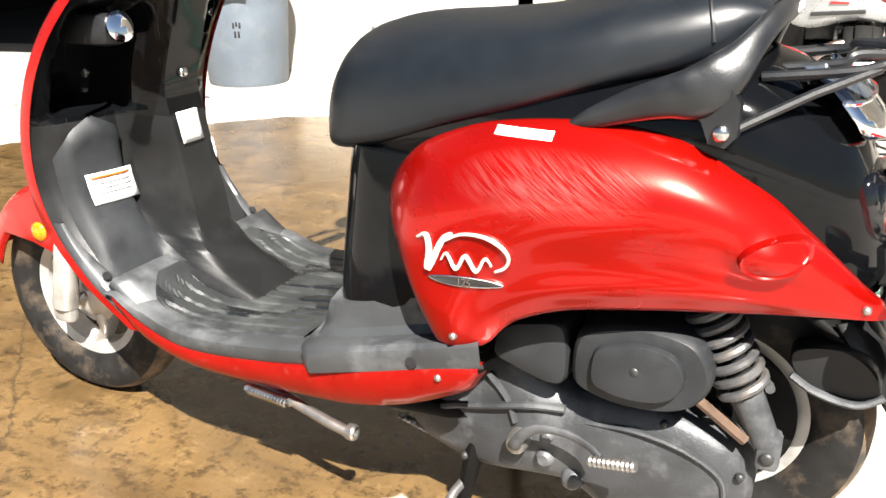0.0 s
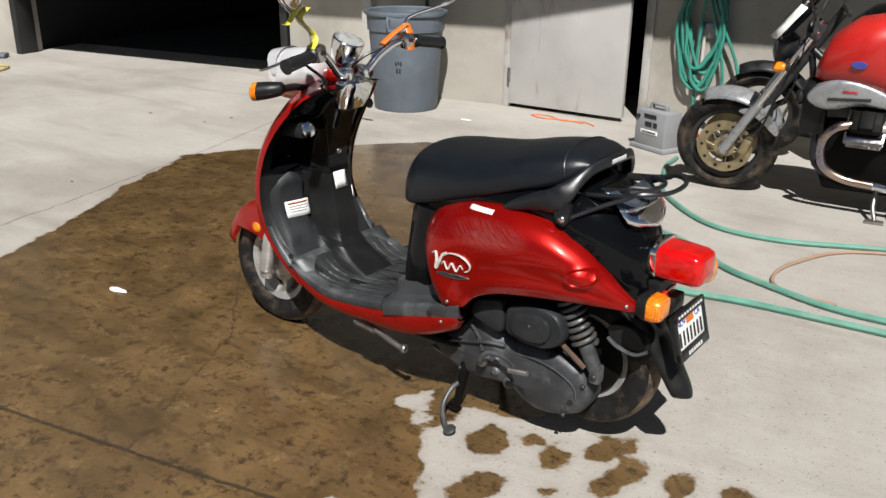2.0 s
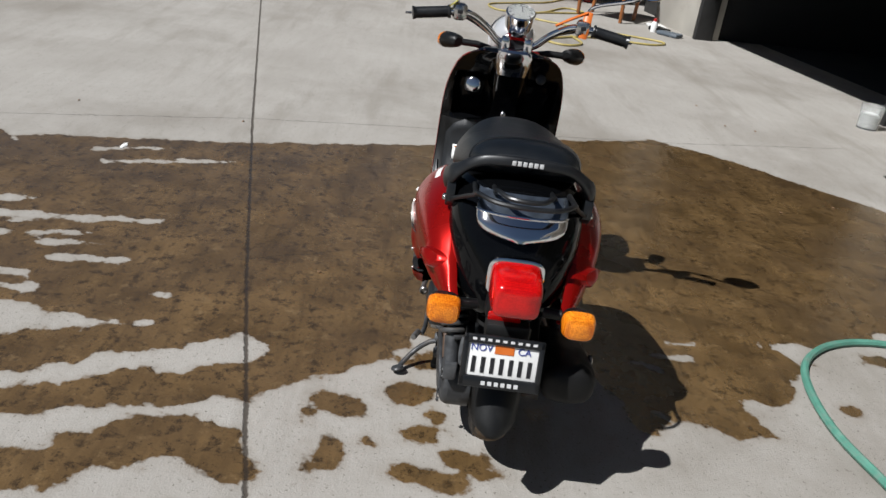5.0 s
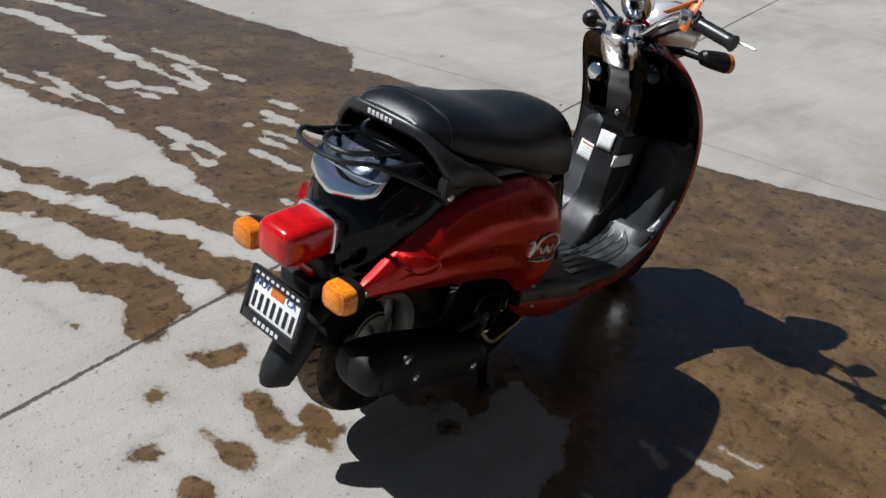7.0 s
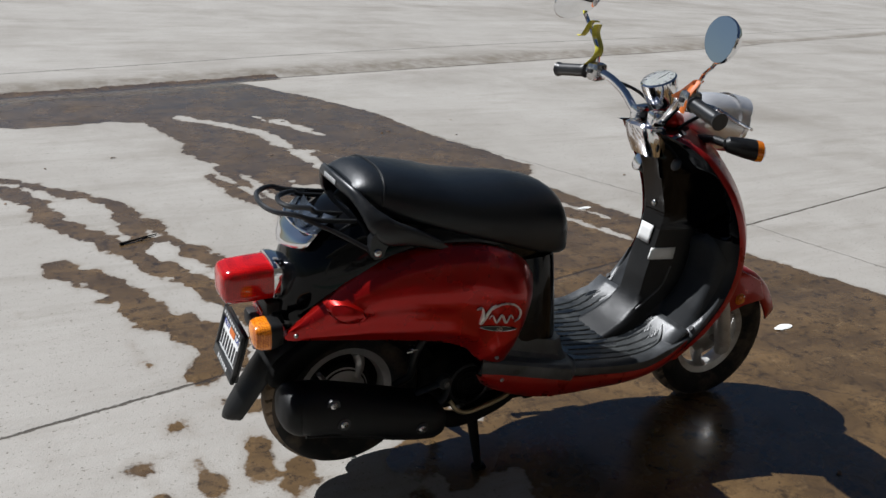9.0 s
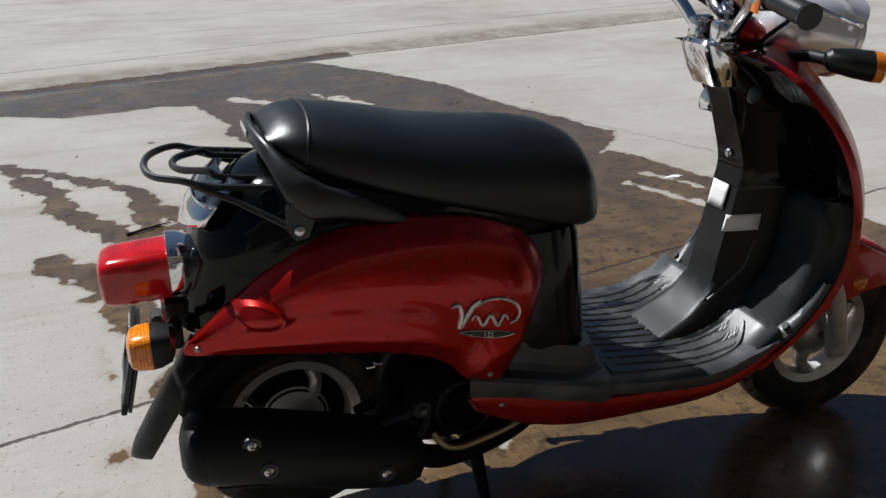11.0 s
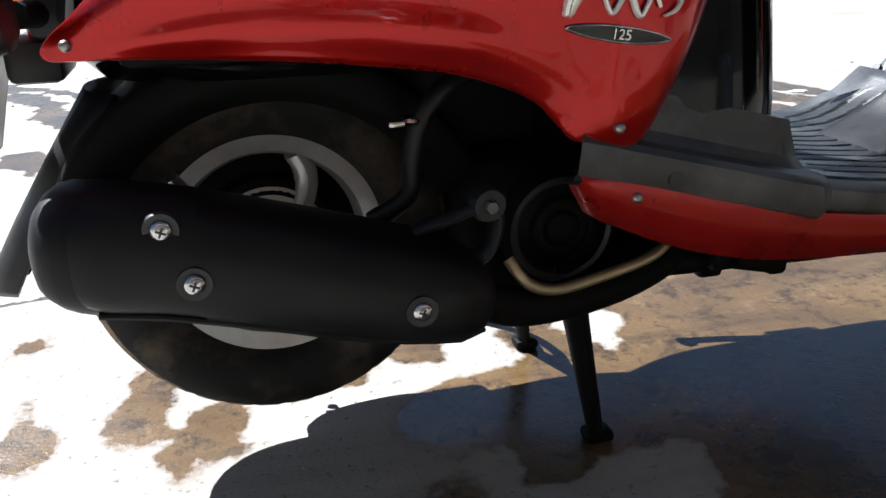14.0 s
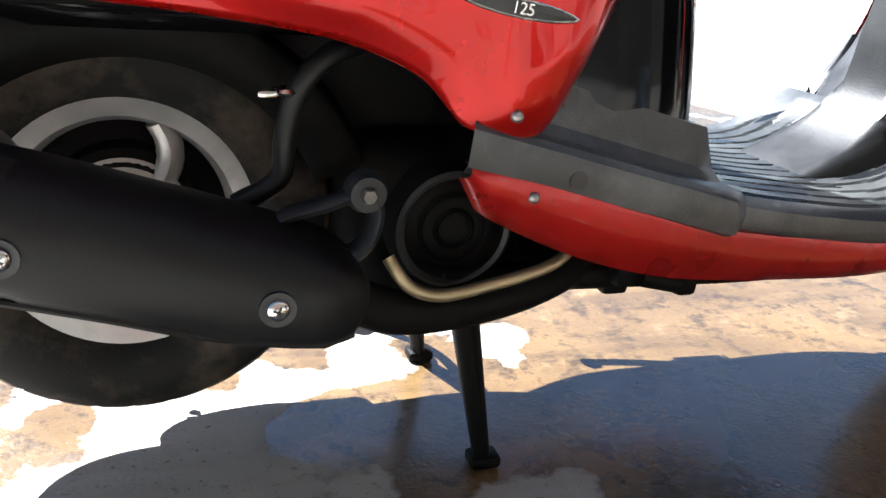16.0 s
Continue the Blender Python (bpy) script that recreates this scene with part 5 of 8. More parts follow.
FLOOR_EDGE = [(0.338, 0.356), (0.408, 0.340), (0.50, 0.314), (0.567, 0.297), (0.7, 0.275), (0.847, 0.266), (0.93, 0.292), (0.985, 0.332)]
SKIRT_LOW = [(0.338, 0.344), (0.352, 0.318), (0.385, 0.298), (0.442, 0.272), (0.50, 0.254), (0.568, 0.239), (0.72, 0.225), (0.85, 0.229), (0.93, 0.254), (0.985, 0.302)]
for side in (1, -1):
    rows = []
    for x in np.linspace(0.338, 0.985, 40):
        wider = 1 + 0.10 * min(1, max(0, (0.70 - x) / 0.2))
        lo, hi = smooth_interp(SKIRT_LOW, x), smooth_interp(FLOOR_EDGE, x)
        inner = interp([(0.338, 0.180), (0.46, 0.172), (0.56, 0.10)], x)
        rows.append([(x, side * y * wider, z) for y, z in ((inner, lo - 0.004), (max(0.165, inner + 0.004), lo - 0.002), (0.192, lo), (0.203, lo + (hi - lo) * 0.3), (0.208, lo + (hi - lo) * 0.75), (0.206, hi), (0.19, hi + 0.002))])
    sk = part("skirt", rings(rows, close=False), RED_EDGE, scooter, "scratched red lower skirt", 50)
    screw("screw", (0.394, side * 0.229, 0.331), (0, side, 0), 0.0052, STEEL, sk)
    rows = []
    for x in np.linspace(0.56, 1.0, 24):
        hi = smooth_interp(FLOOR_EDGE, min(x, 0.985))
        k = min(1.0, (1.0 - x) / 0.08)
        rows.append([(x, side * y, z) for y, z in ((0.206, hi), (0.211, hi + 0.008 * k), (0.209, hi + 0.024 * k), (0.198, hi + 0.031 * k), (0.16, hi + 0.026 * k), (0.15, hi + 0.01 * k))])
    part("floor_edge", rings(rows, close=False), GREY_PLASTIC, scooter, "", 50)
rows = []
for x in np.linspace(0.60, 0.985, 30):
    hi = smooth_interp(FLOOR_EDGE, x)
    rows.append([(x, y, hi + 0.024) for y in np.linspace(-0.2, 0.2, 9)])
floor_ob = part("footboard", rings(rows, close=False), GREY_PLASTIC, scooter, "grey footboard")
floor_ob.modifiers.new("thick", "SOLIDIFY").thickness = -0.02
rows = []
for x in np.linspace(0.640, 0.962, 40):
    hw = 0.178 - 0.05 * max(0, (x - 0.90) / 0.062) ** 2
    row = []
    for k in np.linspace(-1, 1, 121):
        y = k * hw
        g = abs(((y / 0.0265 * (1 - 0.16 * max(0, (x - 0.64) / 0.32) ** 2)) % 1.0) - 0.5)
        edge = min(1, (1 - abs(k)) / 0.03)
        row.append((x, y, smooth_interp(FLOOR_EDGE, x) + 0.0245 + 0.0065 * edge - (0.0035 if g < 0.10 and 0.66 < x < 0.945 and abs(k) < 0.95 else 0)))
    rows.append(row)
part("floor_mat", rings(rows, close=False), MAT_RUBBER, floor_ob, "grooved grey rubber mat, partly wet", 25)

# leg shield
EDGE_X = [(0.27, 0.945), (0.305, 0.985), (0.348, 1.030), (0.426, 1.090), (0.51, 1.116), (0.61, 1.104), (0.71, 1.060), (0.81, 0.984), (0.845, 0.945), (0.872, 0.90)]
EDGE_W = [(0.27, 0.200), (0.35, 0.210), (0.5, 0.208), (0.63, 0.206), (0.72, 0.198), (0.79, 0.180), (0.83, 0.160), (0.855, 0.130), (0.872, 0.095)]
TUNNEL = [(0.27, 0.76), (0.30, 0.82), (0.33, 0.88), (0.38, 0.93), (0.45, 0.945), (0.52, 0.960), (0.58, 0.972), (0.633, 0.980), (0.70, 0.962), (0.76, 0.940), (0.80, 0.925), (0.872, 0.91)]


def shield_rows(z0, z1, n, inner):
    rows = []
    for z in np.linspace(z0, z1, n):
        xe, w, tx = smooth_interp(EDGE_X, z), smooth_interp(EDGE_W, z), smooth_interp(TUNNEL, z)
        row = []
        for k in np.linspace(-1, 1, 49):
            y = w * math.copysign(abs(k) ** 0.9, k)
            if inner:
                y *= 0.985
                f = 1 - (y / w) ** 2
                base = xe + 0.004
                if z < 0.60:
                    swell = min(1, max(0, (0.60 - z) / 0.03)) * min(1, max(0, (z - 0.29) / 0.10))
                    ridge = min(1, max(0, (abs(y) - 0.05) / 0.03)) * min(1, max(0, (0.185 - abs(y)) / 0.02))
                    base -= 0.045 * f + 0.012 * swell * ridge
                else:
                    hollow = min(1, (z - 0.60) / 0.02) * min(1, max(0, (0.775 - z) / 0.03))
                    rim = min(1, max(0, (abs(y) - 0.055) / 0.015)) * min(1, max(0, (0.172 - abs(y)) / 0.02))
                    base += -0.03 * f + 0.055 * hollow * rim
                reach = 0.066 + 0.022 * min(1, max(0, (0.42 - z) / 0.12))
                g = min(1, max(0, (reach - abs(y)) / 0.026))
                g = g * g * (3 - 2 * g)
                x = base + (tx - base) * g if tx < base else base
            else:
                x = xe + 0.018 + 0.115 * (1 - abs(y / w) ** 2.2) * min(1, (z - 0.2) / 0.3)
            row.append((x, y, z))
        rows.append(row)
    return rows


shell_rows = shield_rows(0.27, 0.872, 44, False)
rim_rows = []
for r in shell_rows:
    z = r[0][2]
    xe, w = smooth_interp(EDGE_X, z), smooth_interp(EDGE_W, z)
    a, b = (xe + 0.003, -w * 0.984, z), (xe + 0.003, w * 0.984, z)
    rim_rows.append([a, (xe - 0.001, -w * 0.992, z)] + r + [(xe - 0.001, w * 0.992, z), b])
part("leg_shield", rings(rim_rows, close=False), RED_EDGE, scooter, "red outer leg shield with a scraped edge", 60)
apron = part("apron", rings(shield_rows(0.588, 0.868, 34, True), close=False), BLACK_GLOSS, scooter, "gloss black inner leg shield", 50)
low_apron = part("lower_apron", rings(shield_rows(0.275, 0.590, 36, True), close=False), BLACK_PLASTIC, scooter, "worn dark plastic knee panel", 50)
part("top_cover", rings([[(x, y, z) for x, y, z in ((0.90 + 0.02 * f, -0.12 * (1 - f), 0.868 + 0.008 * f), (0.965, -0.09 * (1 - f), 0.872 + 0.008 * f), (1.0 - 0.02 * f, 0.0, 0.874 + 0.008 * f), (0.965, 0.09 * (1 - f), 0.872 + 0.008 * f), (0.90 + 0.02 * f, 0.12 * (1 - f), 0.868 + 0.008 * f))] for f in (0.0, 0.3, 0.8)]), BLACK_GLOSS, scooter)


def apron_x(y, z):
    rows = shield_rows(z, z, 1, True)[0]
    return float(np.interp(y, [p[1] for p in rows], [p[0] for p in rows]))


# raised knee pads beside the tunnel, peaked at the top
for side in (1, -1):
    rows = []
    for v in np.linspace(0, 1, 17):
        row = []
        for y in np.linspace(0.068, 0.178, 15):
            top = 0.596 - 0.55 * abs(y - 0.115) - 6.0 * max(0, y - 0.15) ** 1.5
            z = 0.345 + (top - 0.345) * v
            lift = 0.012 * min(1, (1 - v) / 0.06 + 0.02, v / 0.25, (y - 0.066) / 0.012, (0.180 - y) / 0.012)
            row.append((apron_x(side * y, min(z, 0.588)) - 0.001 - lift, side * y, z))
        rows.append(row)
    part("knee_pad", rings(rows, close=False), KNEE_PLASTIC, low_apron, "", 60)


# grey wings of the footboard that run up inside the shield's edge
for side in (1, -1):
    rows = []
    for z in np.linspace(0.285, 0.435, 16):
        f = min(1.0, (z - 0.285) / 0.15)
        xe, w = smooth_interp(EDGE_X, z), smooth_interp(EDGE_W, z) - 0.006
        wide_in = 0.034 * (1 - f) ** 1.4 + 0.008
        rows.append([(xe + 0.002, side * w, z), (xe - 0.012, side * (w - 0.002), z), (xe - 0.014 - 0.012 * (1 - f) ** 2, side * (w - 0.4 * wide_in), z),
                     (xe - 0.016 - 0.02 * (1 - f) ** 2, side * (w - wide_in), z), (xe + 0.004 - 0.04 * (1 - f), side * (w - wide_in - 0.006), z)])
    wing = part("floor_wing", rings(rows, close=False), GREY_PLASTIC, scooter, "weathered grey plastic wing of the footboard", 50)
    part("hole", aim(lathe([(0.0, 0.003), (0.007, 0.003), (0.008, 0.0)], (0, 0, 0), "x", 14), (smooth_interp(EDGE_X, 0.352) - 0.025, side * 0.190, 0.352), (-0.8, 0, 0.6)), PRINT, wing)


# labels and small fittings on the apron
def decal(name, cy, cz, w, h, material, parent, label="", off=0.0145, nx=7, nz=4):
    rows = []
    for z in np.linspace(cz - h / 2, cz + h / 2, nz):
        rows.append([(apron_x(y, z) - off, y, z) for y in np.linspace(cy - w / 2, cy + w / 2, nx)])
    ob = part(name, rings(rows, close=False), material, parent, label)
    ob.modifiers.new("thick", "SOLIDIFY").thickness = 0.001
    return ob


lab = decal("warning_label", 0.107, 0.478, 0.082, 0.050, WHITE_LABEL, low_apron, "white warning label with an orange line", nx=9)
decal("label_line", 0.107, 0.4965, 0.070, 0.004, ORANGE, lab, off=0.0172, nz=2)
for k, wd in enumerate((0.064, 0.068, 0.056)):
    decal("label_text", 0.107, 0.487 - k * 0.008, wd, 0.002, PRINT_GREY, lab, off=0.0172, nz=2)
tag = decal("paper_tag", 0.007, 0.567, 0.050, 0.052, WHITE_LABEL, low_apron, "white paper tag on the steering tunnel", off=0.004)
decal("side_label", -0.045, 0.520, 0.02, 0.034, WHITE_LABEL, low_apron, off=0.004)
screw("lock", (0.985, 0.112, 0.740), (-1, 0.15, 0.25), 0.024, CHROME, apron)
screw("ignition_key_socket", (0.935, -0.10, 0.795), (-1, 0, 0.4), 0.017, BLACK_SATIN, apron)
screw("bag_hook", (apron_x(0, 0.655) - 0.004, 0.0, 0.655), (-1, 0, 0.1), 0.009, CHROME_WORN, apron)
part("lock_boss", box((1.05, 0.112, 0.735), (0.12, 0.055, 0.05), 0.014), BLACK_SATIN, apron)
for side in (1, -1):
    part("hole", box((apron_x(0.178, 0.337) + 0.004, side * 0.178, 0.337), (0.012, 0.012, 0.014), 0.004), PRINT, low_apron)
part("tunnel_ridge", tube([(apron_x(-0.055, z) - 0.002, -0.05, z) for z in np.linspace(0.36, 0.48, 8)], 0.007, 8, flat=0.6), GREY_PLASTIC, low_apron)

# seat label
rows = [[(x, panel_y(x, z) + 0.0015, z) for x in np.linspace(0.262, 0.335, 8)] for z in (0.652, 0.6565, 0.661)]
ob = part("white_label", rings(rows, close=False), WHITE_LABEL, left_panel, "small white label")
ob.modifiers.new("thick", "SOLIDIFY").thickness = 0.001

# front fender, fork and head lamp
rows = []
for a in np.linspace(radians(18), radians(132), 28):
    ring = [(t * 0.074, 0.238 - 0.012 * t * t - 0.05 * max(0.0, abs(t) - 0.72) / 0.28) for t in np.linspace(-1, 1, 17)]
    rows.append([(FRONT_AXLE[0] + r * math.cos(a), y, FRONT_AXLE[2] + r * math.sin(a)) for y, r in ring])
fender = part("front_fender", rings(rows, close=False), RED_EDGE, scooter, "faded red front fender", 60)
fender.modifiers.new("thick", "SOLIDIFY").thickness = 0.004
for side in (1, -1):
    part("fender_cheek", slab([(1.40, 0.335), (1.37, 0.40), (1.28, 0.445), (1.19, 0.44), (1.17, 0.36), (1.19, 0.285), (1.25, 0.305), (1.32, 0.325)], side * 0.045, side * 0.078, 0.008), RED_EDGE, fender)
    part("reflector", lathe([(0.0, 0.008), (0.012, 0.007), (0.018, 0.003), (0.019, 0.0)], (1.295, 0.078, 0.350), "y", 20) if side > 0 else mirror_y(lathe([(0.0, 0.008), (0.012, 0.007), (0.018, 0.003), (0.019, 0.0)], (1.295, 0.078, 0.350), "y", 20)), AMBER_LENS, fender)
    part("fork_leg", tube([(1.20, side * 0.066, 0.42), (1.245, side * 0.066, 0.32), (1.272, side * 0.066, 0.20)], lambda t: 0.021 + 0.003 * t, 14), RIM, scooter)
    part("fork_end", box((1.275, side * 0.066, 0.195), (0.05, 0.028, 0.06), 0.012), RIM, scooter)
part("steering_stem", tube([(1.20, 0, 0.40), (0.93, 0, 0.90)], 0.03, 14), BLACK_SATIN, scooter)
LC = (1.125, 0.0, 0.884)
LD = (0.97, 0, -0.22)
lamp = part("head_lamp", aim(lathe([(0.0, -0.105), (0.030, -0.10), (0.052, -0.08), (0.066, -0.045), (0.073, 0.0), (0.075, 0.05), (0.079, 0.054), (0.079, 0.066), (0.072, 0.070)], (0, 0, 0), "x", 44), LC, LD), LAMP_SHELL, scooter, "bright silver head lamp shell")
part("lamp_glass", aim(lathe([(0.072, 0.068), (0.055, 0.086), (0.03, 0.097), (0.0, 0.101)], (0, 0, 0), "x", 40), LC, LD), CLEAR, lamp)
part("reflector", aim(lathe([(0.072, 0.066), (0.05, 0.045), (0.0, 0.03)], (0, 0, 0), "x", 40), LC, LD), CHROME_WORN, lamp)
part("lamp_visor", aim(rings([[(0.03 + (0.012 + 0.05 * max(0, math.sin(a))) * t, (0.080 + 0.001 * t) * math.cos(a), (0.080 + 0.001 * t) * math.sin(a)) for a in np.linspace(0.05, math.pi - 0.05, 25)] for t in (0.0, 0.5, 1.0)], close=False), LC, LD), LAMP_SHELL, lamp)
part("head_cowl", rings([[(x, y, z) for y, z in [(w * math.cos(a), zc + h * math.sin(a)) for a in [2 * math.pi * k / 24 for k in range(24)]]] for x, w, h, zc in ((0.942, 0.034, 0.028, 0.890), (0.962, 0.046, 0.036, 0.892), (0.985, 0.042, 0.032, 0.889), (1.0, 0.034, 0.026, 0.886))]), RED, scooter, "small red cowl behind the head lamp")
# front signals
for side in (1, -1):
    sig = part("front_signal", tube([(1.03, side * 0.06, 0.850), (1.03, side * 0.12, 0.862), (1.03, side * 0.17, 0.862)], 0.011, 10), BLACK_PLASTIC, scooter)
    rows = []
    d = Vector((0.86, side * 0.48, -0.14)).normalized()
    sd = Vector((0, 0, 1)).cross(d).normalized()
    c0 = Vector((1.012, side * 0.178, 0.866))
    for t, w, h in ((0.0, 0.014, 0.012), (0.008, 0.023, 0.02), (0.045, 0.030, 0.025), (0.078, 0.031, 0.027)):
        rows.append([c0 + d * t + sd * w * math.cos(a) + Vector((0, 0, 1)) * h * math.sin(a) for a in [2 * math.pi * k / 20 for k in range(20)]])
    part("housing", rings(rows), BLACK_PLASTIC, sig)
    rows = []
    for t, w, h in ((0.078, 0.0312, 0.0272), (0.094, 0.029, 0.026), (0.100, 0.02, 0.018)):
        rows.append([c0 + d * t + sd * w * math.cos(a) + Vector((0, 0, 1)) * h * math.sin(a) for a in [2 * math.pi * k / 20 for k in range(20)]])
    part("lens", rings(rows), AMBER_LENS, sig, "amber lens")

# handlebars
bars = part("handlebar_cover", rings([[(x, YC * 0 + y, z) for x, y in [(xc + dx * math.copysign(abs(math.cos(a)) ** 0.6, math.cos(a)), w * math.copysign(abs(math.sin(a)) ** 0.6, math.sin(a))) for a in [2 * math.pi * k / 24 for k in range(24)]]]
     for z, xc, dx, w in ((0.800, 0.925, 0.032, 0.048), (0.83, 0.915, 0.038, 0.055), (0.865, 0.905, 0.040, 0.058), (0.878, 0.902, 0.038, 0.055), (0.885, 0.90, 0.03, 0.045))]), CHROME, scooter, "chrome steering cover")
bar_pts = [(0.905, 0.03, 0.895), (0.905, 0.06, 0.905), (0.895, 0.105, 0.945), (0.872, 0.16, 0.978), (0.850, 0.22, 0.980), (0.832, 0.325, 0.965)]
for side in (1, -1):
    P = [(x, side * y, z) for x, y, z in bar_pts]
    part("bar", tube(spline(P, 6), 0.0115, 12), CHROME, bars)
    part("clamp", box((0.903, side * 0.035, 0.90), (0.045, 0.028, 0.045), 0.008), CHROME, bars)
    a, b = Vector((0.849, side * 0.218, 0.980)), Vector((0.831, side * 0.330, 0.964))
    n = 26
    part("grip", tube([a.lerp(b, t) for t in np.linspace(0, 1, n)], lambda t: 0.0165 + (0.0012 if int(t * 25) % 2 else 0) + (0.003 if t > 0.95 or t < 0.05 else 0), 14), BLACK_SATIN, bars)
    sw = part("switch_box", box((0.862, side * 0.19, 0.982), (0.045, 0.045, 0.05), 0.012, Matrix.Rotation(radians(10 * side), 3, "Z")), CHROME_WORN, bars)
    part("button", box((0.838, side * 0.188, 0.985), (0.006, 0.016, 0.012), 0.002), PRINT, sw)
    part("lever", tube(spline([(0.89, side * 0.19, 0.975), (0.915, side * 0.23, 0.968), (0.912, side * 0.30, 0.955), (0.905, side * 0.355, 0.95)], 5), lambda t: 0.007 - 0.002 * t, 8, flat=0.7), CHROME_WORN, bars)
    part("brake_cable", tube(spline([(0.90, side * 0.18, 0.965), (0.97, side * 0.13, 0.935), (0.98, side * 0.06, 0.89), (0.96, side * 0.03, 0.85)], 6), 0.0045, 8), BLACK_SATIN, bars)
gauge = part("speedometer", aim(lathe([(0.0, -0.065), (0.03, -0.06), (0.043, -0.035), (0.047, 0.0), (0.047, 0.012), (0.043, 0.016), (0.042, 0.010)], (0, 0, 0), "x", 36), (0.925, 0.0, 0.985), (-0.40, 0, 0.91)), CHROME, scooter, "chrome speedometer")
part("dial", aim(lathe([(0.0, 0.010), (0.042, 0.010), (0.042, 0.008)], (0, 0, 0), "x", 32), (0.925, 0.0, 0.985), (-0.40, 0, 0.91)), GAUGE, gauge)
for k in range(9):
    a = radians(-130 + 32 * k)
    part("tick", aim(box((0.0112, 0.033 * math.sin(a), 0.033 * math.cos(a)), (0.001, 0.003, 0.009), 0.0, Matrix.Rotation(-a, 3, "X")), (0.925, 0.0, 0.985), (-0.40, 0, 0.91)), PRINT, gauge)
part("gauge_glass", aim(lathe([(0.0, 0.021), (0.02, 0.020), (0.035, 0.017), (0.043, 0.013)], (0, 0, 0), "x", 32), (0.925, 0.0, 0.985), (-0.40, 0, 0.91)), CLEAR, gauge)
part("needle", aim(box((0.0115, 0.004, 0.012), (0.001, 0.003, 0.03), 0.0), (0.925, 0.0, 0.985), (-0.40, 0, 0.91)), PRINT, gauge)

# mirrors
MIRRORS = {1: ((0.84, 0.29, 1.165), (-0.35, -0.90, -0.15), (-0.55, 0.2, 0.8)), -1: ((0.785, -0.335, 1.148), (-0.93, 0.28, 0.25), (0.05, -0.22, 1.0))}
for side in (1, -1):
    c, nrm, up = (Vector(v) for v in MIRRORS[side])
    nrm.normalize()
    sd = up.cross(nrm).normalized()
    u2 = nrm.cross(sd).normalized()
    base = Vector((0.868, side * 0.198, 1.003))
    stem = part("mirror", tube(spline([base, base + Vector((0.0, side * 0.015, 0.045)), c - u2 * 0.05 + nrm * -0.015, c - nrm * 0.015], 6), 0.0055, 8), CHROME, scooter)

    def oval(t, f, depth):
        return c + nrm * depth + sd * 0.072 * f * math.copysign(abs(math.cos(t)) ** 0.85, math.cos(t)) + u2 * 0.048 * f * math.sin(t) * (1 + 0.12 * math.cos(t))
    A = [2 * math.pi * k / 36 for k in range(36)]
    part("mirror_shell", rings([[oval(t, f, dd) for t in A] for f, dd in ((0.15, -0.030), (0.6, -0.024), (0.9, -0.010), (1.0, 0.0), (0.97, 0.004))], caps=True), CHROME, stem)
    part("mirror_glass", rings([[oval(t, f, dd) for t in A] for f, dd in ((0.95, 0.0042), (0.1, 0.0046))], caps=True), MIRROR_GLASS, stem)

# a strip of yellow tape and an orange strap on the bars
tape = part("tape", rings([[(0.865 + 0.012 * math.sin(t * 5) + o, 0.215 + 0.02 * math.sin(t * 7), 1.105 - 0.115 * t) for o in (-0.014, 0.014)] for t in np.linspace(0, 1, 14)], close=False), YELLOW_TAPE, scooter, "strip of yellow tape tied to the mirror")
tape.modifiers.new("thick", "SOLIDIFY").thickness = 0.0008
tape2 = part("tape_end", rings([[(0.868 + o, 0.225 + 0.075 * t, 1.11 - 0.04 * t + 0.012 * math.sin(6 * t)) for o in (-0.010, 0.010)] for t in np.linspace(0, 1, 10)], close=False), YELLOW_TAPE, tape)
tape2.modifiers.new("thick", "SOLIDIFY").thickness = 0.0008
strap = part("strap", join(tube(spline([(0.868, -0.20, 1.03), (0.885, -0.15, 1.00), (0.89, -0.11, 0.975)], 6), 0.015, 8, flat=0.3), tube(spline([(0.868, -0.20, 1.03), (0.846, -0.195, 0.995), (0.842, -0.19, 0.955)], 6), 0.013, 8, flat=0.3)), ORANGE, scooter, "orange strap tied to the brake lever")

# engine, left: belt cover, air box, kick starter
COVER = [(0.505, 0.205), (0.47, 0.225), (0.42, 0.255), (0.385, 0.300), (0.348, 0.322), (0.30, 0.304), (0.25, 0.284), (0.19, 0.288), (0.126, 0.288), (0.07, 0.272), (0.03, 0.248), (0.008, 0.215), (0.004, 0.18), (0.02, 0.145), (0.05, 0.122),
         (0.10, 0.104), (0.16, 0.100), (0.20, 0.118), (0.24, 0.140), (0.30, 0.138), (0.38, 0.130), (0.44, 0.142), (0.49, 0.168)]
COVER_S = [(p.x, p.z) for p in spline([(x, 0, z) for x, z in COVER], 3, True)]
cover = part("belt_cover", slab(COVER_S, 0.045, 0.118, 0.018, 0.016), ALLOY, scooter, "dull grey belt drive cover", 35)
part("oil_hole", slab([(0.055 + 0.012 * math.cos(a), 0.165 + 0.009 * math.sin(a)) for a in [2 * math.pi * k / 16 for k in range(16)]], 0.112, 0.1225, 0.002), PRINT, cover)
for k in range(6):
    part("mark", box((0.135 - k * 0.016, 0.1225, 0.142), (0.010, 0.003, 0.012), 0.001), ALLOY, cover)
for x, z in ((0.30, 0.205), (0.265, 0.185), (0.275, 0.232), (0.12, 0.272), (0.02, 0.22), (0.07, 0.118), (0.40, 0.148)):
    screw("bolt", (x, 0.128 if x > 0.2 else 0.12, z), (0, 1, 0), 0.006, DARK_STEEL, cover)
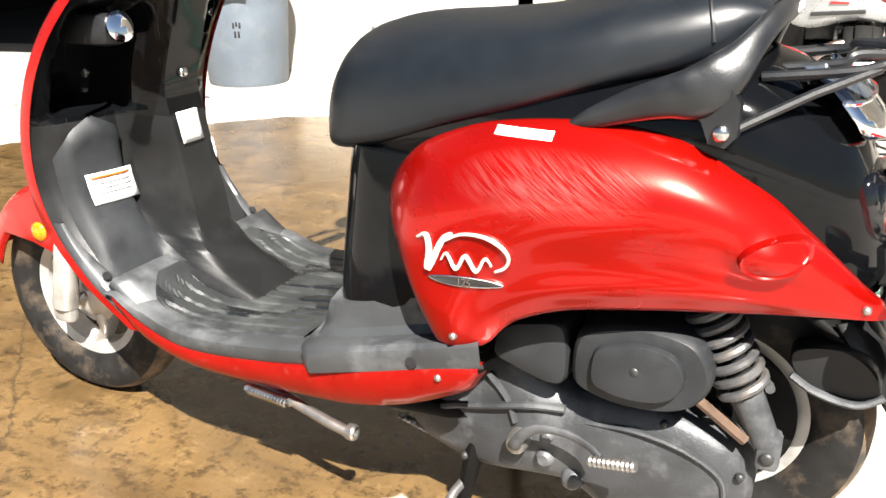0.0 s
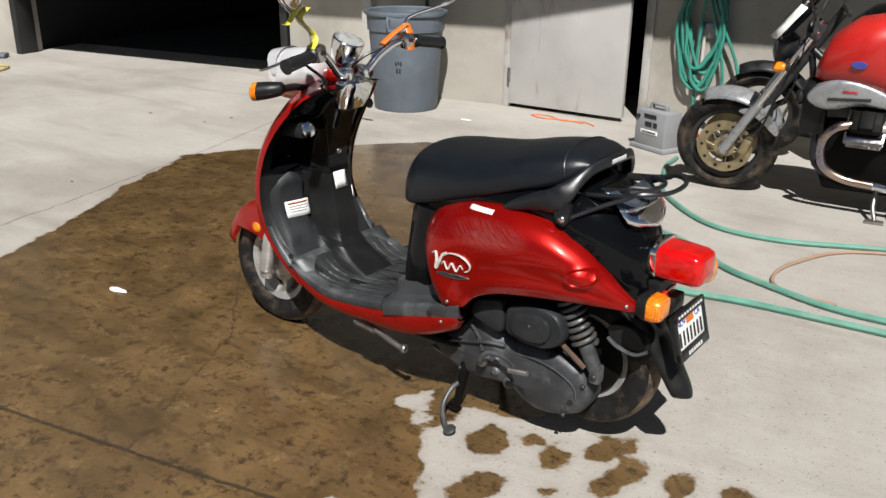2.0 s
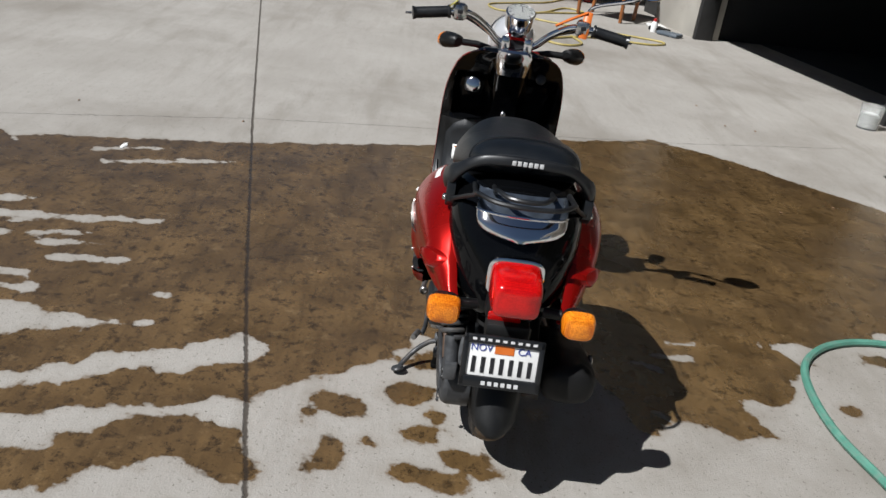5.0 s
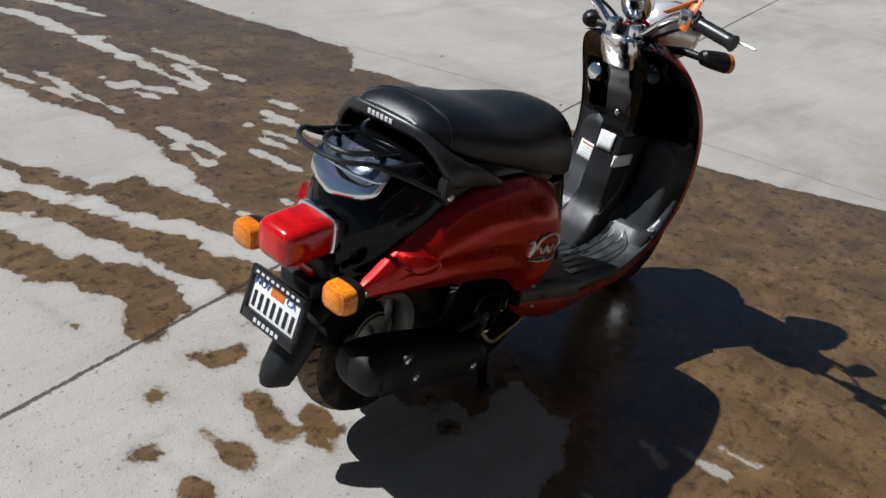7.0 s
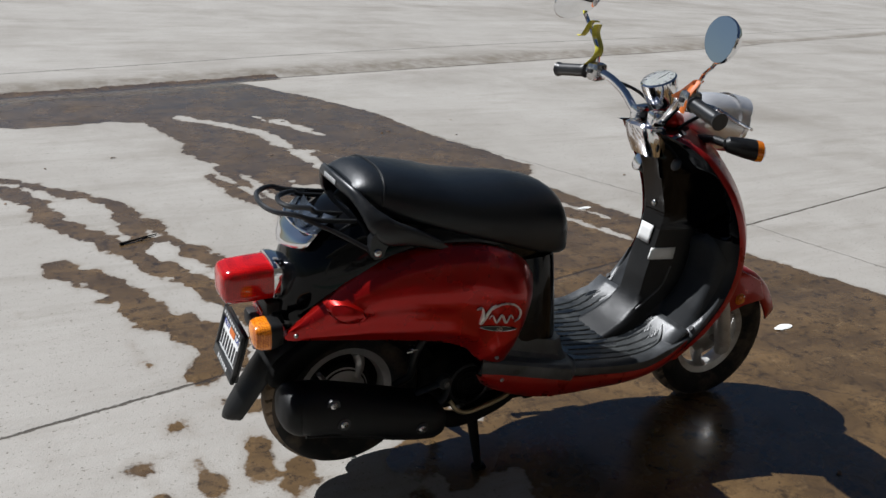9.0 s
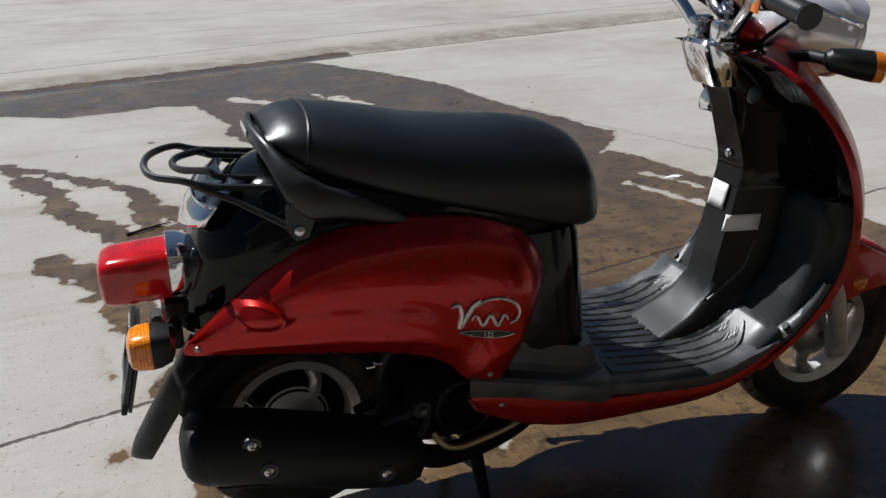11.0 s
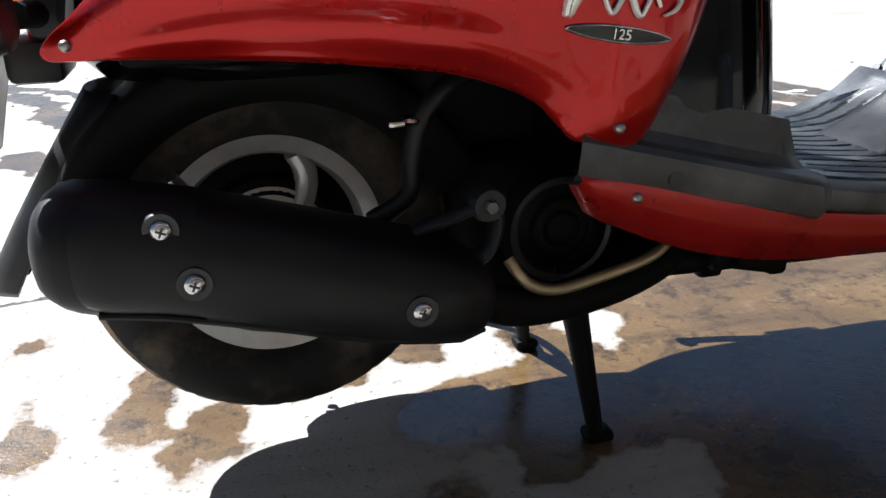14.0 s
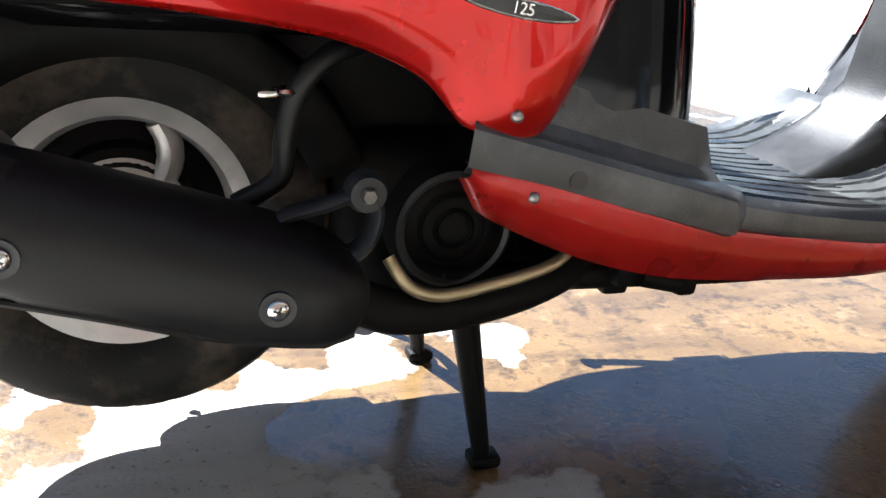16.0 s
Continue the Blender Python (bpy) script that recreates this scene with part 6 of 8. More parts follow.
AIRBOX = [(0.235, 0.335), (0.232, 0.395), (0.20, 0.415), (0.15, 0.425), (0.10, 0.420), (0.075, 0.405), (0.062, 0.37), (0.075, 0.335), (0.11, 0.315), (0.16, 0.310), (0.205, 0.316)]
air = part("air_box", slab([(p.x, p.z) for p in spline([(x, 0, z) for x, z in AIRBOX], 4, True)], 0.08, 0.165, 0.014, 0.004), KNEE_PLASTIC, scooter, "black plastic air cleaner box", 35)
part("air_box_lid", slab([(p.x, p.z) for p in spline([(0.152 + (x - 0.152) * 0.66, 0, 0.368 + (z - 0.368) * 0.66) for x, z in AIRBOX], 4, True)], 0.16, 0.178, 0.008, 0.004), KNEE_PLASTIC, air, "", 35)
screw("bolt", (0.152, 0.180, 0.372), (0, 1, 0), 0.007, DARK_STEEL, air)
FRONTBOX = [(0.348, 0.345), (0.335, 0.385), (0.29, 0.400), (0.252, 0.402), (0.243, 0.36), (0.247, 0.322), (0.27, 0.315), (0.32, 0.330)]
part("intake_duct", slab([(p.x, p.z) for p in spline([(x, 0, z) for x, z in FRONTBOX], 4, True)], 0.08, 0.155, 0.012, 0.006), KNEE_PLASTIC, scooter, "", 35)
kick = part("kick_starter", tube(spline([(0.312, 0.13, 0.206), (0.312, 0.156, 0.207), (0.304, 0.164, 0.226), (0.278, 0.170, 0.252), (0.240, 0.172, 0.258), (0.206, 0.174, 0.250), (0.186, 0.18, 0.240)], 5), lambda t: 0.0098 - 0.002 * t, 10, flat=0.6), ALLOY, scooter, "dull steel kick starter lever")
part("pedal", tube([(0.198 - 0.062 * t, 0.19 + 0.012 * t, 0.238 + 0.016 * t) for t in np.linspace(0, 1, 21)], lambda t: 0.0062 + (0.0016 if int(t * 20) % 2 else 0), 12), STEEL, kick)
part("boss", lathe([(0.0, 0.03), (0.013, 0.028), (0.016, 0.02), (0.016, 0.0)], (0.312, 0.128, 0.207), "y", 20), STEEL, kick)
for x, z, r in ((0.275, 0.185, 0.016), (0.235, 0.160, 0.017), (0.272, 0.222, 0.011)):
    part("boss", lathe([(0.0, 0.016), (r * 0.5, 0.016), (r * 0.8, 0.012), (r, 0.0)], (x, 0.126, z), "y", 20), ALLOY, cover)
part("ridge", tube(spline([(0.455, 0.116, 0.212), (0.41, 0.126, 0.232), (0.36, 0.131, 0.246), (0.30, 0.132, 0.262), (0.25, 0.130, 0.268)], 5), 0.008, 8, flat=0.7), ALLOY, cover)
part("ridge", tube(spline([(0.365, 0.122, 0.292), (0.335, 0.127, 0.262), (0.32, 0.132, 0.23)], 5), 0.007, 8, flat=0.7), ALLOY, cover)
part("ridge", tube(spline([(0.22, 0.124, 0.252), (0.15, 0.129, 0.258), (0.09, 0.127, 0.245), (0.045, 0.121, 0.215), (0.035, 0.119, 0.180)], 6), 0.006, 8, flat=0.7), ALLOY, cover)
# shock absorber with its coil
s0, s1 = Vector((0.085, 0.108, 0.455)), Vector((-0.008, 0.104, 0.262))
shock = part("shock_absorber", tube([s0, s0.lerp(s1, 0.72)], 0.017, 14), BLACK_SATIN, scooter, "rear shock absorber with a dark coil spring")
ax = (s1 - s0).normalized()
e1 = ax.cross(Vector((0, 1, 0))).normalized()
e2 = ax.cross(e1)
part("spring", tube([s0 + ax * 0.135 * t + (e1 * math.cos(t * 2 * math.pi * 7.5) + e2 * math.sin(t * 2 * math.pi * 7.5)) * 0.029 for t in np.linspace(0, 1, 150)], 0.0062, 8), SPRING_GREY, shock)
part("lower_sleeve", tube([s0.lerp(s1, 0.62), s0.lerp(s1, 0.66), s0.lerp(s1, 0.95)], lambda t: 0.021 if t < 0.9 else 0.018, 14), ALLOY, shock)
part("lower_eye", box(s1, (0.03, 0.034, 0.05), 0.008), ALLOY, shock)
screw("bolt", s1 + Vector((0, 0.018, -0.005)), (0, 1, 0), 0.009, DARK_STEEL, shock)
part("brake_rod", tube([(0.10, 0.125, 0.335), (0.02, 0.118, 0.275)], 0.0075, 8), RUST, scooter, "rusty brake rod")

# engine block, fan side and dark inner parts, with the bay's shade in their colour
block = part("engine_block", box((0.36, -0.02, 0.26), (0.20, 0.15, 0.18), 0.045, seg=4), ENGINE_DARK_SHADE, scooter, "dark oily engine block, blackened further for the shade round it")
part("cylinder", box((0.47, 0.0, 0.245), (0.12, 0.12, 0.11), 0.02), ENGINE_DARK_SHADE, block)
part("gearcase", box((0.27, 0.025, 0.28), (0.15, 0.10, 0.12), 0.04, seg=4), ENGINE_DARK_SHADE, block)
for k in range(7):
    part("fin", box((0.425 + k * 0.016, 0.0, 0.245), (0.005, 0.14, 0.13), 0.002), ENGINE_DARK_SHADE, block)
part("fan_shroud", lathe([(0.0, -0.118), (0.02, -0.12), (0.045, -0.118), (0.058, -0.108), (0.066, -0.09)], (0.365, 0.0, 0.268), "y", 36), ENGINE_DARK_SHADE, block)
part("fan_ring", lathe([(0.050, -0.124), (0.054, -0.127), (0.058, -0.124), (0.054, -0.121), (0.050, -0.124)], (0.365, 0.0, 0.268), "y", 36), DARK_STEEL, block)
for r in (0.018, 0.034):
    part("fan_grille", lathe([(r - 0.003, -0.121), (r, -0.124), (r + 0.003, -0.121), (r, -0.119), (r - 0.003, -0.121)], (0.365, 0.0, 0.268), "y", 30), ENGINE_DARK_SHADE, block)
hose_a = part("vent_hose", tube(spline([(0.30, -0.10, 0.445), (0.245, -0.125, 0.43), (0.215, -0.13, 0.40), (0.205, -0.125, 0.36), (0.20, -0.12, 0.32), (0.165, -0.11, 0.295)], 6), 0.010, 10), BLACK_PLASTIC, scooter)
part("hose_clamp", join(lathe([(0.0115, -0.003), (0.013, 0.0), (0.0115, 0.003)], (0.2055, -0.128, 0.398), "z", 18), box((0.188, -0.142, 0.398), (0.016, 0.006, 0.006), 0.002)), CHROME_WORN, hose_a)
hanger = part("exhaust_hanger", tube(spline([(0.196, -0.168, 0.300), (0.232, -0.174, 0.313), (0.262, -0.178, 0.324), (0.274, -0.178, 0.310), (0.268, -0.176, 0.282), (0.250, -0.174, 0.268), (0.220, -0.170, 0.284)], 5, True), 0.0135, 8, flat=0.5), KNEE_PLASTIC, scooter, "dark triangular exhaust bracket")
part("boss", lathe([(0.0, -0.014), (0.015, -0.013), (0.018, -0.004), (0.018, 0.006)], (0.264, -0.178, 0.325), "y", 20), KNEE_PLASTIC, hanger)
part("bolt", lathe([(0.0, -0.006), (0.006, -0.006), (0.0075, -0.004), (0.0075, 0.0)], (0.264, -0.192, 0.325), "y", 6), SPRING_GREY, hanger)
part("brake_arm", tube([(0.02, -0.075, 0.30), (0.0, -0.09, 0.325), (-0.02, -0.10, 0.355)], 0.006, 8), STEEL, scooter)

# exhaust on the right side
MUF_TOP = [(-0.134, 0.338), (-0.128, 0.356), (-0.116, 0.369), (-0.098, 0.374), (-0.018, 0.362), (0.073, 0.338), (0.151, 0.315), (0.222, 0.291), (0.252, 0.274), (0.268, 0.250), (0.272, 0.235)]
MUF_LOW = [(-0.134, 0.300), (-0.127, 0.286), (-0.099, 0.266), (-0.031, 0.253), (0.062, 0.230), (0.136, 0.210), (0.216, 0.199), (0.248, 0.203), (0.266, 0.216), (0.272, 0.226)]


def muffler_section(x, grow=0.0):
    hi, lo = smooth_interp(MUF_TOP, x), smooth_interp(MUF_LOW, x)
    h = (hi - lo) / 2
    return -0.166 - 0.03 * max(0, min(x + 0.05, 0.22)), (hi + lo) / 2, min(0.062, h * 1.35) + grow, h


def muffler_face(x, z):
    yc, zc, w, h = muffler_section(x, 0.006)
    s = min(0.98, abs(z - zc) / h) ** (1 / 0.85)
    return yc - w * math.sqrt(1 - s * s) ** 0.7


rows = []
for x in np.concatenate([[-0.134, -0.132, -0.128], np.linspace(-0.122, 0.25, 34), [0.26, 0.268, 0.272]]):
    yc, zc, w, h = muffler_section(x)
    rows.append([(x, yc + w * math.copysign(abs(math.cos(a)) ** 0.7, math.cos(a)), zc + h * math.copysign(abs(math.sin(a)) ** 0.85, math.sin(a))) for a in [2 * math.pi * k / 32 for k in range(32)]])
muf = part("muffler", rings(rows), MUFFLER, scooter, "matt black muffler with a heat guard", 50)
rows = []
for x in np.linspace(-0.098, 0.262, 30):
    yc, zc, w, h = muffler_section(x)
    end = min(1, (x + 0.102) / 0.015, (0.266 - x) / 0.012) * 0.006
    rows.append([(x + 0.02 * abs(math.sin(a)) ** 3 * (x < 0), yc - (w + end) * abs(math.cos(a)) ** 0.7, zc + 0.98 * h * math.copysign(abs(math.sin(a)) ** 0.85, math.sin(a))) for a in np.linspace(-1.25, 1.35, 16)])
part("heat_guard", rings(rows, close=False), MUFFLER, muf, "", 60)
seam_pts = []
for x in np.linspace(-0.085, 0.25, 14):
    yc, zc, w, h = muffler_section(x, 0.006)
    seam_pts.append((x, yc - w * 0.72, zc - h * 0.80))
part("guard_seam", tube(seam_pts, 0.0035, 8), MUFFLER, muf)
for x, z in ((-0.026, 0.345), (-0.005, 0.300), (0.184, 0.251)):
    y = muffler_face(x, z)
    part("washer", aim(lathe([(0.008, 0.001), (0.0145, 0.0015), (0.0155, -0.004)], (0, 0, 0), "x", 22), (x, y - 0.0005, z), (0, -1, 0)), PRINT, muf)
    screw("screw", (x, y - 0.003, z), (0, -1, 0), 0.009, CHROME_WORN, muf)
    for turn in (0.4, 0.4 + math.pi / 2):
        part("slot", box((x, y - 0.0066, z), (0.009, 0.001, 0.002), 0.0, Matrix.Rotation(turn, 3, "Y")), PRINT, muf)
part("exhaust_pipe", tube(spline([(0.255, -0.176, 0.226), (0.31, -0.167, 0.206), (0.40, -0.147, 0.205), (0.48, -0.122, 0.218), (0.55, -0.07, 0.232), (0.585, 0.0, 0.24), (0.56, 0.0, 0.262)], 6), 0.021, 14), ENGINE_DARK_SHADE, scooter, "dark exhaust pipe")
part("pipe_guard", tube(spline([(0.288, -0.172, 0.262), (0.296, -0.180, 0.249), (0.308, -0.182, 0.236), (0.330, -0.182, 0.228), (0.360, -0.180, 0.229), (0.432, -0.174, 0.243), (0.462, -0.166, 0.255), (0.472, -0.158, 0.272)], 6), 0.0062, 10), GOLD, scooter, "heat-tinted steel rod over the exhaust")

# centre stand, frame tube, small brackets
stand = part("centre_stand", tube([(0.388, -0.115, 0.168), (0.388, 0.115, 0.168)], 0.016, 10), ENGINE_DARK_SHADE, scooter, "black steel centre stand")
for side in (1, -1):
    part("leg", tube(spline([(0.388, side * 0.108, 0.17), (0.402, side * 0.114, 0.09), (0.415, side * 0.122, 0.012)], 5), lambda t: 0.021 - 0.008 * t, 10, flat=0.7), ENGINE_DARK_SHADE, stand)
    part("foot", box((0.417, side * 0.123, 0.008), (0.034, 0.028, 0.014), 0.005), ENGINE_DARK_SHADE, stand)
part("tang", tube(spline([(0.402, 0.114, 0.10), (0.412, 0.15, 0.085), (0.41, 0.19, 0.05), (0.38, 0.222, 0.022), (0.358, 0.232, 0.014)], 5), lambda t: 0.0075, 10), SPRING_GREY, stand, "worn steel foot lever")
part("tang_pad", aim(lathe([(0.0, 0.006), (0.016, 0.005), (0.019, 0.0), (0.016, -0.005), (0.0, -0.006)], (0, 0, 0), "x", 18), (0.353, 0.235, 0.018), (0.2, 0.3, 1)), SPRING_GREY, stand)
part("stand_spring", tube([(0.42 + 0.1 * t + 0.006 * math.cos(t * 90), 0.10 + 0.006 * math.sin(t * 90), 0.14 + 0.03 * t) for t in np.linspace(0, 1, 90)], 0.0022, 6), STEEL, stand)
part("frame_tube", join(tube(spline([(0.36, 0.11, 0.215), (0.55, 0.12, 0.212), (0.80, 0.12, 0.215), (0.97, 0.08, 0.26), (1.03, 0.02, 0.40)], 6), 0.015, 10), tube(spline([(0.36, -0.11, 0.215), (0.55, -0.12, 0.212), (0.80, -0.12, 0.215), (0.97, -0.08, 0.26), (1.03, -0.02, 0.40)], 6), 0.015, 10)), ENGINE_DARK_SHADE, scooter)
side_peg = part("side_stand", tube(spline([(0.73, 0.165, 0.208), (0.66, 0.175, 0.196), (0.60, 0.185, 0.186), (0.555, 0.19, 0.180)], 5), 0.0085, 10), STEEL, scooter, "folded steel side stand with a spring")
part("spring", tube([(0.745 - 0.075 * t + 0.0, 0.185 + 0.007 * math.cos(t * 80), 0.208 - 0.008 * t + 0.007 * math.sin(t * 80)) for t in np.linspace(0, 1, 90)], 0.0024, 6), CHROME_WORN, side_peg)
part("end_knob", lathe([(0.0, 0.012), (0.012, 0.010), (0.013, 0.0), (0.010, -0.004)], (0.553, 0.186, 0.180), "x", 16), STEEL, side_peg)
part("bracket", join(box((0.575, -0.13, 0.222), (0.085, 0.04, 0.032), 0.008), box((0.625, -0.125, 0.210), (0.026, 0.03, 0.045), 0.008), box((0.545, -0.12, 0.216), (0.03, 0.02, 0.05), 0.006), tube([(0.555, -0.152, 0.222), (0.600, -0.152, 0.212)], 0.011, 10)), ENGINE_DARK_SHADE, scooter)
part("under_floor", box((0.72, 0, 0.262), (0.40, 0.32, 0.04), 0.01), BLACK_PLASTIC, scooter)

# ---- a twig left on the dry concrete ----
twig = thing("twig", (-0.13, 1.80, 0), "thin dark dry twig lying on the concrete", "twig")
part("stem", tube(spline([(-0.215, 1.765, 0.005), (-0.16, 1.785, 0.007), (-0.11, 1.815, 0.006), (-0.055, 1.84, 0.005)], 5), lambda t: 0.0055 - 0.003 * t, 7), ENGINE_DARK_SHADE, twig)
part("side_shoot", tube([(-0.14, 1.797, 0.006), (-0.11, 1.795, 0.010), (-0.085, 1.80, 0.005)], lambda t: 0.003 - 0.001 * t, 6), ENGINE_DARK_SHADE, twig)

# ---- a motorcycle parked by the workshop ----
MM = Matrix.Translation((0.57, -2.62, 0)) @ Matrix.Rotation(radians(7), 4, "Z") @ Matrix.Rotation(radians(-10), 4, "X") @ Matrix.Scale(0.93, 4)
moto = thing("motorcycle", MM @ Vector((-0.7, 0, 0)), "red and silver motorcycle leaning on its side stand", "motorcycle")


def mpart(name, bm, material, parent, label="", angle=40):
    bmesh.ops.transform(bm, matrix=MM, verts=bm.verts)
    return part(name, bm, material, parent, label, angle)


def moto_wheel(x, R, width, parent):
    c = (x, 0, R)
    w = width / 2
    rim_r = R - 0.085
    tyre = mpart("tyre", lathe([(rim_r, -w * 0.6), (rim_r + 0.02, -w * 0.9), (R - 0.045, -w), (R - 0.018, -w * 0.75), (R - 0.004, -w * 0.35), (R, 0), (R - 0.004, w * 0.35), (R - 0.018, w * 0.75), (R - 0.045, w), (rim_r + 0.02, w * 0.9), (rim_r, w * 0.6)], c, "y", 64), TYRE, parent)
    rim = mpart("rim", lathe([(rim_r - 0.02, -w * 0.5), (rim_r + 0.006, -w * 0.62), (rim_r - 0.014, -w * 0.3), (rim_r - 0.014, w * 0.3), (rim_r + 0.006, w * 0.62), (rim_r - 0.02, w * 0.5), (rim_r - 0.03, 0), (rim_r - 0.02, -w * 0.5)], c, "y", 64), DARK_STEEL, parent)
    mpart("hub", lathe([(0, -0.06), (0.03, -0.06), (0.04, -0.04), (0.04, 0.04), (0.03, 0.06), (0, 0.06)], c, "y", 28), SILVER_PAINT, rim)
    for k in range(3):
        for o in (-0.12, 0.12):
            a = 0.5 + 2 * math.pi * k / 3 + o
            mpart("spoke", tube([(x + 0.03 * math.cos(a), 0, R + 0.03 * math.sin(a)), (x + rim_r * math.cos(a - o * 0.6), 0, R + rim_r * math.sin(a - o * 0.6))], 0.012, 8), DARK_STEEL, rim)
    return tyre


fw = mpart("front_wheel", lathe([(0, -0.1), (0.012, -0.1), (0.012, 0.1), (0, 0.1)], (0, 0, 0.285), "y", 16), STEEL, moto)
moto_wheel(0.0, 0.285, 0.115, fw)
rw = mpart("rear_wheel", lathe([(0, -0.1), (0.012, -0.1), (0.012, 0.1), (0, 0.1)], (-1.42, 0, 0.295), "y", 16), STEEL, moto)
moto_wheel(-1.42, 0.295, 0.16, rw)
for side in (1, -1):
    y = side * 0.072
    disc = mpart("brake_disc", lathe([(0.098, -0.0025), (0.152, -0.0025), (0.152, 0.0025), (0.098, 0.0025), (0.098, -0.0025)], (0, y, 0.285), "y", 48), GOLD, fw, "gold and steel brake disc")
    mpart("disc_carrier", lathe([(0.035, -0.004), (0.06, -0.004), (0.06, 0.004), (0.035, 0.004), (0.035, -0.004)], (0, y, 0.285), "y", 32), GOLD, disc)
    for k in range(10):
        a = 2 * math.pi * k / 10
        mpart("carrier_arm", tube([(0.055 * math.cos(a), y, 0.285 + 0.055 * math.sin(a)), (0.100 * math.cos(a + 0.2), y, 0.285 + 0.100 * math.sin(a + 0.2))], 0.009, 6, flat=0.4), GOLD, disc)
        mpart("disc_hole", lathe([(0, 0.0035 * side), (0.010, 0.0035 * side), (0.010, 0)], (0.125 * math.cos(a), y, 0.285 + 0.125 * math.sin(a)), "y", 10), PRINT, disc)
    mpart("caliper", box((-0.115, side * 0.085, 0.31), (0.05, 0.05, 0.10), 0.012, Matrix.Rotation(radians(-20), 3, "Y")), GOLD, fw)
    mpart("fork_slider", tube([(0.005, side * 0.105, 0.27), (-0.16, side * 0.105, 0.56)], lambda t: 0.027, 14), SILVER_PAINT, moto)
    mpart("fork_tube", tube([(-0.15, side * 0.105, 0.545), (-0.40, side * 0.105, 0.98)], 0.021, 14), CHROME, moto)
fd = []
for a in np.linspace(radians(64), radians(152), 22):
    fd.append([((0.302 + 0.03 * (1 - t * t)) * math.cos(a), t * (0.068 + 0.03 * max(0, math.sin((a - 1.2) * 2))), 0.285 + (0.302 + 0.03 * (1 - t * t) - 0.02 * abs(t)) * math.sin(a)) for t in np.linspace(-1, 1, 11)])
ob = mpart("front_fender", rings(fd, close=False), SILVER_PAINT, moto, "silver front fender", 60)
ob.modifiers.new("thick", "SOLIDIFY").thickness = 0.005
for side in (1, -1):
    mpart("fender_stay", slab([(p.x, p.z) for p in spline([(-0.06, 0, 0.505), (-0.15, 0, 0.535), (-0.23, 0, 0.50), (-0.275, 0, 0.42), (-0.27, 0, 0.385), (-0.235, 0, 0.41), (-0.16, 0, 0.475)], 4, True)], side * 0.06, side * 0.092, 0.008), SILVER_PAINT, moto)
mpart("triple_clamp", join(box((-0.29, 0, 0.78), (0.07, 0.27, 0.035), 0.01, Matrix.Rotation(radians(-30), 3, "Y")), box((-0.385, 0, 0.95), (0.07, 0.26, 0.03), 0.01, Matrix.Rotation(radians(-30), 3, "Y"))), DARK_STEEL, moto)
mpart("handlebar", tube(spline([(-0.42, 0.40, 1.03), (-0.40, 0.22, 1.06), (-0.38, 0.08, 1.01), (-0.38, -0.08, 1.01), (-0.40, -0.22, 1.06), (-0.42, -0.40, 1.03)], 6), 0.012, 10), DARK_STEEL, moto)
hl = mpart("head_lamp", lathe([(0, -0.08), (0.05, -0.07), (0.085, -0.02), (0.09, 0.03), (0.085, 0.035)], (-0.24, 0, 0.86), "x", 32), BLACK_SATIN, moto)
mpart("lamp_glass", lathe([(0.085, 0.035), (0.05, 0.05), (0, 0.056)], (-0.24, 0, 0.86), "x", 32), CLEAR, hl)
screen = mpart("fly_screen", rings([[(-0.20 - 0.13 * t - 0.05 * k * k, k * (0.13 - 0.02 * t), 0.92 + 0.17 * t) for k in np.linspace(-1, 1, 9)] for t in np.linspace(0, 1, 5)], close=False), BLACK_GLOSS, moto)
screen.modifiers.new("thick", "SOLIDIFY").thickness = 0.004
sheet = mpart("paper_sheet", rings([[(-0.17 - 0.13 * t - 0.04 * k * k, 0.02 + k * 0.075, 0.915 + 0.17 * t) for k in np.linspace(-1, 1, 6)] for t in np.linspace(0, 1, 4)], close=False), PAPER, moto, "white paper sheet taped to the screen")
sheet.modifiers.new("thick", "SOLIDIFY").thickness = 0.001
for k in range(2):
    bar = mpart("print_bar", box((-0.236, 0.02 + 0.035 * k, 1.02), (0.002, 0.022, 0.05), 0.0, Matrix.Rotation(radians(-37), 3, "Y")), PRINT, sheet)
for side in (1, -1):
    sg = mpart("signal", tube([(-0.27, side * 0.09, 0.80), (-0.26, side * 0.17, 0.80)], 0.01, 8), BLACK_SATIN, moto)
    mpart("lens", lathe([(0, 0.035), (0.022, 0.028), (0.028, 0.0), (0.02, -0.03), (0, -0.034)], (-0.25, side * 0.18, 0.80), "x", 20), AMBER_LENS, sg)
    mir = mpart("mirror", tube(spline([(-0.40, side * 0.25, 1.06), (-0.38, side * 0.29, 1.15), (-0.36, side * 0.34, 1.20)], 5), 0.006, 8), BLACK_SATIN, moto)
    mpart("mirror_head", box((-0.355, side * 0.37, 1.22), (0.02, 0.13, 0.075), 0.01), BLACK_SATIN, mir)
mpart("oil_cooler", box((-0.44, 0, 0.57), (0.13, 0.25, 0.28), 0.03), BLACK_PLASTIC, moto)
mpart("front_cover", box((-0.57, 0, 0.34), (0.14, 0.20, 0.38), 0.04), ENGINE_DARK_SHADE, moto)
mpart("horn", lathe([(0.0, 0.02), (0.03, 0.018), (0.042, 0.0), (0.03, -0.02), (0.0, -0.025)], (-0.36, 0.08, 0.62), "x", 20), BLACK_SATIN, moto)
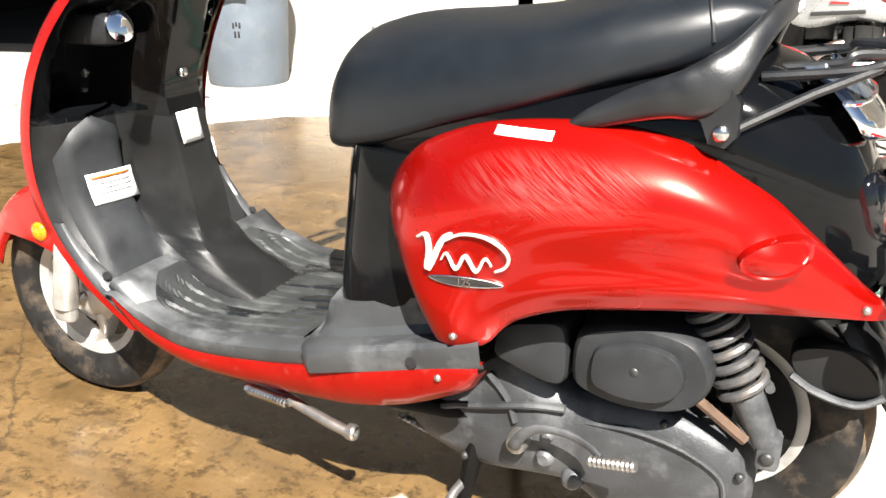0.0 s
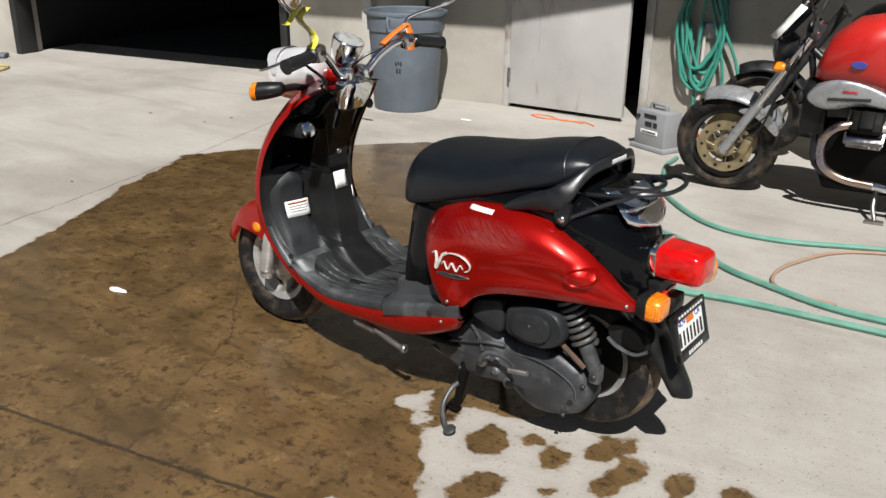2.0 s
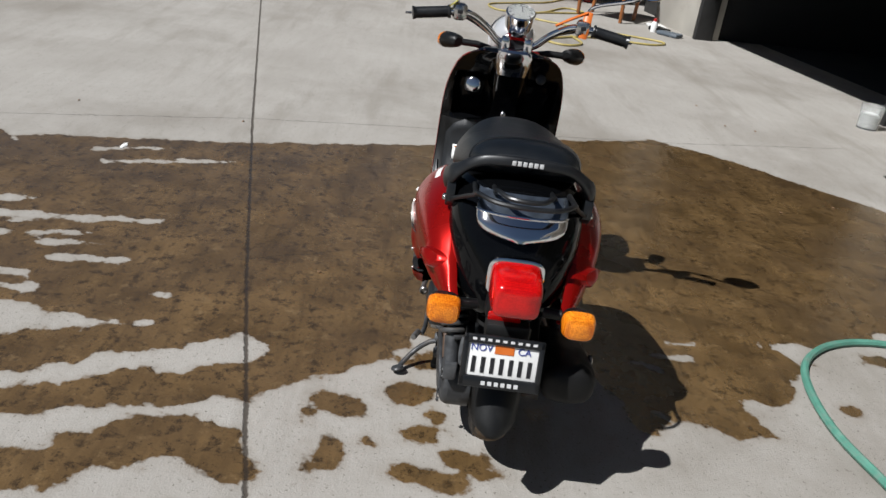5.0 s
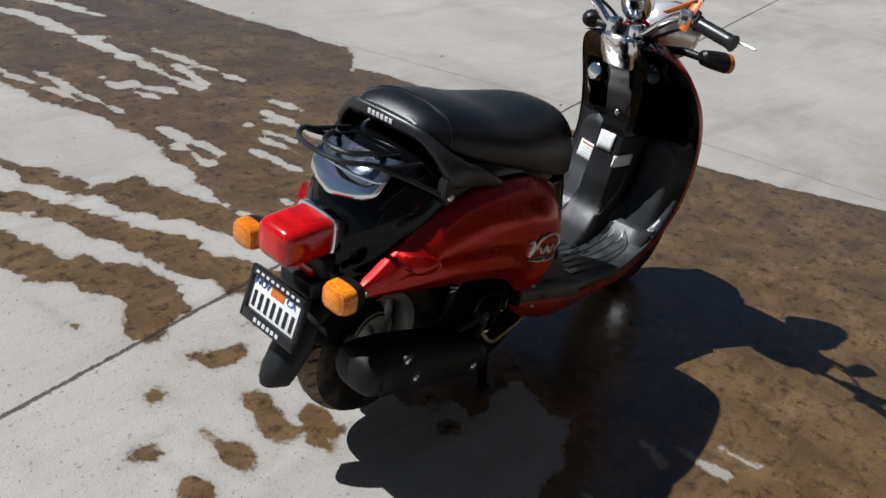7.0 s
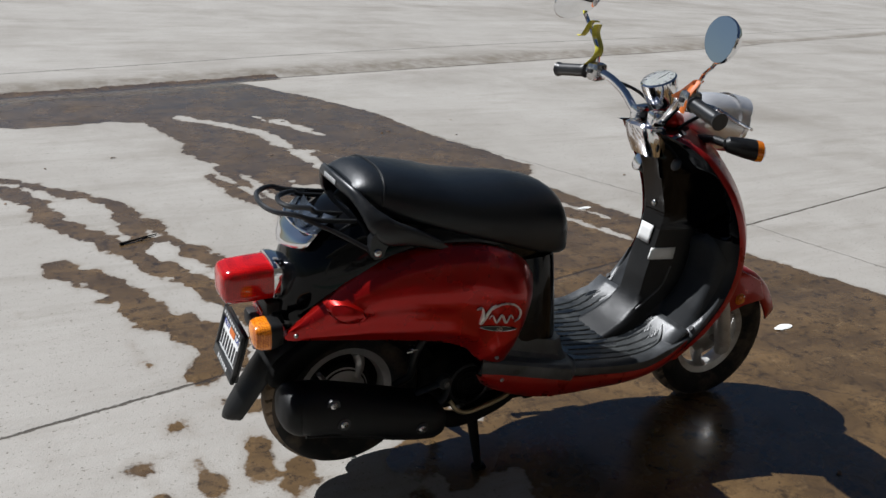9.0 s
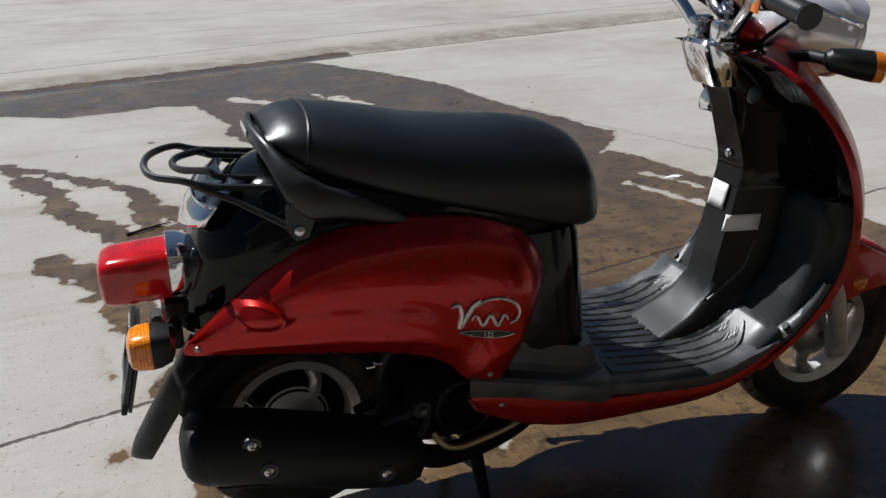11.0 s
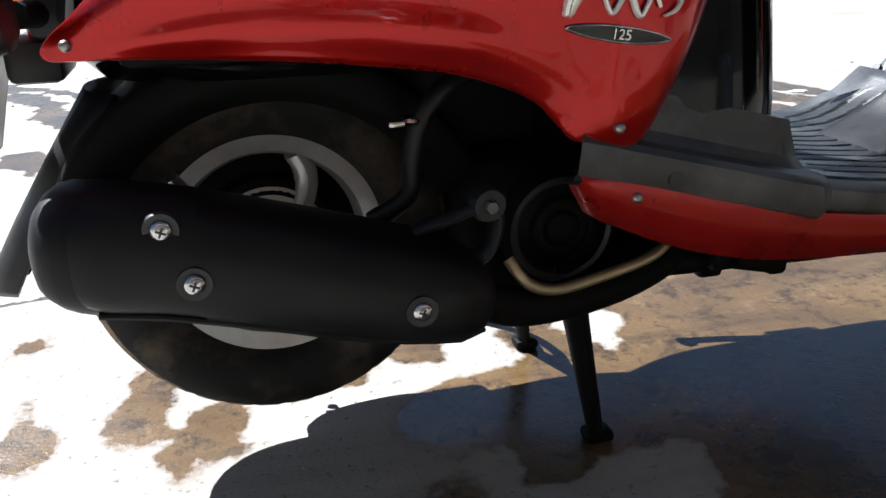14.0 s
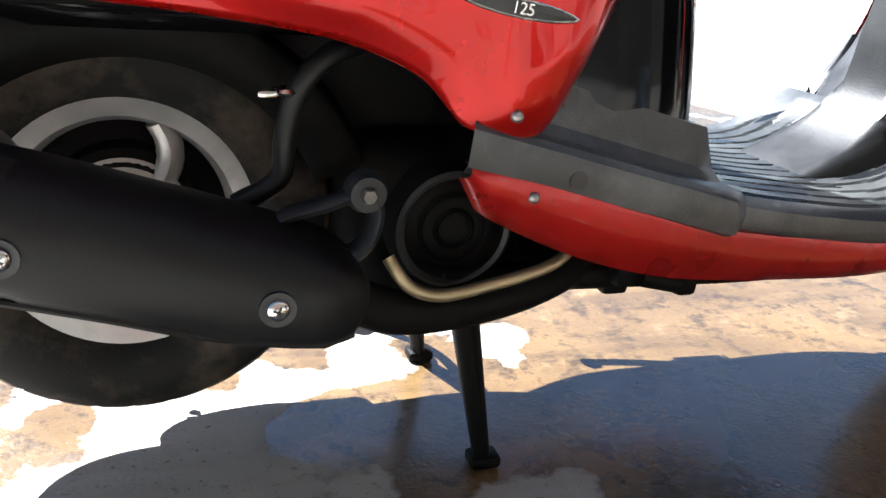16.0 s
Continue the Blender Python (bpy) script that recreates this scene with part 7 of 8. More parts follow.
mpart("brake_hose", tube(spline([(-0.10, 0.10, 0.36), (-0.19, 0.14, 0.44), (-0.25, 0.15, 0.62), (-0.33, 0.12, 0.85), (-0.38, 0.10, 0.98)], 6), 0.006, 8), BLACK_SATIN, moto)
mpart("coil_cover", box((-0.52, 0, 0.60), (0.22, 0.20, 0.16), 0.03), BLACK_SATIN, moto)
mpart("air_box", box((-0.95, 0, 0.52), (0.26, 0.22, 0.26), 0.04), BLACK_SATIN, moto)
# tank, side cowl, seat
TANK = [(-0.42, 0.72, 0.80, 0.10), (-0.47, 0.70, 0.93, 0.15), (-0.58, 0.70, 1.02, 0.185), (-0.72, 0.67, 1.05, 0.19), (-0.86, 0.61, 1.01, 0.17), (-0.98, 0.62, 0.90, 0.13), (-1.06, 0.68, 0.83, 0.10)]
mpart("tank", rings([[(x, w * math.copysign(abs(math.cos(a)) ** 0.7, math.cos(a)), (lo + hi) / 2 + (hi - lo) / 2 * math.copysign(abs(math.sin(a)) ** 0.75, math.sin(a))) for a in [2 * math.pi * k / 28 for k in range(28)]] for x, lo, hi, w in TANK]), COMPRESSOR_RED, moto, "glossy red fuel tank", 60)
for side in (1, -1):
    mpart("tank_badge", slab([(-0.62 + 0.036 * math.cos(a), 0.845 + 0.017 * math.sin(a)) for a in [2 * math.pi * k / 20 for k in range(20)]], side * 0.18, side * 0.196, 0.002), PRINT_BLUE, moto)
    mpart("side_cowl", slab([(p.x, p.z) for p in spline([(-0.40, 0, 0.64), (-0.45, 0, 0.715), (-0.56, 0, 0.755), (-0.70, 0, 0.73), (-0.82, 0, 0.665), (-0.80, 0, 0.625), (-0.66, 0, 0.63), (-0.50, 0, 0.595)], 4, True)], side * 0.10, side * 0.175, 0.014, 0.012), SILVER_PAINT, moto, "silver side cowl", 35)
    mpart("cowl_stripe", box((-0.60, side * 0.189, 0.705), (0.07, 0.004, 0.009), 0.001), COMPRESSOR_RED, moto)
    mpart("cowl_stripe", box((-0.60, side * 0.189, 0.665), (0.20, 0.004, 0.016), 0.001, Matrix.Rotation(radians(4), 3, "Y")), DARK_STEEL, moto)
mpart("seat", rings([[(x, w * math.copysign(abs(math.cos(a)) ** 0.6, math.cos(a)), zc + 0.05 * math.copysign(abs(math.sin(a)) ** 0.6, math.sin(a))) for a in [2 * math.pi * k / 24 for k in range(24)]] for x, w, zc in ((-0.98, 0.09, 0.80), (-1.1, 0.13, 0.79), (-1.3, 0.15, 0.79), (-1.55, 0.12, 0.84), (-1.72, 0.07, 0.87))]), SEAT_VINYL, moto)
mpart("frame", join(tube(spline([(-0.38, 0, 0.85), (-0.60, 0.08, 0.72), (-1.0, 0.09, 0.66), (-1.45, 0.10, 0.78)], 5), 0.02, 10), tube(spline([(-0.38, 0, 0.82), (-0.45, 0.05, 0.50), (-0.52, 0.09, 0.22), (-1.0, 0.10, 0.20), (-1.1, 0.09, 0.62)], 5), 0.018, 10)), BLACK_SATIN, moto)
eng = mpart("engine", join(box((-0.72, 0, 0.36), (0.42, 0.24, 0.34), 0.04), box((-0.72, 0, 0.17), (0.40, 0.20, 0.10), 0.03)), ENGINE_DARK_SHADE, moto, "dark V engine with finned alloy cylinders")
for side in (1, -1):
    CM = Matrix.Translation((-0.70, side * 0.09, 0.44)) @ Matrix.Rotation(radians(-45 * side), 4, "X")
    for k in range(7):
        bm = box((0, 0, 0), (0.165 + 0.02 * (k > 3), 0.155 + 0.02 * (k > 3), 0.006), 0.002)
        bmesh.ops.transform(bm, matrix=CM @ Matrix.Translation((0, 0, 0.03 + k * 0.017)), verts=bm.verts)
        mpart("fin", bm, CHROME_WORN, eng)
    bm = box((0, 0, 0), (0.10, 0.11, 0.15), 0.02)
    bmesh.ops.transform(bm, matrix=CM @ Matrix.Translation((0, 0, 0.08)), verts=bm.verts)
    mpart("cylinder", bm, SILVER_PAINT, eng)
    bm = join(box((0, 0, 0), (0.15, 0.115, 0.05), 0.018), box((0, 0, 0.02), (0.07, 0.10, 0.04), 0.01), box((0, 0, -0.03), (0.165, 0.13, 0.012), 0.003))
    bmesh.ops.transform(bm, matrix=CM @ Matrix.Translation((0, 0, 0.175)), verts=bm.verts)
    mpart("valve_cover", bm, ENGINE_DARK_SHADE, eng)
    mpart("intake", tube(spline([(-0.72, side * 0.20, 0.52), (-0.82, side * 0.18, 0.54), (-0.95, side * 0.14, 0.56)], 5), 0.03, 12), RIM, eng)
    mpart("header", tube(spline([(-0.65, side * 0.22, 0.555), (-0.57, side * 0.245, 0.535), (-0.52, side * 0.24, 0.47), (-0.51, side * 0.22, 0.37), (-0.545, side * 0.20, 0.285), (-0.64, side * 0.19, 0.235), (-0.78, side * 0.19, 0.22)], 6), 0.022, 14), BRONZED, moto, "heat-blued exhaust header")
    mpart("silencer", tube([(-0.78, side * 0.19, 0.22), (-1.0, side * 0.20, 0.20), (-1.2, side * 0.22, 0.19), (-1.75, side * 0.26, 0.30)], lambda t: 0.022 if t < 0.4 else 0.045, 16), CHROME, moto)
    mpart("foot_peg", box((-0.98, side * 0.25, 0.30), (0.03, 0.10, 0.03), 0.008), BLACK_SATIN, moto)
    mpart("side_panel", slab([(-0.82, 0.52), (-0.86, 0.64), (-1.05, 0.68), (-1.12, 0.56), (-1.0, 0.46)], side * 0.08, side * 0.14, 0.012), SILVER_PAINT, moto)
mpart("side_stand", tube(spline([(-0.80, 0.12, 0.19), (-0.80, 0.20, 0.11), (-0.82, 0.26, 0.058)], 5), 0.012, 10), STEEL, moto)
mpart("stand_foot", box((-0.82, 0.27, 0.056), (0.09, 0.04, 0.014), 0.004), STEEL, moto)
mpart("front_cable", tube(spline([(-0.36, 0.15, 0.98), (-0.33, 0.17, 0.70), (-0.24, 0.16, 0.55), (-0.13, 0.12, 0.42)], 6), 0.004, 8), BLACK_SATIN, moto)

# ---- a black motorcycle behind it, close to the wall ----
MM = Matrix.Translation((0.66, -3.48, 0)) @ Matrix.Rotation(radians(9), 4, "Z") @ Matrix.Rotation(radians(-8), 4, "X") @ Matrix.Scale(0.95, 4)
bike = thing("motorcycle", MM @ Vector((-0.7, 0, 0)), "black motorcycle parked between the wall and the red one", "motorcycle")
fw = mpart("front_wheel", lathe([(0, -0.1), (0.012, -0.1), (0.012, 0.1), (0, 0.1)], (0, 0, 0.285), "y", 16), STEEL, bike)
moto_wheel(0.0, 0.285, 0.11, fw)
rw = mpart("rear_wheel", lathe([(0, -0.1), (0.012, -0.1), (0.012, 0.1), (0, 0.1)], (-1.38, 0, 0.295), "y", 16), STEEL, bike)
moto_wheel(-1.38, 0.295, 0.15, rw)
fd = [[((0.306 + 0.03 * (1 - t * t)) * math.cos(a), t * 0.075, 0.285 + (0.306 + 0.03 * (1 - t * t) - 0.02 * abs(t)) * math.sin(a)) for t in np.linspace(-1, 1, 11)] for a in np.linspace(radians(62), radians(155), 22)]
mpart("front_fender", rings(fd, close=False), BLACK_SATIN, bike, "black front fender", 60).modifiers.new("thick", "SOLIDIFY").thickness = 0.005
for side in (1, -1):
    mpart("fork_leg", tube([(0.005, side * 0.10, 0.28), (-0.20, side * 0.10, 0.62), (-0.40, side * 0.10, 0.96)], lambda t: 0.027 - 0.006 * t, 12), DARK_STEEL, bike)
mpart("handlebar", tube(spline([(-0.44, 0.34, 1.00), (-0.41, 0.20, 1.02), (-0.39, 0.0, 0.98), (-0.41, -0.20, 1.02), (-0.44, -0.34, 1.00)], 6), 0.012, 10), DARK_STEEL, bike)
mpart("head_lamp", lathe([(0, -0.08), (0.05, -0.07), (0.08, -0.02), (0.085, 0.03), (0.05, 0.05), (0, 0.056)], (-0.26, 0, 0.82), "x", 28), BLACK_SATIN, bike)
mpart("tank", rings([[(x + 0.02, 0.95 * w * math.copysign(abs(math.cos(a)) ** 0.7, math.cos(a)), (lo + hi) / 2 - 0.03 + (hi - lo) / 2 * math.copysign(abs(math.sin(a)) ** 0.75, math.sin(a))) for a in [2 * math.pi * k / 24 for k in range(24)]] for x, lo, hi, w in TANK]), BLACK_GLOSS, bike, "", 60)
mpart("engine", join(box((-0.62, 0, 0.36), (0.50, 0.30, 0.36), 0.05), box((-0.60, 0, 0.60), (0.52, 0.26, 0.26), 0.05)), ENGINE_DARK_SHADE, bike)
mpart("seat", rings([[(x, w * math.copysign(abs(math.cos(a)) ** 0.6, math.cos(a)), zc + 0.05 * math.copysign(abs(math.sin(a)) ** 0.6, math.sin(a))) for a in [2 * math.pi * k / 24 for k in range(24)]] for x, w, zc in ((-0.98, 0.09, 0.77), (-1.1, 0.13, 0.76), (-1.3, 0.14, 0.76), (-1.62, 0.08, 0.82))]), SEAT_VINYL, bike)
mpart("side_stand", tube(spline([(-0.78, 0.12, 0.22), (-0.78, 0.19, 0.12), (-0.80, 0.245, 0.044)], 5), 0.012, 10), DARK_STEEL, bike)
mpart("frame", tube(spline([(-0.38, 0, 0.82), (-0.45, 0.05, 0.50), (-0.52, 0.09, 0.22), (-1.0, 0.10, 0.22), (-1.38, 0.10, 0.30)], 5), 0.018, 10), BLACK_SATIN, bike)

# ---- grey charger box beside the wheel ----
charger = thing("charger_box", (1.19, -3.18, 0), "grey portable battery charger box standing on the ground", "charger")
CROT = Matrix.Rotation(WALL_TURN + radians(-32), 3, "Z")


def cbox(c, size, bevel=0.004):
    return box(Vector((1.19, -3.18, 0)) + CROT @ Vector(c), size, bevel, CROT)


part("case", join(cbox((0, 0, 0.125), (0.25, 0.15, 0.25), 0.012), cbox((0, 0, 0.015), (0.29, 0.18, 0.03), 0.008)), TOOL_GREY, charger)
part("handle", join(cbox((0, 0, 0.283), (0.13, 0.03, 0.018), 0.006), cbox((-0.06, 0, 0.265), (0.02, 0.03, 0.04), 0.005), cbox((0.06, 0, 0.265), (0.02, 0.03, 0.04), 0.005)), TOOL_GREY, charger)
part("switch_panel", cbox((0, 0.0765, 0.215), (0.10, 0.004, 0.025), 0.001), PRINT, charger)
part("gauge", cbox((-0.045, 0.0765, 0.165), (0.03, 0.004, 0.03), 0.001), PRINT, charger)
part("gauge", cbox((0.01, 0.0765, 0.165), (0.055, 0.004, 0.03), 0.001), PRINT, charger)
part("label", cbox((0, 0.0765, 0.115), (0.14, 0.003, 0.026), 0.001), WHITE_LABEL, charger)
for k in range(7):
    part("label_bar", cbox((-0.05 + k * 0.0165, 0.079, 0.115), (0.011, 0.002, 0.012), 0.0), PRINT, charger)
part("knob", lathe([(0, 0.012), (0.013, 0.011), (0.014, 0)], Vector((1.19, -3.18, 0)) + CROT @ Vector((0.098, 0.075, 0.205)), "y", 16), PRINT, charger)
part("cable", tube(spline([(1.04, -3.18, 0.18), (0.98, -3.14, 0.20), (0.92, -3.12, 0.17), (0.90, -3.14, 0.06), (0.93, -3.2, 0.008), (1.0, -3.26, 0.008)], 6), 0.006, 8), COMPRESSOR_RED, charger, "red cable")

# ---- grey dustbin ----
BIN = (3.22, -3.20, 0)
dustbin = thing("dustbin", BIN, "round grey-blue plastic dustbin, empty and scuffed", "dustbin")
part("tub", lathe([(0.0, 0.012), (0.215, 0.012), (0.231, 0.0), (0.240, 0.02), (0.262, 0.40), (0.272, 0.575), (0.285, 0.580), (0.288, 0.62), (0.291, 0.685), (0.306, 0.69), (0.310, 0.705), (0.306, 0.718), (0.297, 0.720), (0.288, 0.712), (0.276, 0.59), (0.23, 0.03), (0.0, 0.03)], BIN, "z", 64), BIN_GREY, dustbin)
for a in (radians(118), radians(298)):
    hd = Vector((math.cos(a), math.sin(a), 0))
    sd = Vector((-hd.y, hd.x, 0))
    c = Vector(BIN) + hd * 0.308
    part("handle", tube([c + sd * 0.075 + Vector((0, 0, 0.685)), c + sd * 0.072 + hd * 0.035 + Vector((0, 0, 0.66)), c + sd * 0.06 + hd * 0.04 + Vector((0, 0, 0.60)), c - sd * 0.06 + hd * 0.04 + Vector((0, 0, 0.60)), c - sd * 0.072 + hd * 0.035 + Vector((0, 0, 0.66)), c - sd * 0.075 + Vector((0, 0, 0.685))], 0.013, 8), BIN_GREY, dustbin)
    part("handle_plate", box(c + Vector((0, 0, 0.645)) - hd * 0.016, (0.02, 0.15, 0.09), 0.006, Matrix.Rotation(a, 3, "Z")), BIN_GREY, dustbin)
for k, (da, dz) in enumerate(((0, 0), (0.07, 0.01), (0.14, 0), (0.03, -0.05), (0.11, -0.05))):
    a = radians(112) + da
    part("scrawl", box(Vector(BIN) + Vector((math.cos(a), math.sin(a), 0)) * 0.2585 + Vector((0, 0, 0.36 + dz)), (0.004, 0.012, 0.034), 0.001, Matrix.Rotation(a, 3, "Z")), PRINT, dustbin)

# ---- garden hose hung on the wall ----
rack_hose = thing("hung_hose", wf(1.28, 0.05, 0.3), "green garden hose hung in long loops on a wall bracket", "hose")
rng_h = random.Random(5)
for k in range(9):
    w0, bottom = 0.125 + 0.05 * rng_h.random(), 0.22 + 0.26 * rng_h.random()
    sh, d = rng_h.uniform(-0.04, 0.04), 0.03 + 0.014 * (k % 5)
    top = 1.02 - 0.010 * (k % 5)
    pts = []
    for j in range(20):
        a = 2 * math.pi * j / 20
        f = 0.5 + 0.5 * math.sin(a)
        wide = w0 * (0.80 + 0.35 * (1 - f) * f * 2) * (0.75 + 0.25 * f) + 0.012 * rng_h.uniform(-1, 1)
        pts.append(wf(1.28 + sh * (1 - f) + wide * math.copysign(abs(math.cos(a)) ** 0.8, math.cos(a)), d + 0.02 * (1 - f), bottom + (top - bottom) * f))
    loop = spline(pts, 5, True)
    part("loop", tube(loop + loop[:1], 0.0115, 8), TEAL_HOSE, rack_hose)
for s0, b in ((1.02, 0.05), (1.30, 0.03), (1.12, 0.02)):
    part("strand", tube(spline([wf(1.28, 0.06, 0.98), wf((1.28 + s0) / 2, 0.07, 0.7), wf(s0, 0.06, 0.4), wf(s0 - 0.02, 0.07, b)], 6), 0.0115, 8), TEAL_HOSE, rack_hose)
bracket = thing("hose_bracket", wf(1.28, 0, 0.95), "curved wall bracket for the hose", "bracket")
part("arm", tube([wf(1.28 + 0.11 * math.sin(t), 0.09, 0.955 + 0.045 * math.cos(t)) for t in np.linspace(-1.3, 1.3, 12)], 0.014, 8), WHITE_POST, bracket)
part("stub", tube([wf(1.28, 0, 0.99), wf(1.28, 0.09, 0.99)], 0.015, 8), WHITE_POST, bracket)
for ds in (-0.085, 0.085):
    part("tab", box(wf(1.28 + ds, 0.105, 1.045), (0.035, 0.012, 0.075), 0.005, WROT @ Matrix.Rotation(ds * 5, 3, "Y")), WHITE_POST, bracket)
sign = tagged(part("wall_plate", box(wf(1.26, 0.015, 0.66), (0.12, 0.02, 0.10), 0.003, WROT), SILVER_PAINT), "small blank metal plate on the wall", "plate")
pipe = tagged(part("wall_pipe", tube([wf(1.27, 0.02, 0.62), wf(1.27, 0.02, 0.05)], 0.012, 8), WHITE_POST), "thin pale pipe down the wall", "pipe")


# ---- hoses and litter on the ground ----
def ground_hose(pts, r, n=7):
    return tube(spline([(x, y, r) for x, y in pts], n), r, 8)


tagged(part("garden_hose", ground_hose([(0.98, -3.0), (0.96, -2.78), (0.86, -2.5), (0.74, -2.24), (0.41, -1.93), (0.07, -1.90), (-0.35, -2.08), (-0.9, -2.25), (-1.6, -2.35), (-2.6, -2.2)], 0.0125), GARDEN_HOSE), "pale green garden hose lying on the concrete", "hose")
tagged(part("garden_hose", ground_hose([(-3.0, -1.7), (-1.8, -1.45), (-1.0, -1.32), (-0.55, -1.28), (-0.28, -1.275), (0.0, -1.36), (0.16, -1.43), (0.44, -1.64), (0.69, -1.70), (0.87, -1.60), (0.885, -1.42), (0.80, -1.24), (0.62, -1.11), (0.31, -1.07), (-0.02, -1.13), (-0.38, -1.16), (-0.9, -1.2), (-1.7, -1.3), (-3.0, -1.45)], 0.0135), GARDEN_HOSE), "pale green garden hose in a long loop", "hose")
CORD = mat("brown_cord", (0.26, 0.17, 0.12), 0.6, 0, 0.1, 20, 0.05)
tagged(part("brown_cord", ground_hose([(-0.30, -1.33), (-0.12, -1.33), (-0.03, -1.45), (-0.06, -1.68), (-0.25, -1.98), (-0.8, -2.15), (-1.8, -2.2)], 0.008), CORD), "thin brown cord lying on the concrete", "cord")
tagged(part("orange_cord", ground_hose([(1.78, -3.5), (1.9, -3.57), (2.05, -3.52), (2.2, -3.6), (2.32, -3.56), (2.2, -3.5), (2.02, -3.55), (1.88, -3.52)], 0.004), ORANGE), "orange cord in front of the door", "cord")
tagged(part("air_hose", ground_hose([(9.75, -1.5), (9.2, -1.2), (8.9, -0.9), (8.4, -0.45), (8.0, -0.55), (8.2, -1.0), (8.9, -1.4), (8.7, -1.6), (8.2, -1.0), (7.8, -0.8), (7.5, -1.4), (7.3, -2.2), (7.0, -2.05), (6.95, -1.4), (6.5, -0.9), (6.3, -1.05), (6.5, -1.25), (6.9, -1.2)], 0.011), AIR_HOSE), "yellow air hose in loose coils", "hose")


def scrap(x, y, w, h, seed, material=PAPER, name="paper_scrap", label="small torn white paper scrap on the ground"):
    r = random.Random(seed)
    n = 11
    rows = []
    for f, z in ((1.0, 0.004), (0.6, 0.010), (0.2, 0.012)):
        rows.append([(x + w * f * math.cos(2 * math.pi * k / n) * (0.7 + 0.5 * r.random()), y + h * f * math.sin(2 * math.pi * k / n) * (0.7 + 0.5 * r.random()), 0.4 * z + 0.003 * r.random() * (f > 0.5)) for k in range(n)])
    return tagged(part(name, rings(rows), material), label, "litter", group="litter on the concrete")


scrap(1.93, 0.205, 0.05, 0.018, 1)
scrap(2.03, 1.60, 0.04, 0.014, 2)
scrap(3.15, -2.66, 0.07, 0.012, 3, DARK_STEEL, "dark_scrap", "dark flat scrap lying on the concrete")
scrap(2.6, -3.1, 0.05, 0.02, 4)
LEAF = mat("dead_leaf", (0.16, 0.09, 0.045), 0.8, 0, 0.2, 30, 0.1)
rl = random.Random(9)
for k in range(26):
    x, y = rl.uniform(-1.2, 4.5), rl.uniform(-2.6, 3.8)
    if abs(y) < 0.45 and -0.4 < x < 1.6:
        continue
    scrap(x, y, rl.uniform(0.006, 0.022), rl.uniform(0.004, 0.01), 20 + k, LEAF, "dead_leaf", "tiny brown leaf fragment on the concrete")
jar = thing("plastic_jar", (4.49, -3.15, 0), "clear plastic tub standing by the garage opening", "jar")
part("tub", lathe([(0, 0.004), (0.07, 0.004), (0.075, 0.0), (0.085, 0.16), (0.085, 0.18), (0.080, 0.18), (0.070, 0.01), (0, 0.01)], (4.49, -3.15, 0), "z", 32), CLEAR, jar)
part("contents", lathe([(0, 0.014), (0.066, 0.014), (0.072, 0.10), (0.05, 0.115), (0, 0.11)], (4.49, -3.15, 0), "z", 24), PAPER, jar)
for k, (x, y, r) in enumerate(((4.16, -3.40, 0.065), (4.03, -3.42, 0.05), (3.94, -3.43, 0.06), (3.86, -3.45, 0.04))):
    bm = bmesh.new()
    bmesh.ops.create_icosphere(bm, subdivisions=3, radius=r)
    for v in bm.verts:
        v.co *= 1 + 0.25 * noise.noise(v.co * 22 + Vector((k * 7, 0, 0)))
        v.co.z *= 0.75
    lift = -min(v.co.z for v in bm.verts)
    bmesh.ops.translate(bm, vec=(x, y, lift), verts=bm.verts)
    tagged(part("rock", bm, ROCK), "pale lump of broken concrete by the wall", "rock", group="lumps by the wall")

# ---- compressor, chair and clutter by the far pier ----
CX, CY = 9.95, -1.62
comp = thing("air_compressor", (CX, CY, 0), "tall red upright air compressor tank", "compressor")
part("tank", lathe([(0, 0.17), (0.12, 0.18), (0.22, 0.22), (0.26, 0.30), (0.26, 1.45), (0.22, 1.56), (0.1, 1.62), (0, 1.63)], (CX, CY, 0), "z", 48), COMPRESSOR_RED, comp)
for k in range(3):
    a = 2 * math.pi * k / 3 + 2.4
    part("leg", box((CX + 0.22 * math.cos(a), CY + 0.22 * math.sin(a), 0.13), (0.08, 0.05, 0.26), 0.008, Matrix.Rotation(a, 3, "Z")), COMPRESSOR_RED, comp)
a = radians(160)
part("label", box((CX + 0.262 * math.cos(a), CY + 0.262 * math.sin(a), 0.42), (0.004, 0.10, 0.14), 0.001, Matrix.Rotation(a, 3, "Z")), WHITE_LABEL, comp)
part("hose", tube(spline([(CX - 0.25, CY + 0.06, 1.3), (CX - 0.29, CY + 0.07, 0.9), (CX - 0.31, CY + 0.02, 0.5), (CX - 0.30, CY + 0.08, 0.15), (CX - 0.2, CY + 0.12, 0.012)], 6), 0.012, 8), AIR_HOSE, comp)

chair = thing("armchair", (8.68, -1.88, 0), "wooden office armchair with grey-purple fabric seat and back", "chair")
QM = Matrix.Translation((8.68, -1.88, 0)) @ Matrix.Rotation(radians(148), 4, "Z")


def qbox(name, c, size, material, tilt=0.0, bevel=0.008):
    bm = box((0, 0, 0), size, bevel)
    bmesh.ops.transform(bm, matrix=QM @ Matrix.Translation(c) @ Matrix.Rotation(tilt, 4, "Y"), verts=bm.verts)
    return part(name, bm, material, chair)


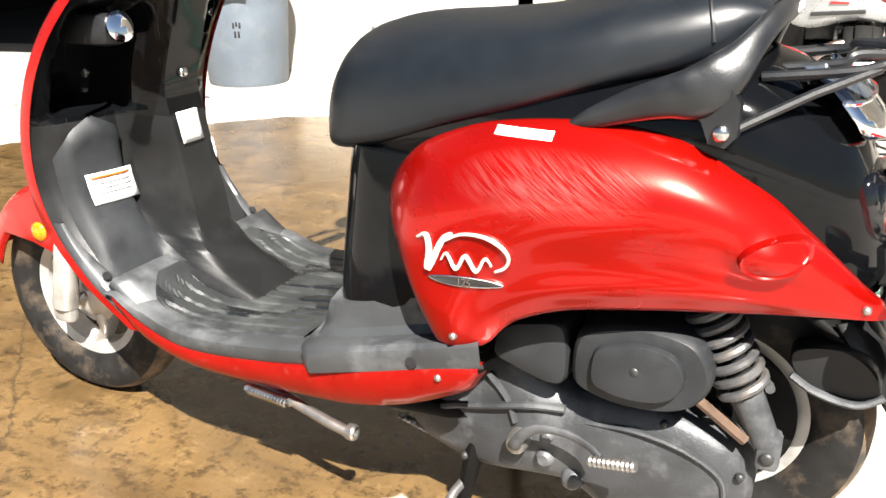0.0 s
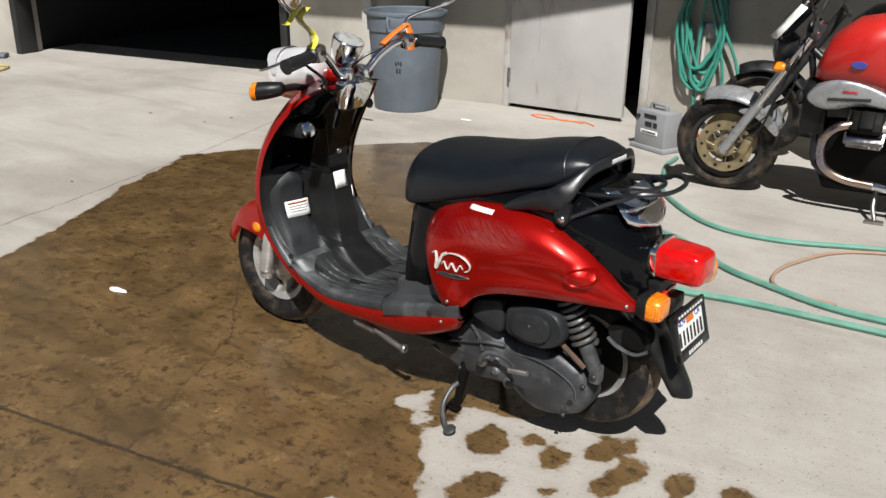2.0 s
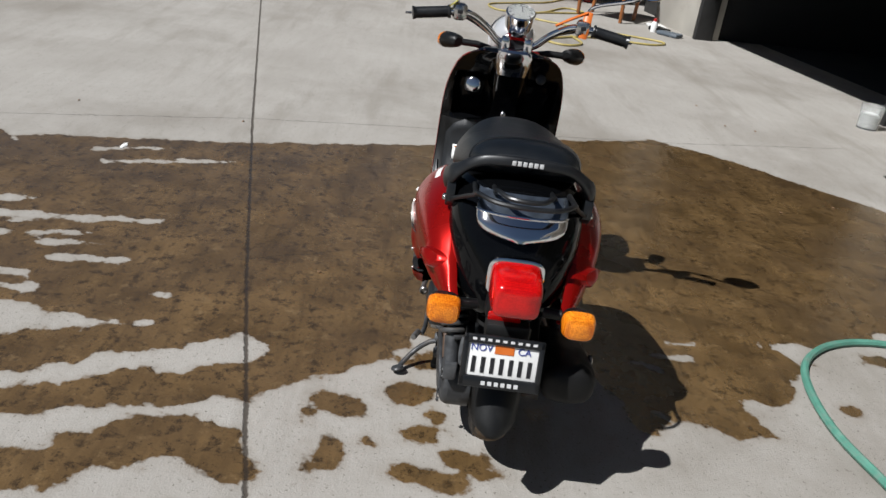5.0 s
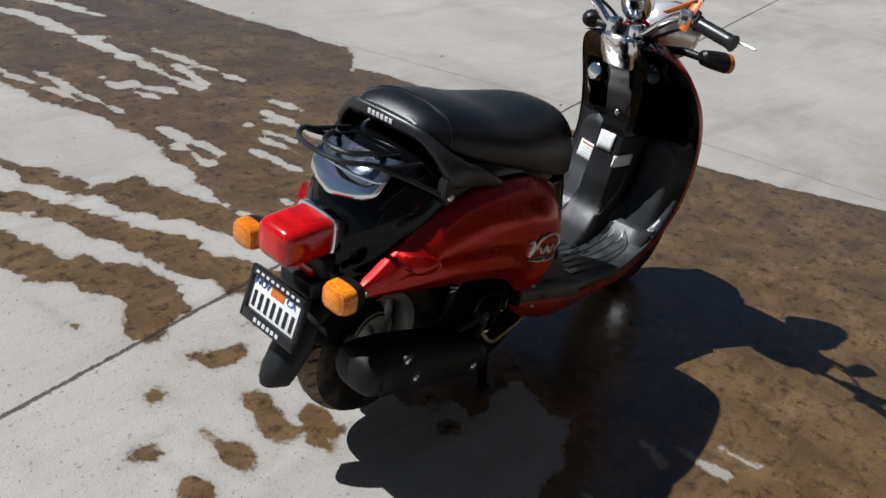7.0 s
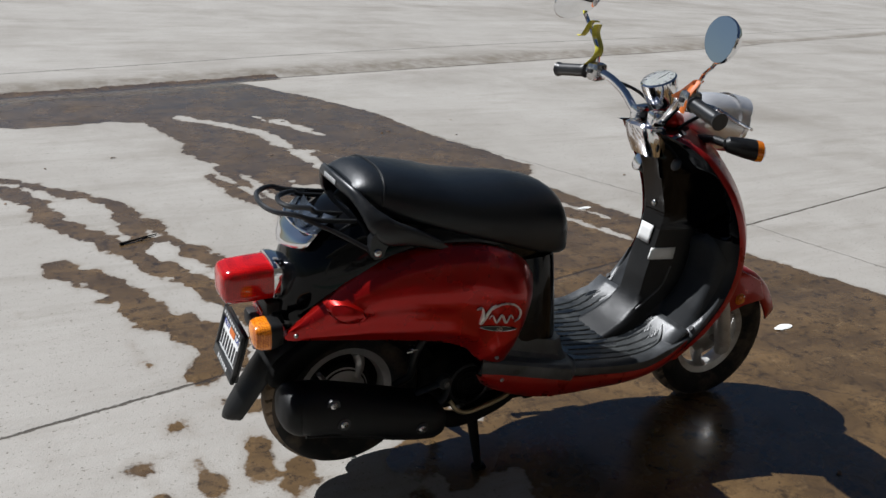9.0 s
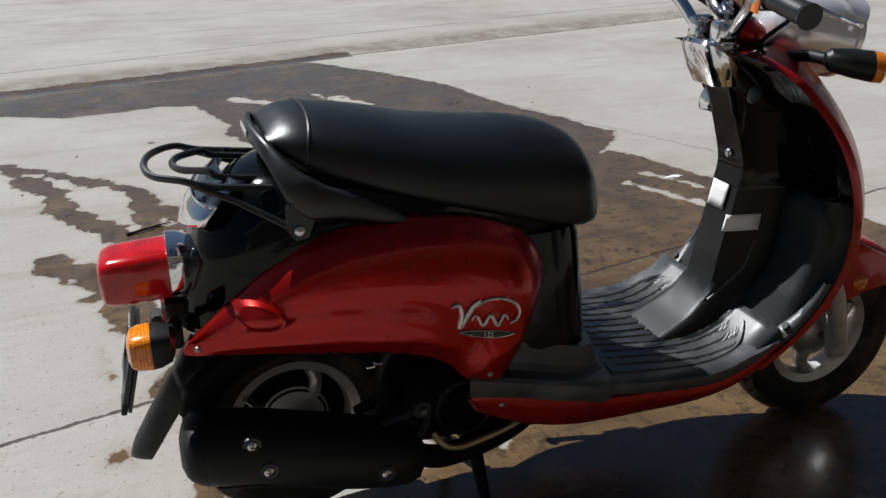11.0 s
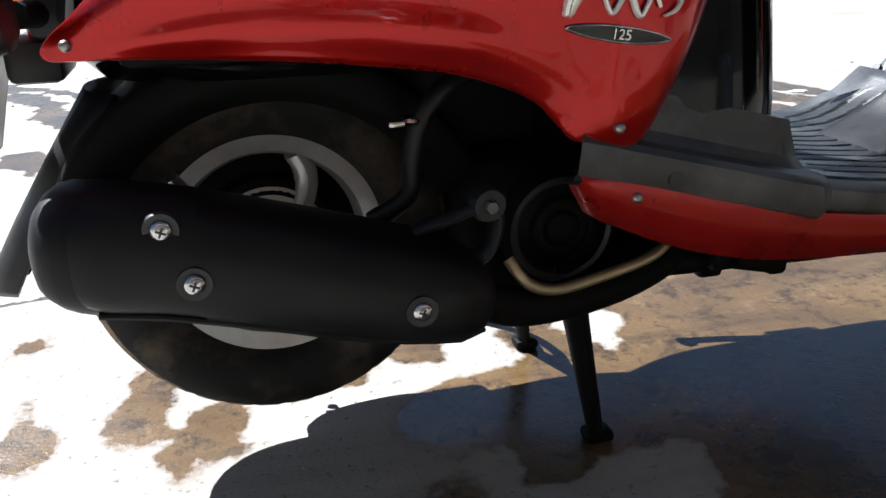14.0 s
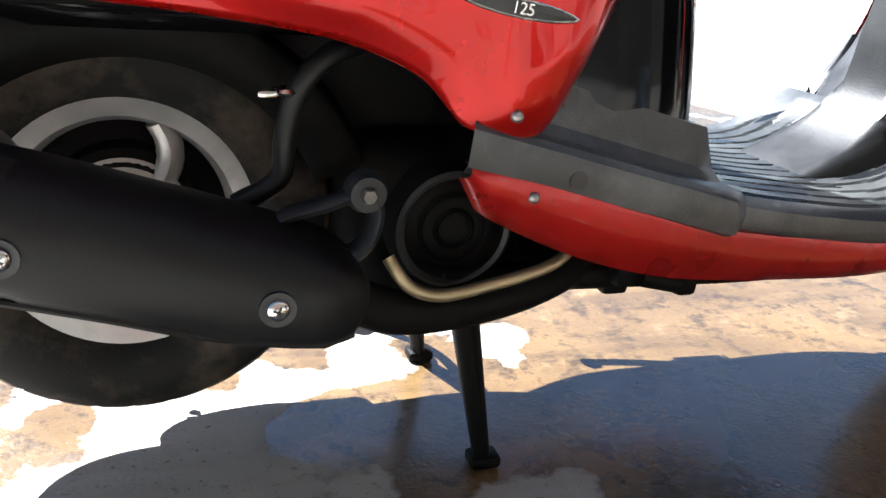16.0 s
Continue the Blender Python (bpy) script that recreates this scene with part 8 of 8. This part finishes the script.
for side in (1, -1):
    qbox("leg", (0.26, side * 0.27, 0.31), (0.05, 0.035, 0.62), WOOD, radians(4))
    qbox("leg", (-0.24, side * 0.27, 0.31), (0.05, 0.035, 0.62), WOOD, radians(-6))
    qbox("armrest", (0.0, side * 0.275, 0.63), (0.58, 0.05, 0.035), WOOD)
    qbox("rail", (0.0, side * 0.25, 0.36), (0.48, 0.025, 0.05), WOOD)
qbox("seat", (0.02, 0, 0.43), (0.50, 0.47, 0.10), FABRIC, radians(-4), 0.035)
qbox("backrest", (-0.24, 0, 0.68), (0.09, 0.46, 0.38), FABRIC, radians(-12), 0.035)

for k, (x, y) in enumerate(((9.98, -1.02), (10.2, -1.2), (8.75, 0.15))):
    st = thing("pole_stand", (x, y, 0), "dark steel pole on a flat base", "stand", group="pole stands")
    part("pole", tube([(x, y, 0), (x, y, 2.3)], 0.025, 12), DARK_STEEL, st)
    part("base", box((x, y, 0.012), (0.35, 0.28, 0.024), 0.006), DARK_STEEL, st)
for k, (x, y, w, h, z, m) in enumerate(((8.32, -2.42, 0.30, 0.20, 0.03, PAPER), (8.05, -2.38, 0.22, 0.16, 0.05, BLACK_PLASTIC), (7.85, -2.45, 0.26, 0.16, 0.04, BIN_GREY))):
    bm = box((x, y, z / 2 + 0.004), (w, h, z), 0.015, Matrix.Rotation(0.4 * k, 3, "Z"))
    tagged(part("rag_pile", bm, m), "folded rag or paper lying on the concrete", "rag", group="rags by the pier")
bt = thing("red_bottle", (8.0, -2.3, 0), "small red-capped bottle among the rags", "bottle")
part("flask", lathe([(0, 0), (0.035, 0.0), (0.037, 0.09), (0.02, 0.12), (0, 0.12)], (8.0, -2.3, 0), "z", 20), WHITE_LABEL, bt)
part("cap", lathe([(0.022, 0.12), (0.022, 0.15), (0, 0.152)], (8.0, -2.3, 0), "z", 20), COMPRESSOR_RED, bt)

# ---- a white pickup parked across the yard ----
TX, TY = 0.5, 18.9
TM = Matrix.Translation((TX, TY, 0)) @ Matrix.Rotation(radians(12), 4, "Z")
truck = thing("pickup_truck", (TX, TY, 0), "white pickup truck parked across the yard", "truck")


def tpart(name, bm, material, parent=truck, label=""):
    bmesh.ops.transform(bm, matrix=TM, verts=bm.verts)
    return part(name, bm, material, parent, label)


tpart("body", rings([[(x, y, z) for y, z in ((-0.85, 0.38), (-0.92, 0.55), (-0.92, 0.98), (-0.85, 1.06), (0.85, 1.06), (0.92, 0.98), (0.92, 0.55), (0.85, 0.38))] for x in (-3.1, -3.0, 2.9, 3.1)]), WHITE_CAR)
tpart("cab", rings([[(x, y * w, z) for y, z in ((-0.85, 1.05), (-0.72, 1.70), (-0.6, 1.76), (0.6, 1.76), (0.72, 1.70), (0.85, 1.05))] for x, w in ((-0.7, 1.0), (-0.5, 0.98), (0.9, 0.98), (1.6, 0.95))]), WHITE_CAR)
for side in (1, -1):
    tpart("window", box((0.3, side * 0.80, 1.38), (1.2, 0.03, 0.42), 0.02, Matrix.Rotation(radians(12 * side), 3, "X")), BLACK_GLOSS)
    for x in (-2.0, 2.0):
        wh = tpart("wheel", lathe([(0.2, -0.1), (0.33, -0.11), (0.37, -0.08), (0.37, 0.08), (0.33, 0.11), (0.2, 0.1)], (x, side * 0.80, 0.37), "y", 32), TYRE)
        tpart("rim", lathe([(0, 0.09 * side), (0.1, 0.10 * side), (0.2, 0.07 * side)], (x, side * 0.80, 0.37), "y", 24), RIM, wh)
tpart("bumper", box((-3.14, 0, 0.52), (0.12, 1.75, 0.18), 0.03), CHROME_WORN)
tpart("underside", box((0, 0, 0.36), (5.8, 1.5, 0.12), 0.02), DARK_STEEL)
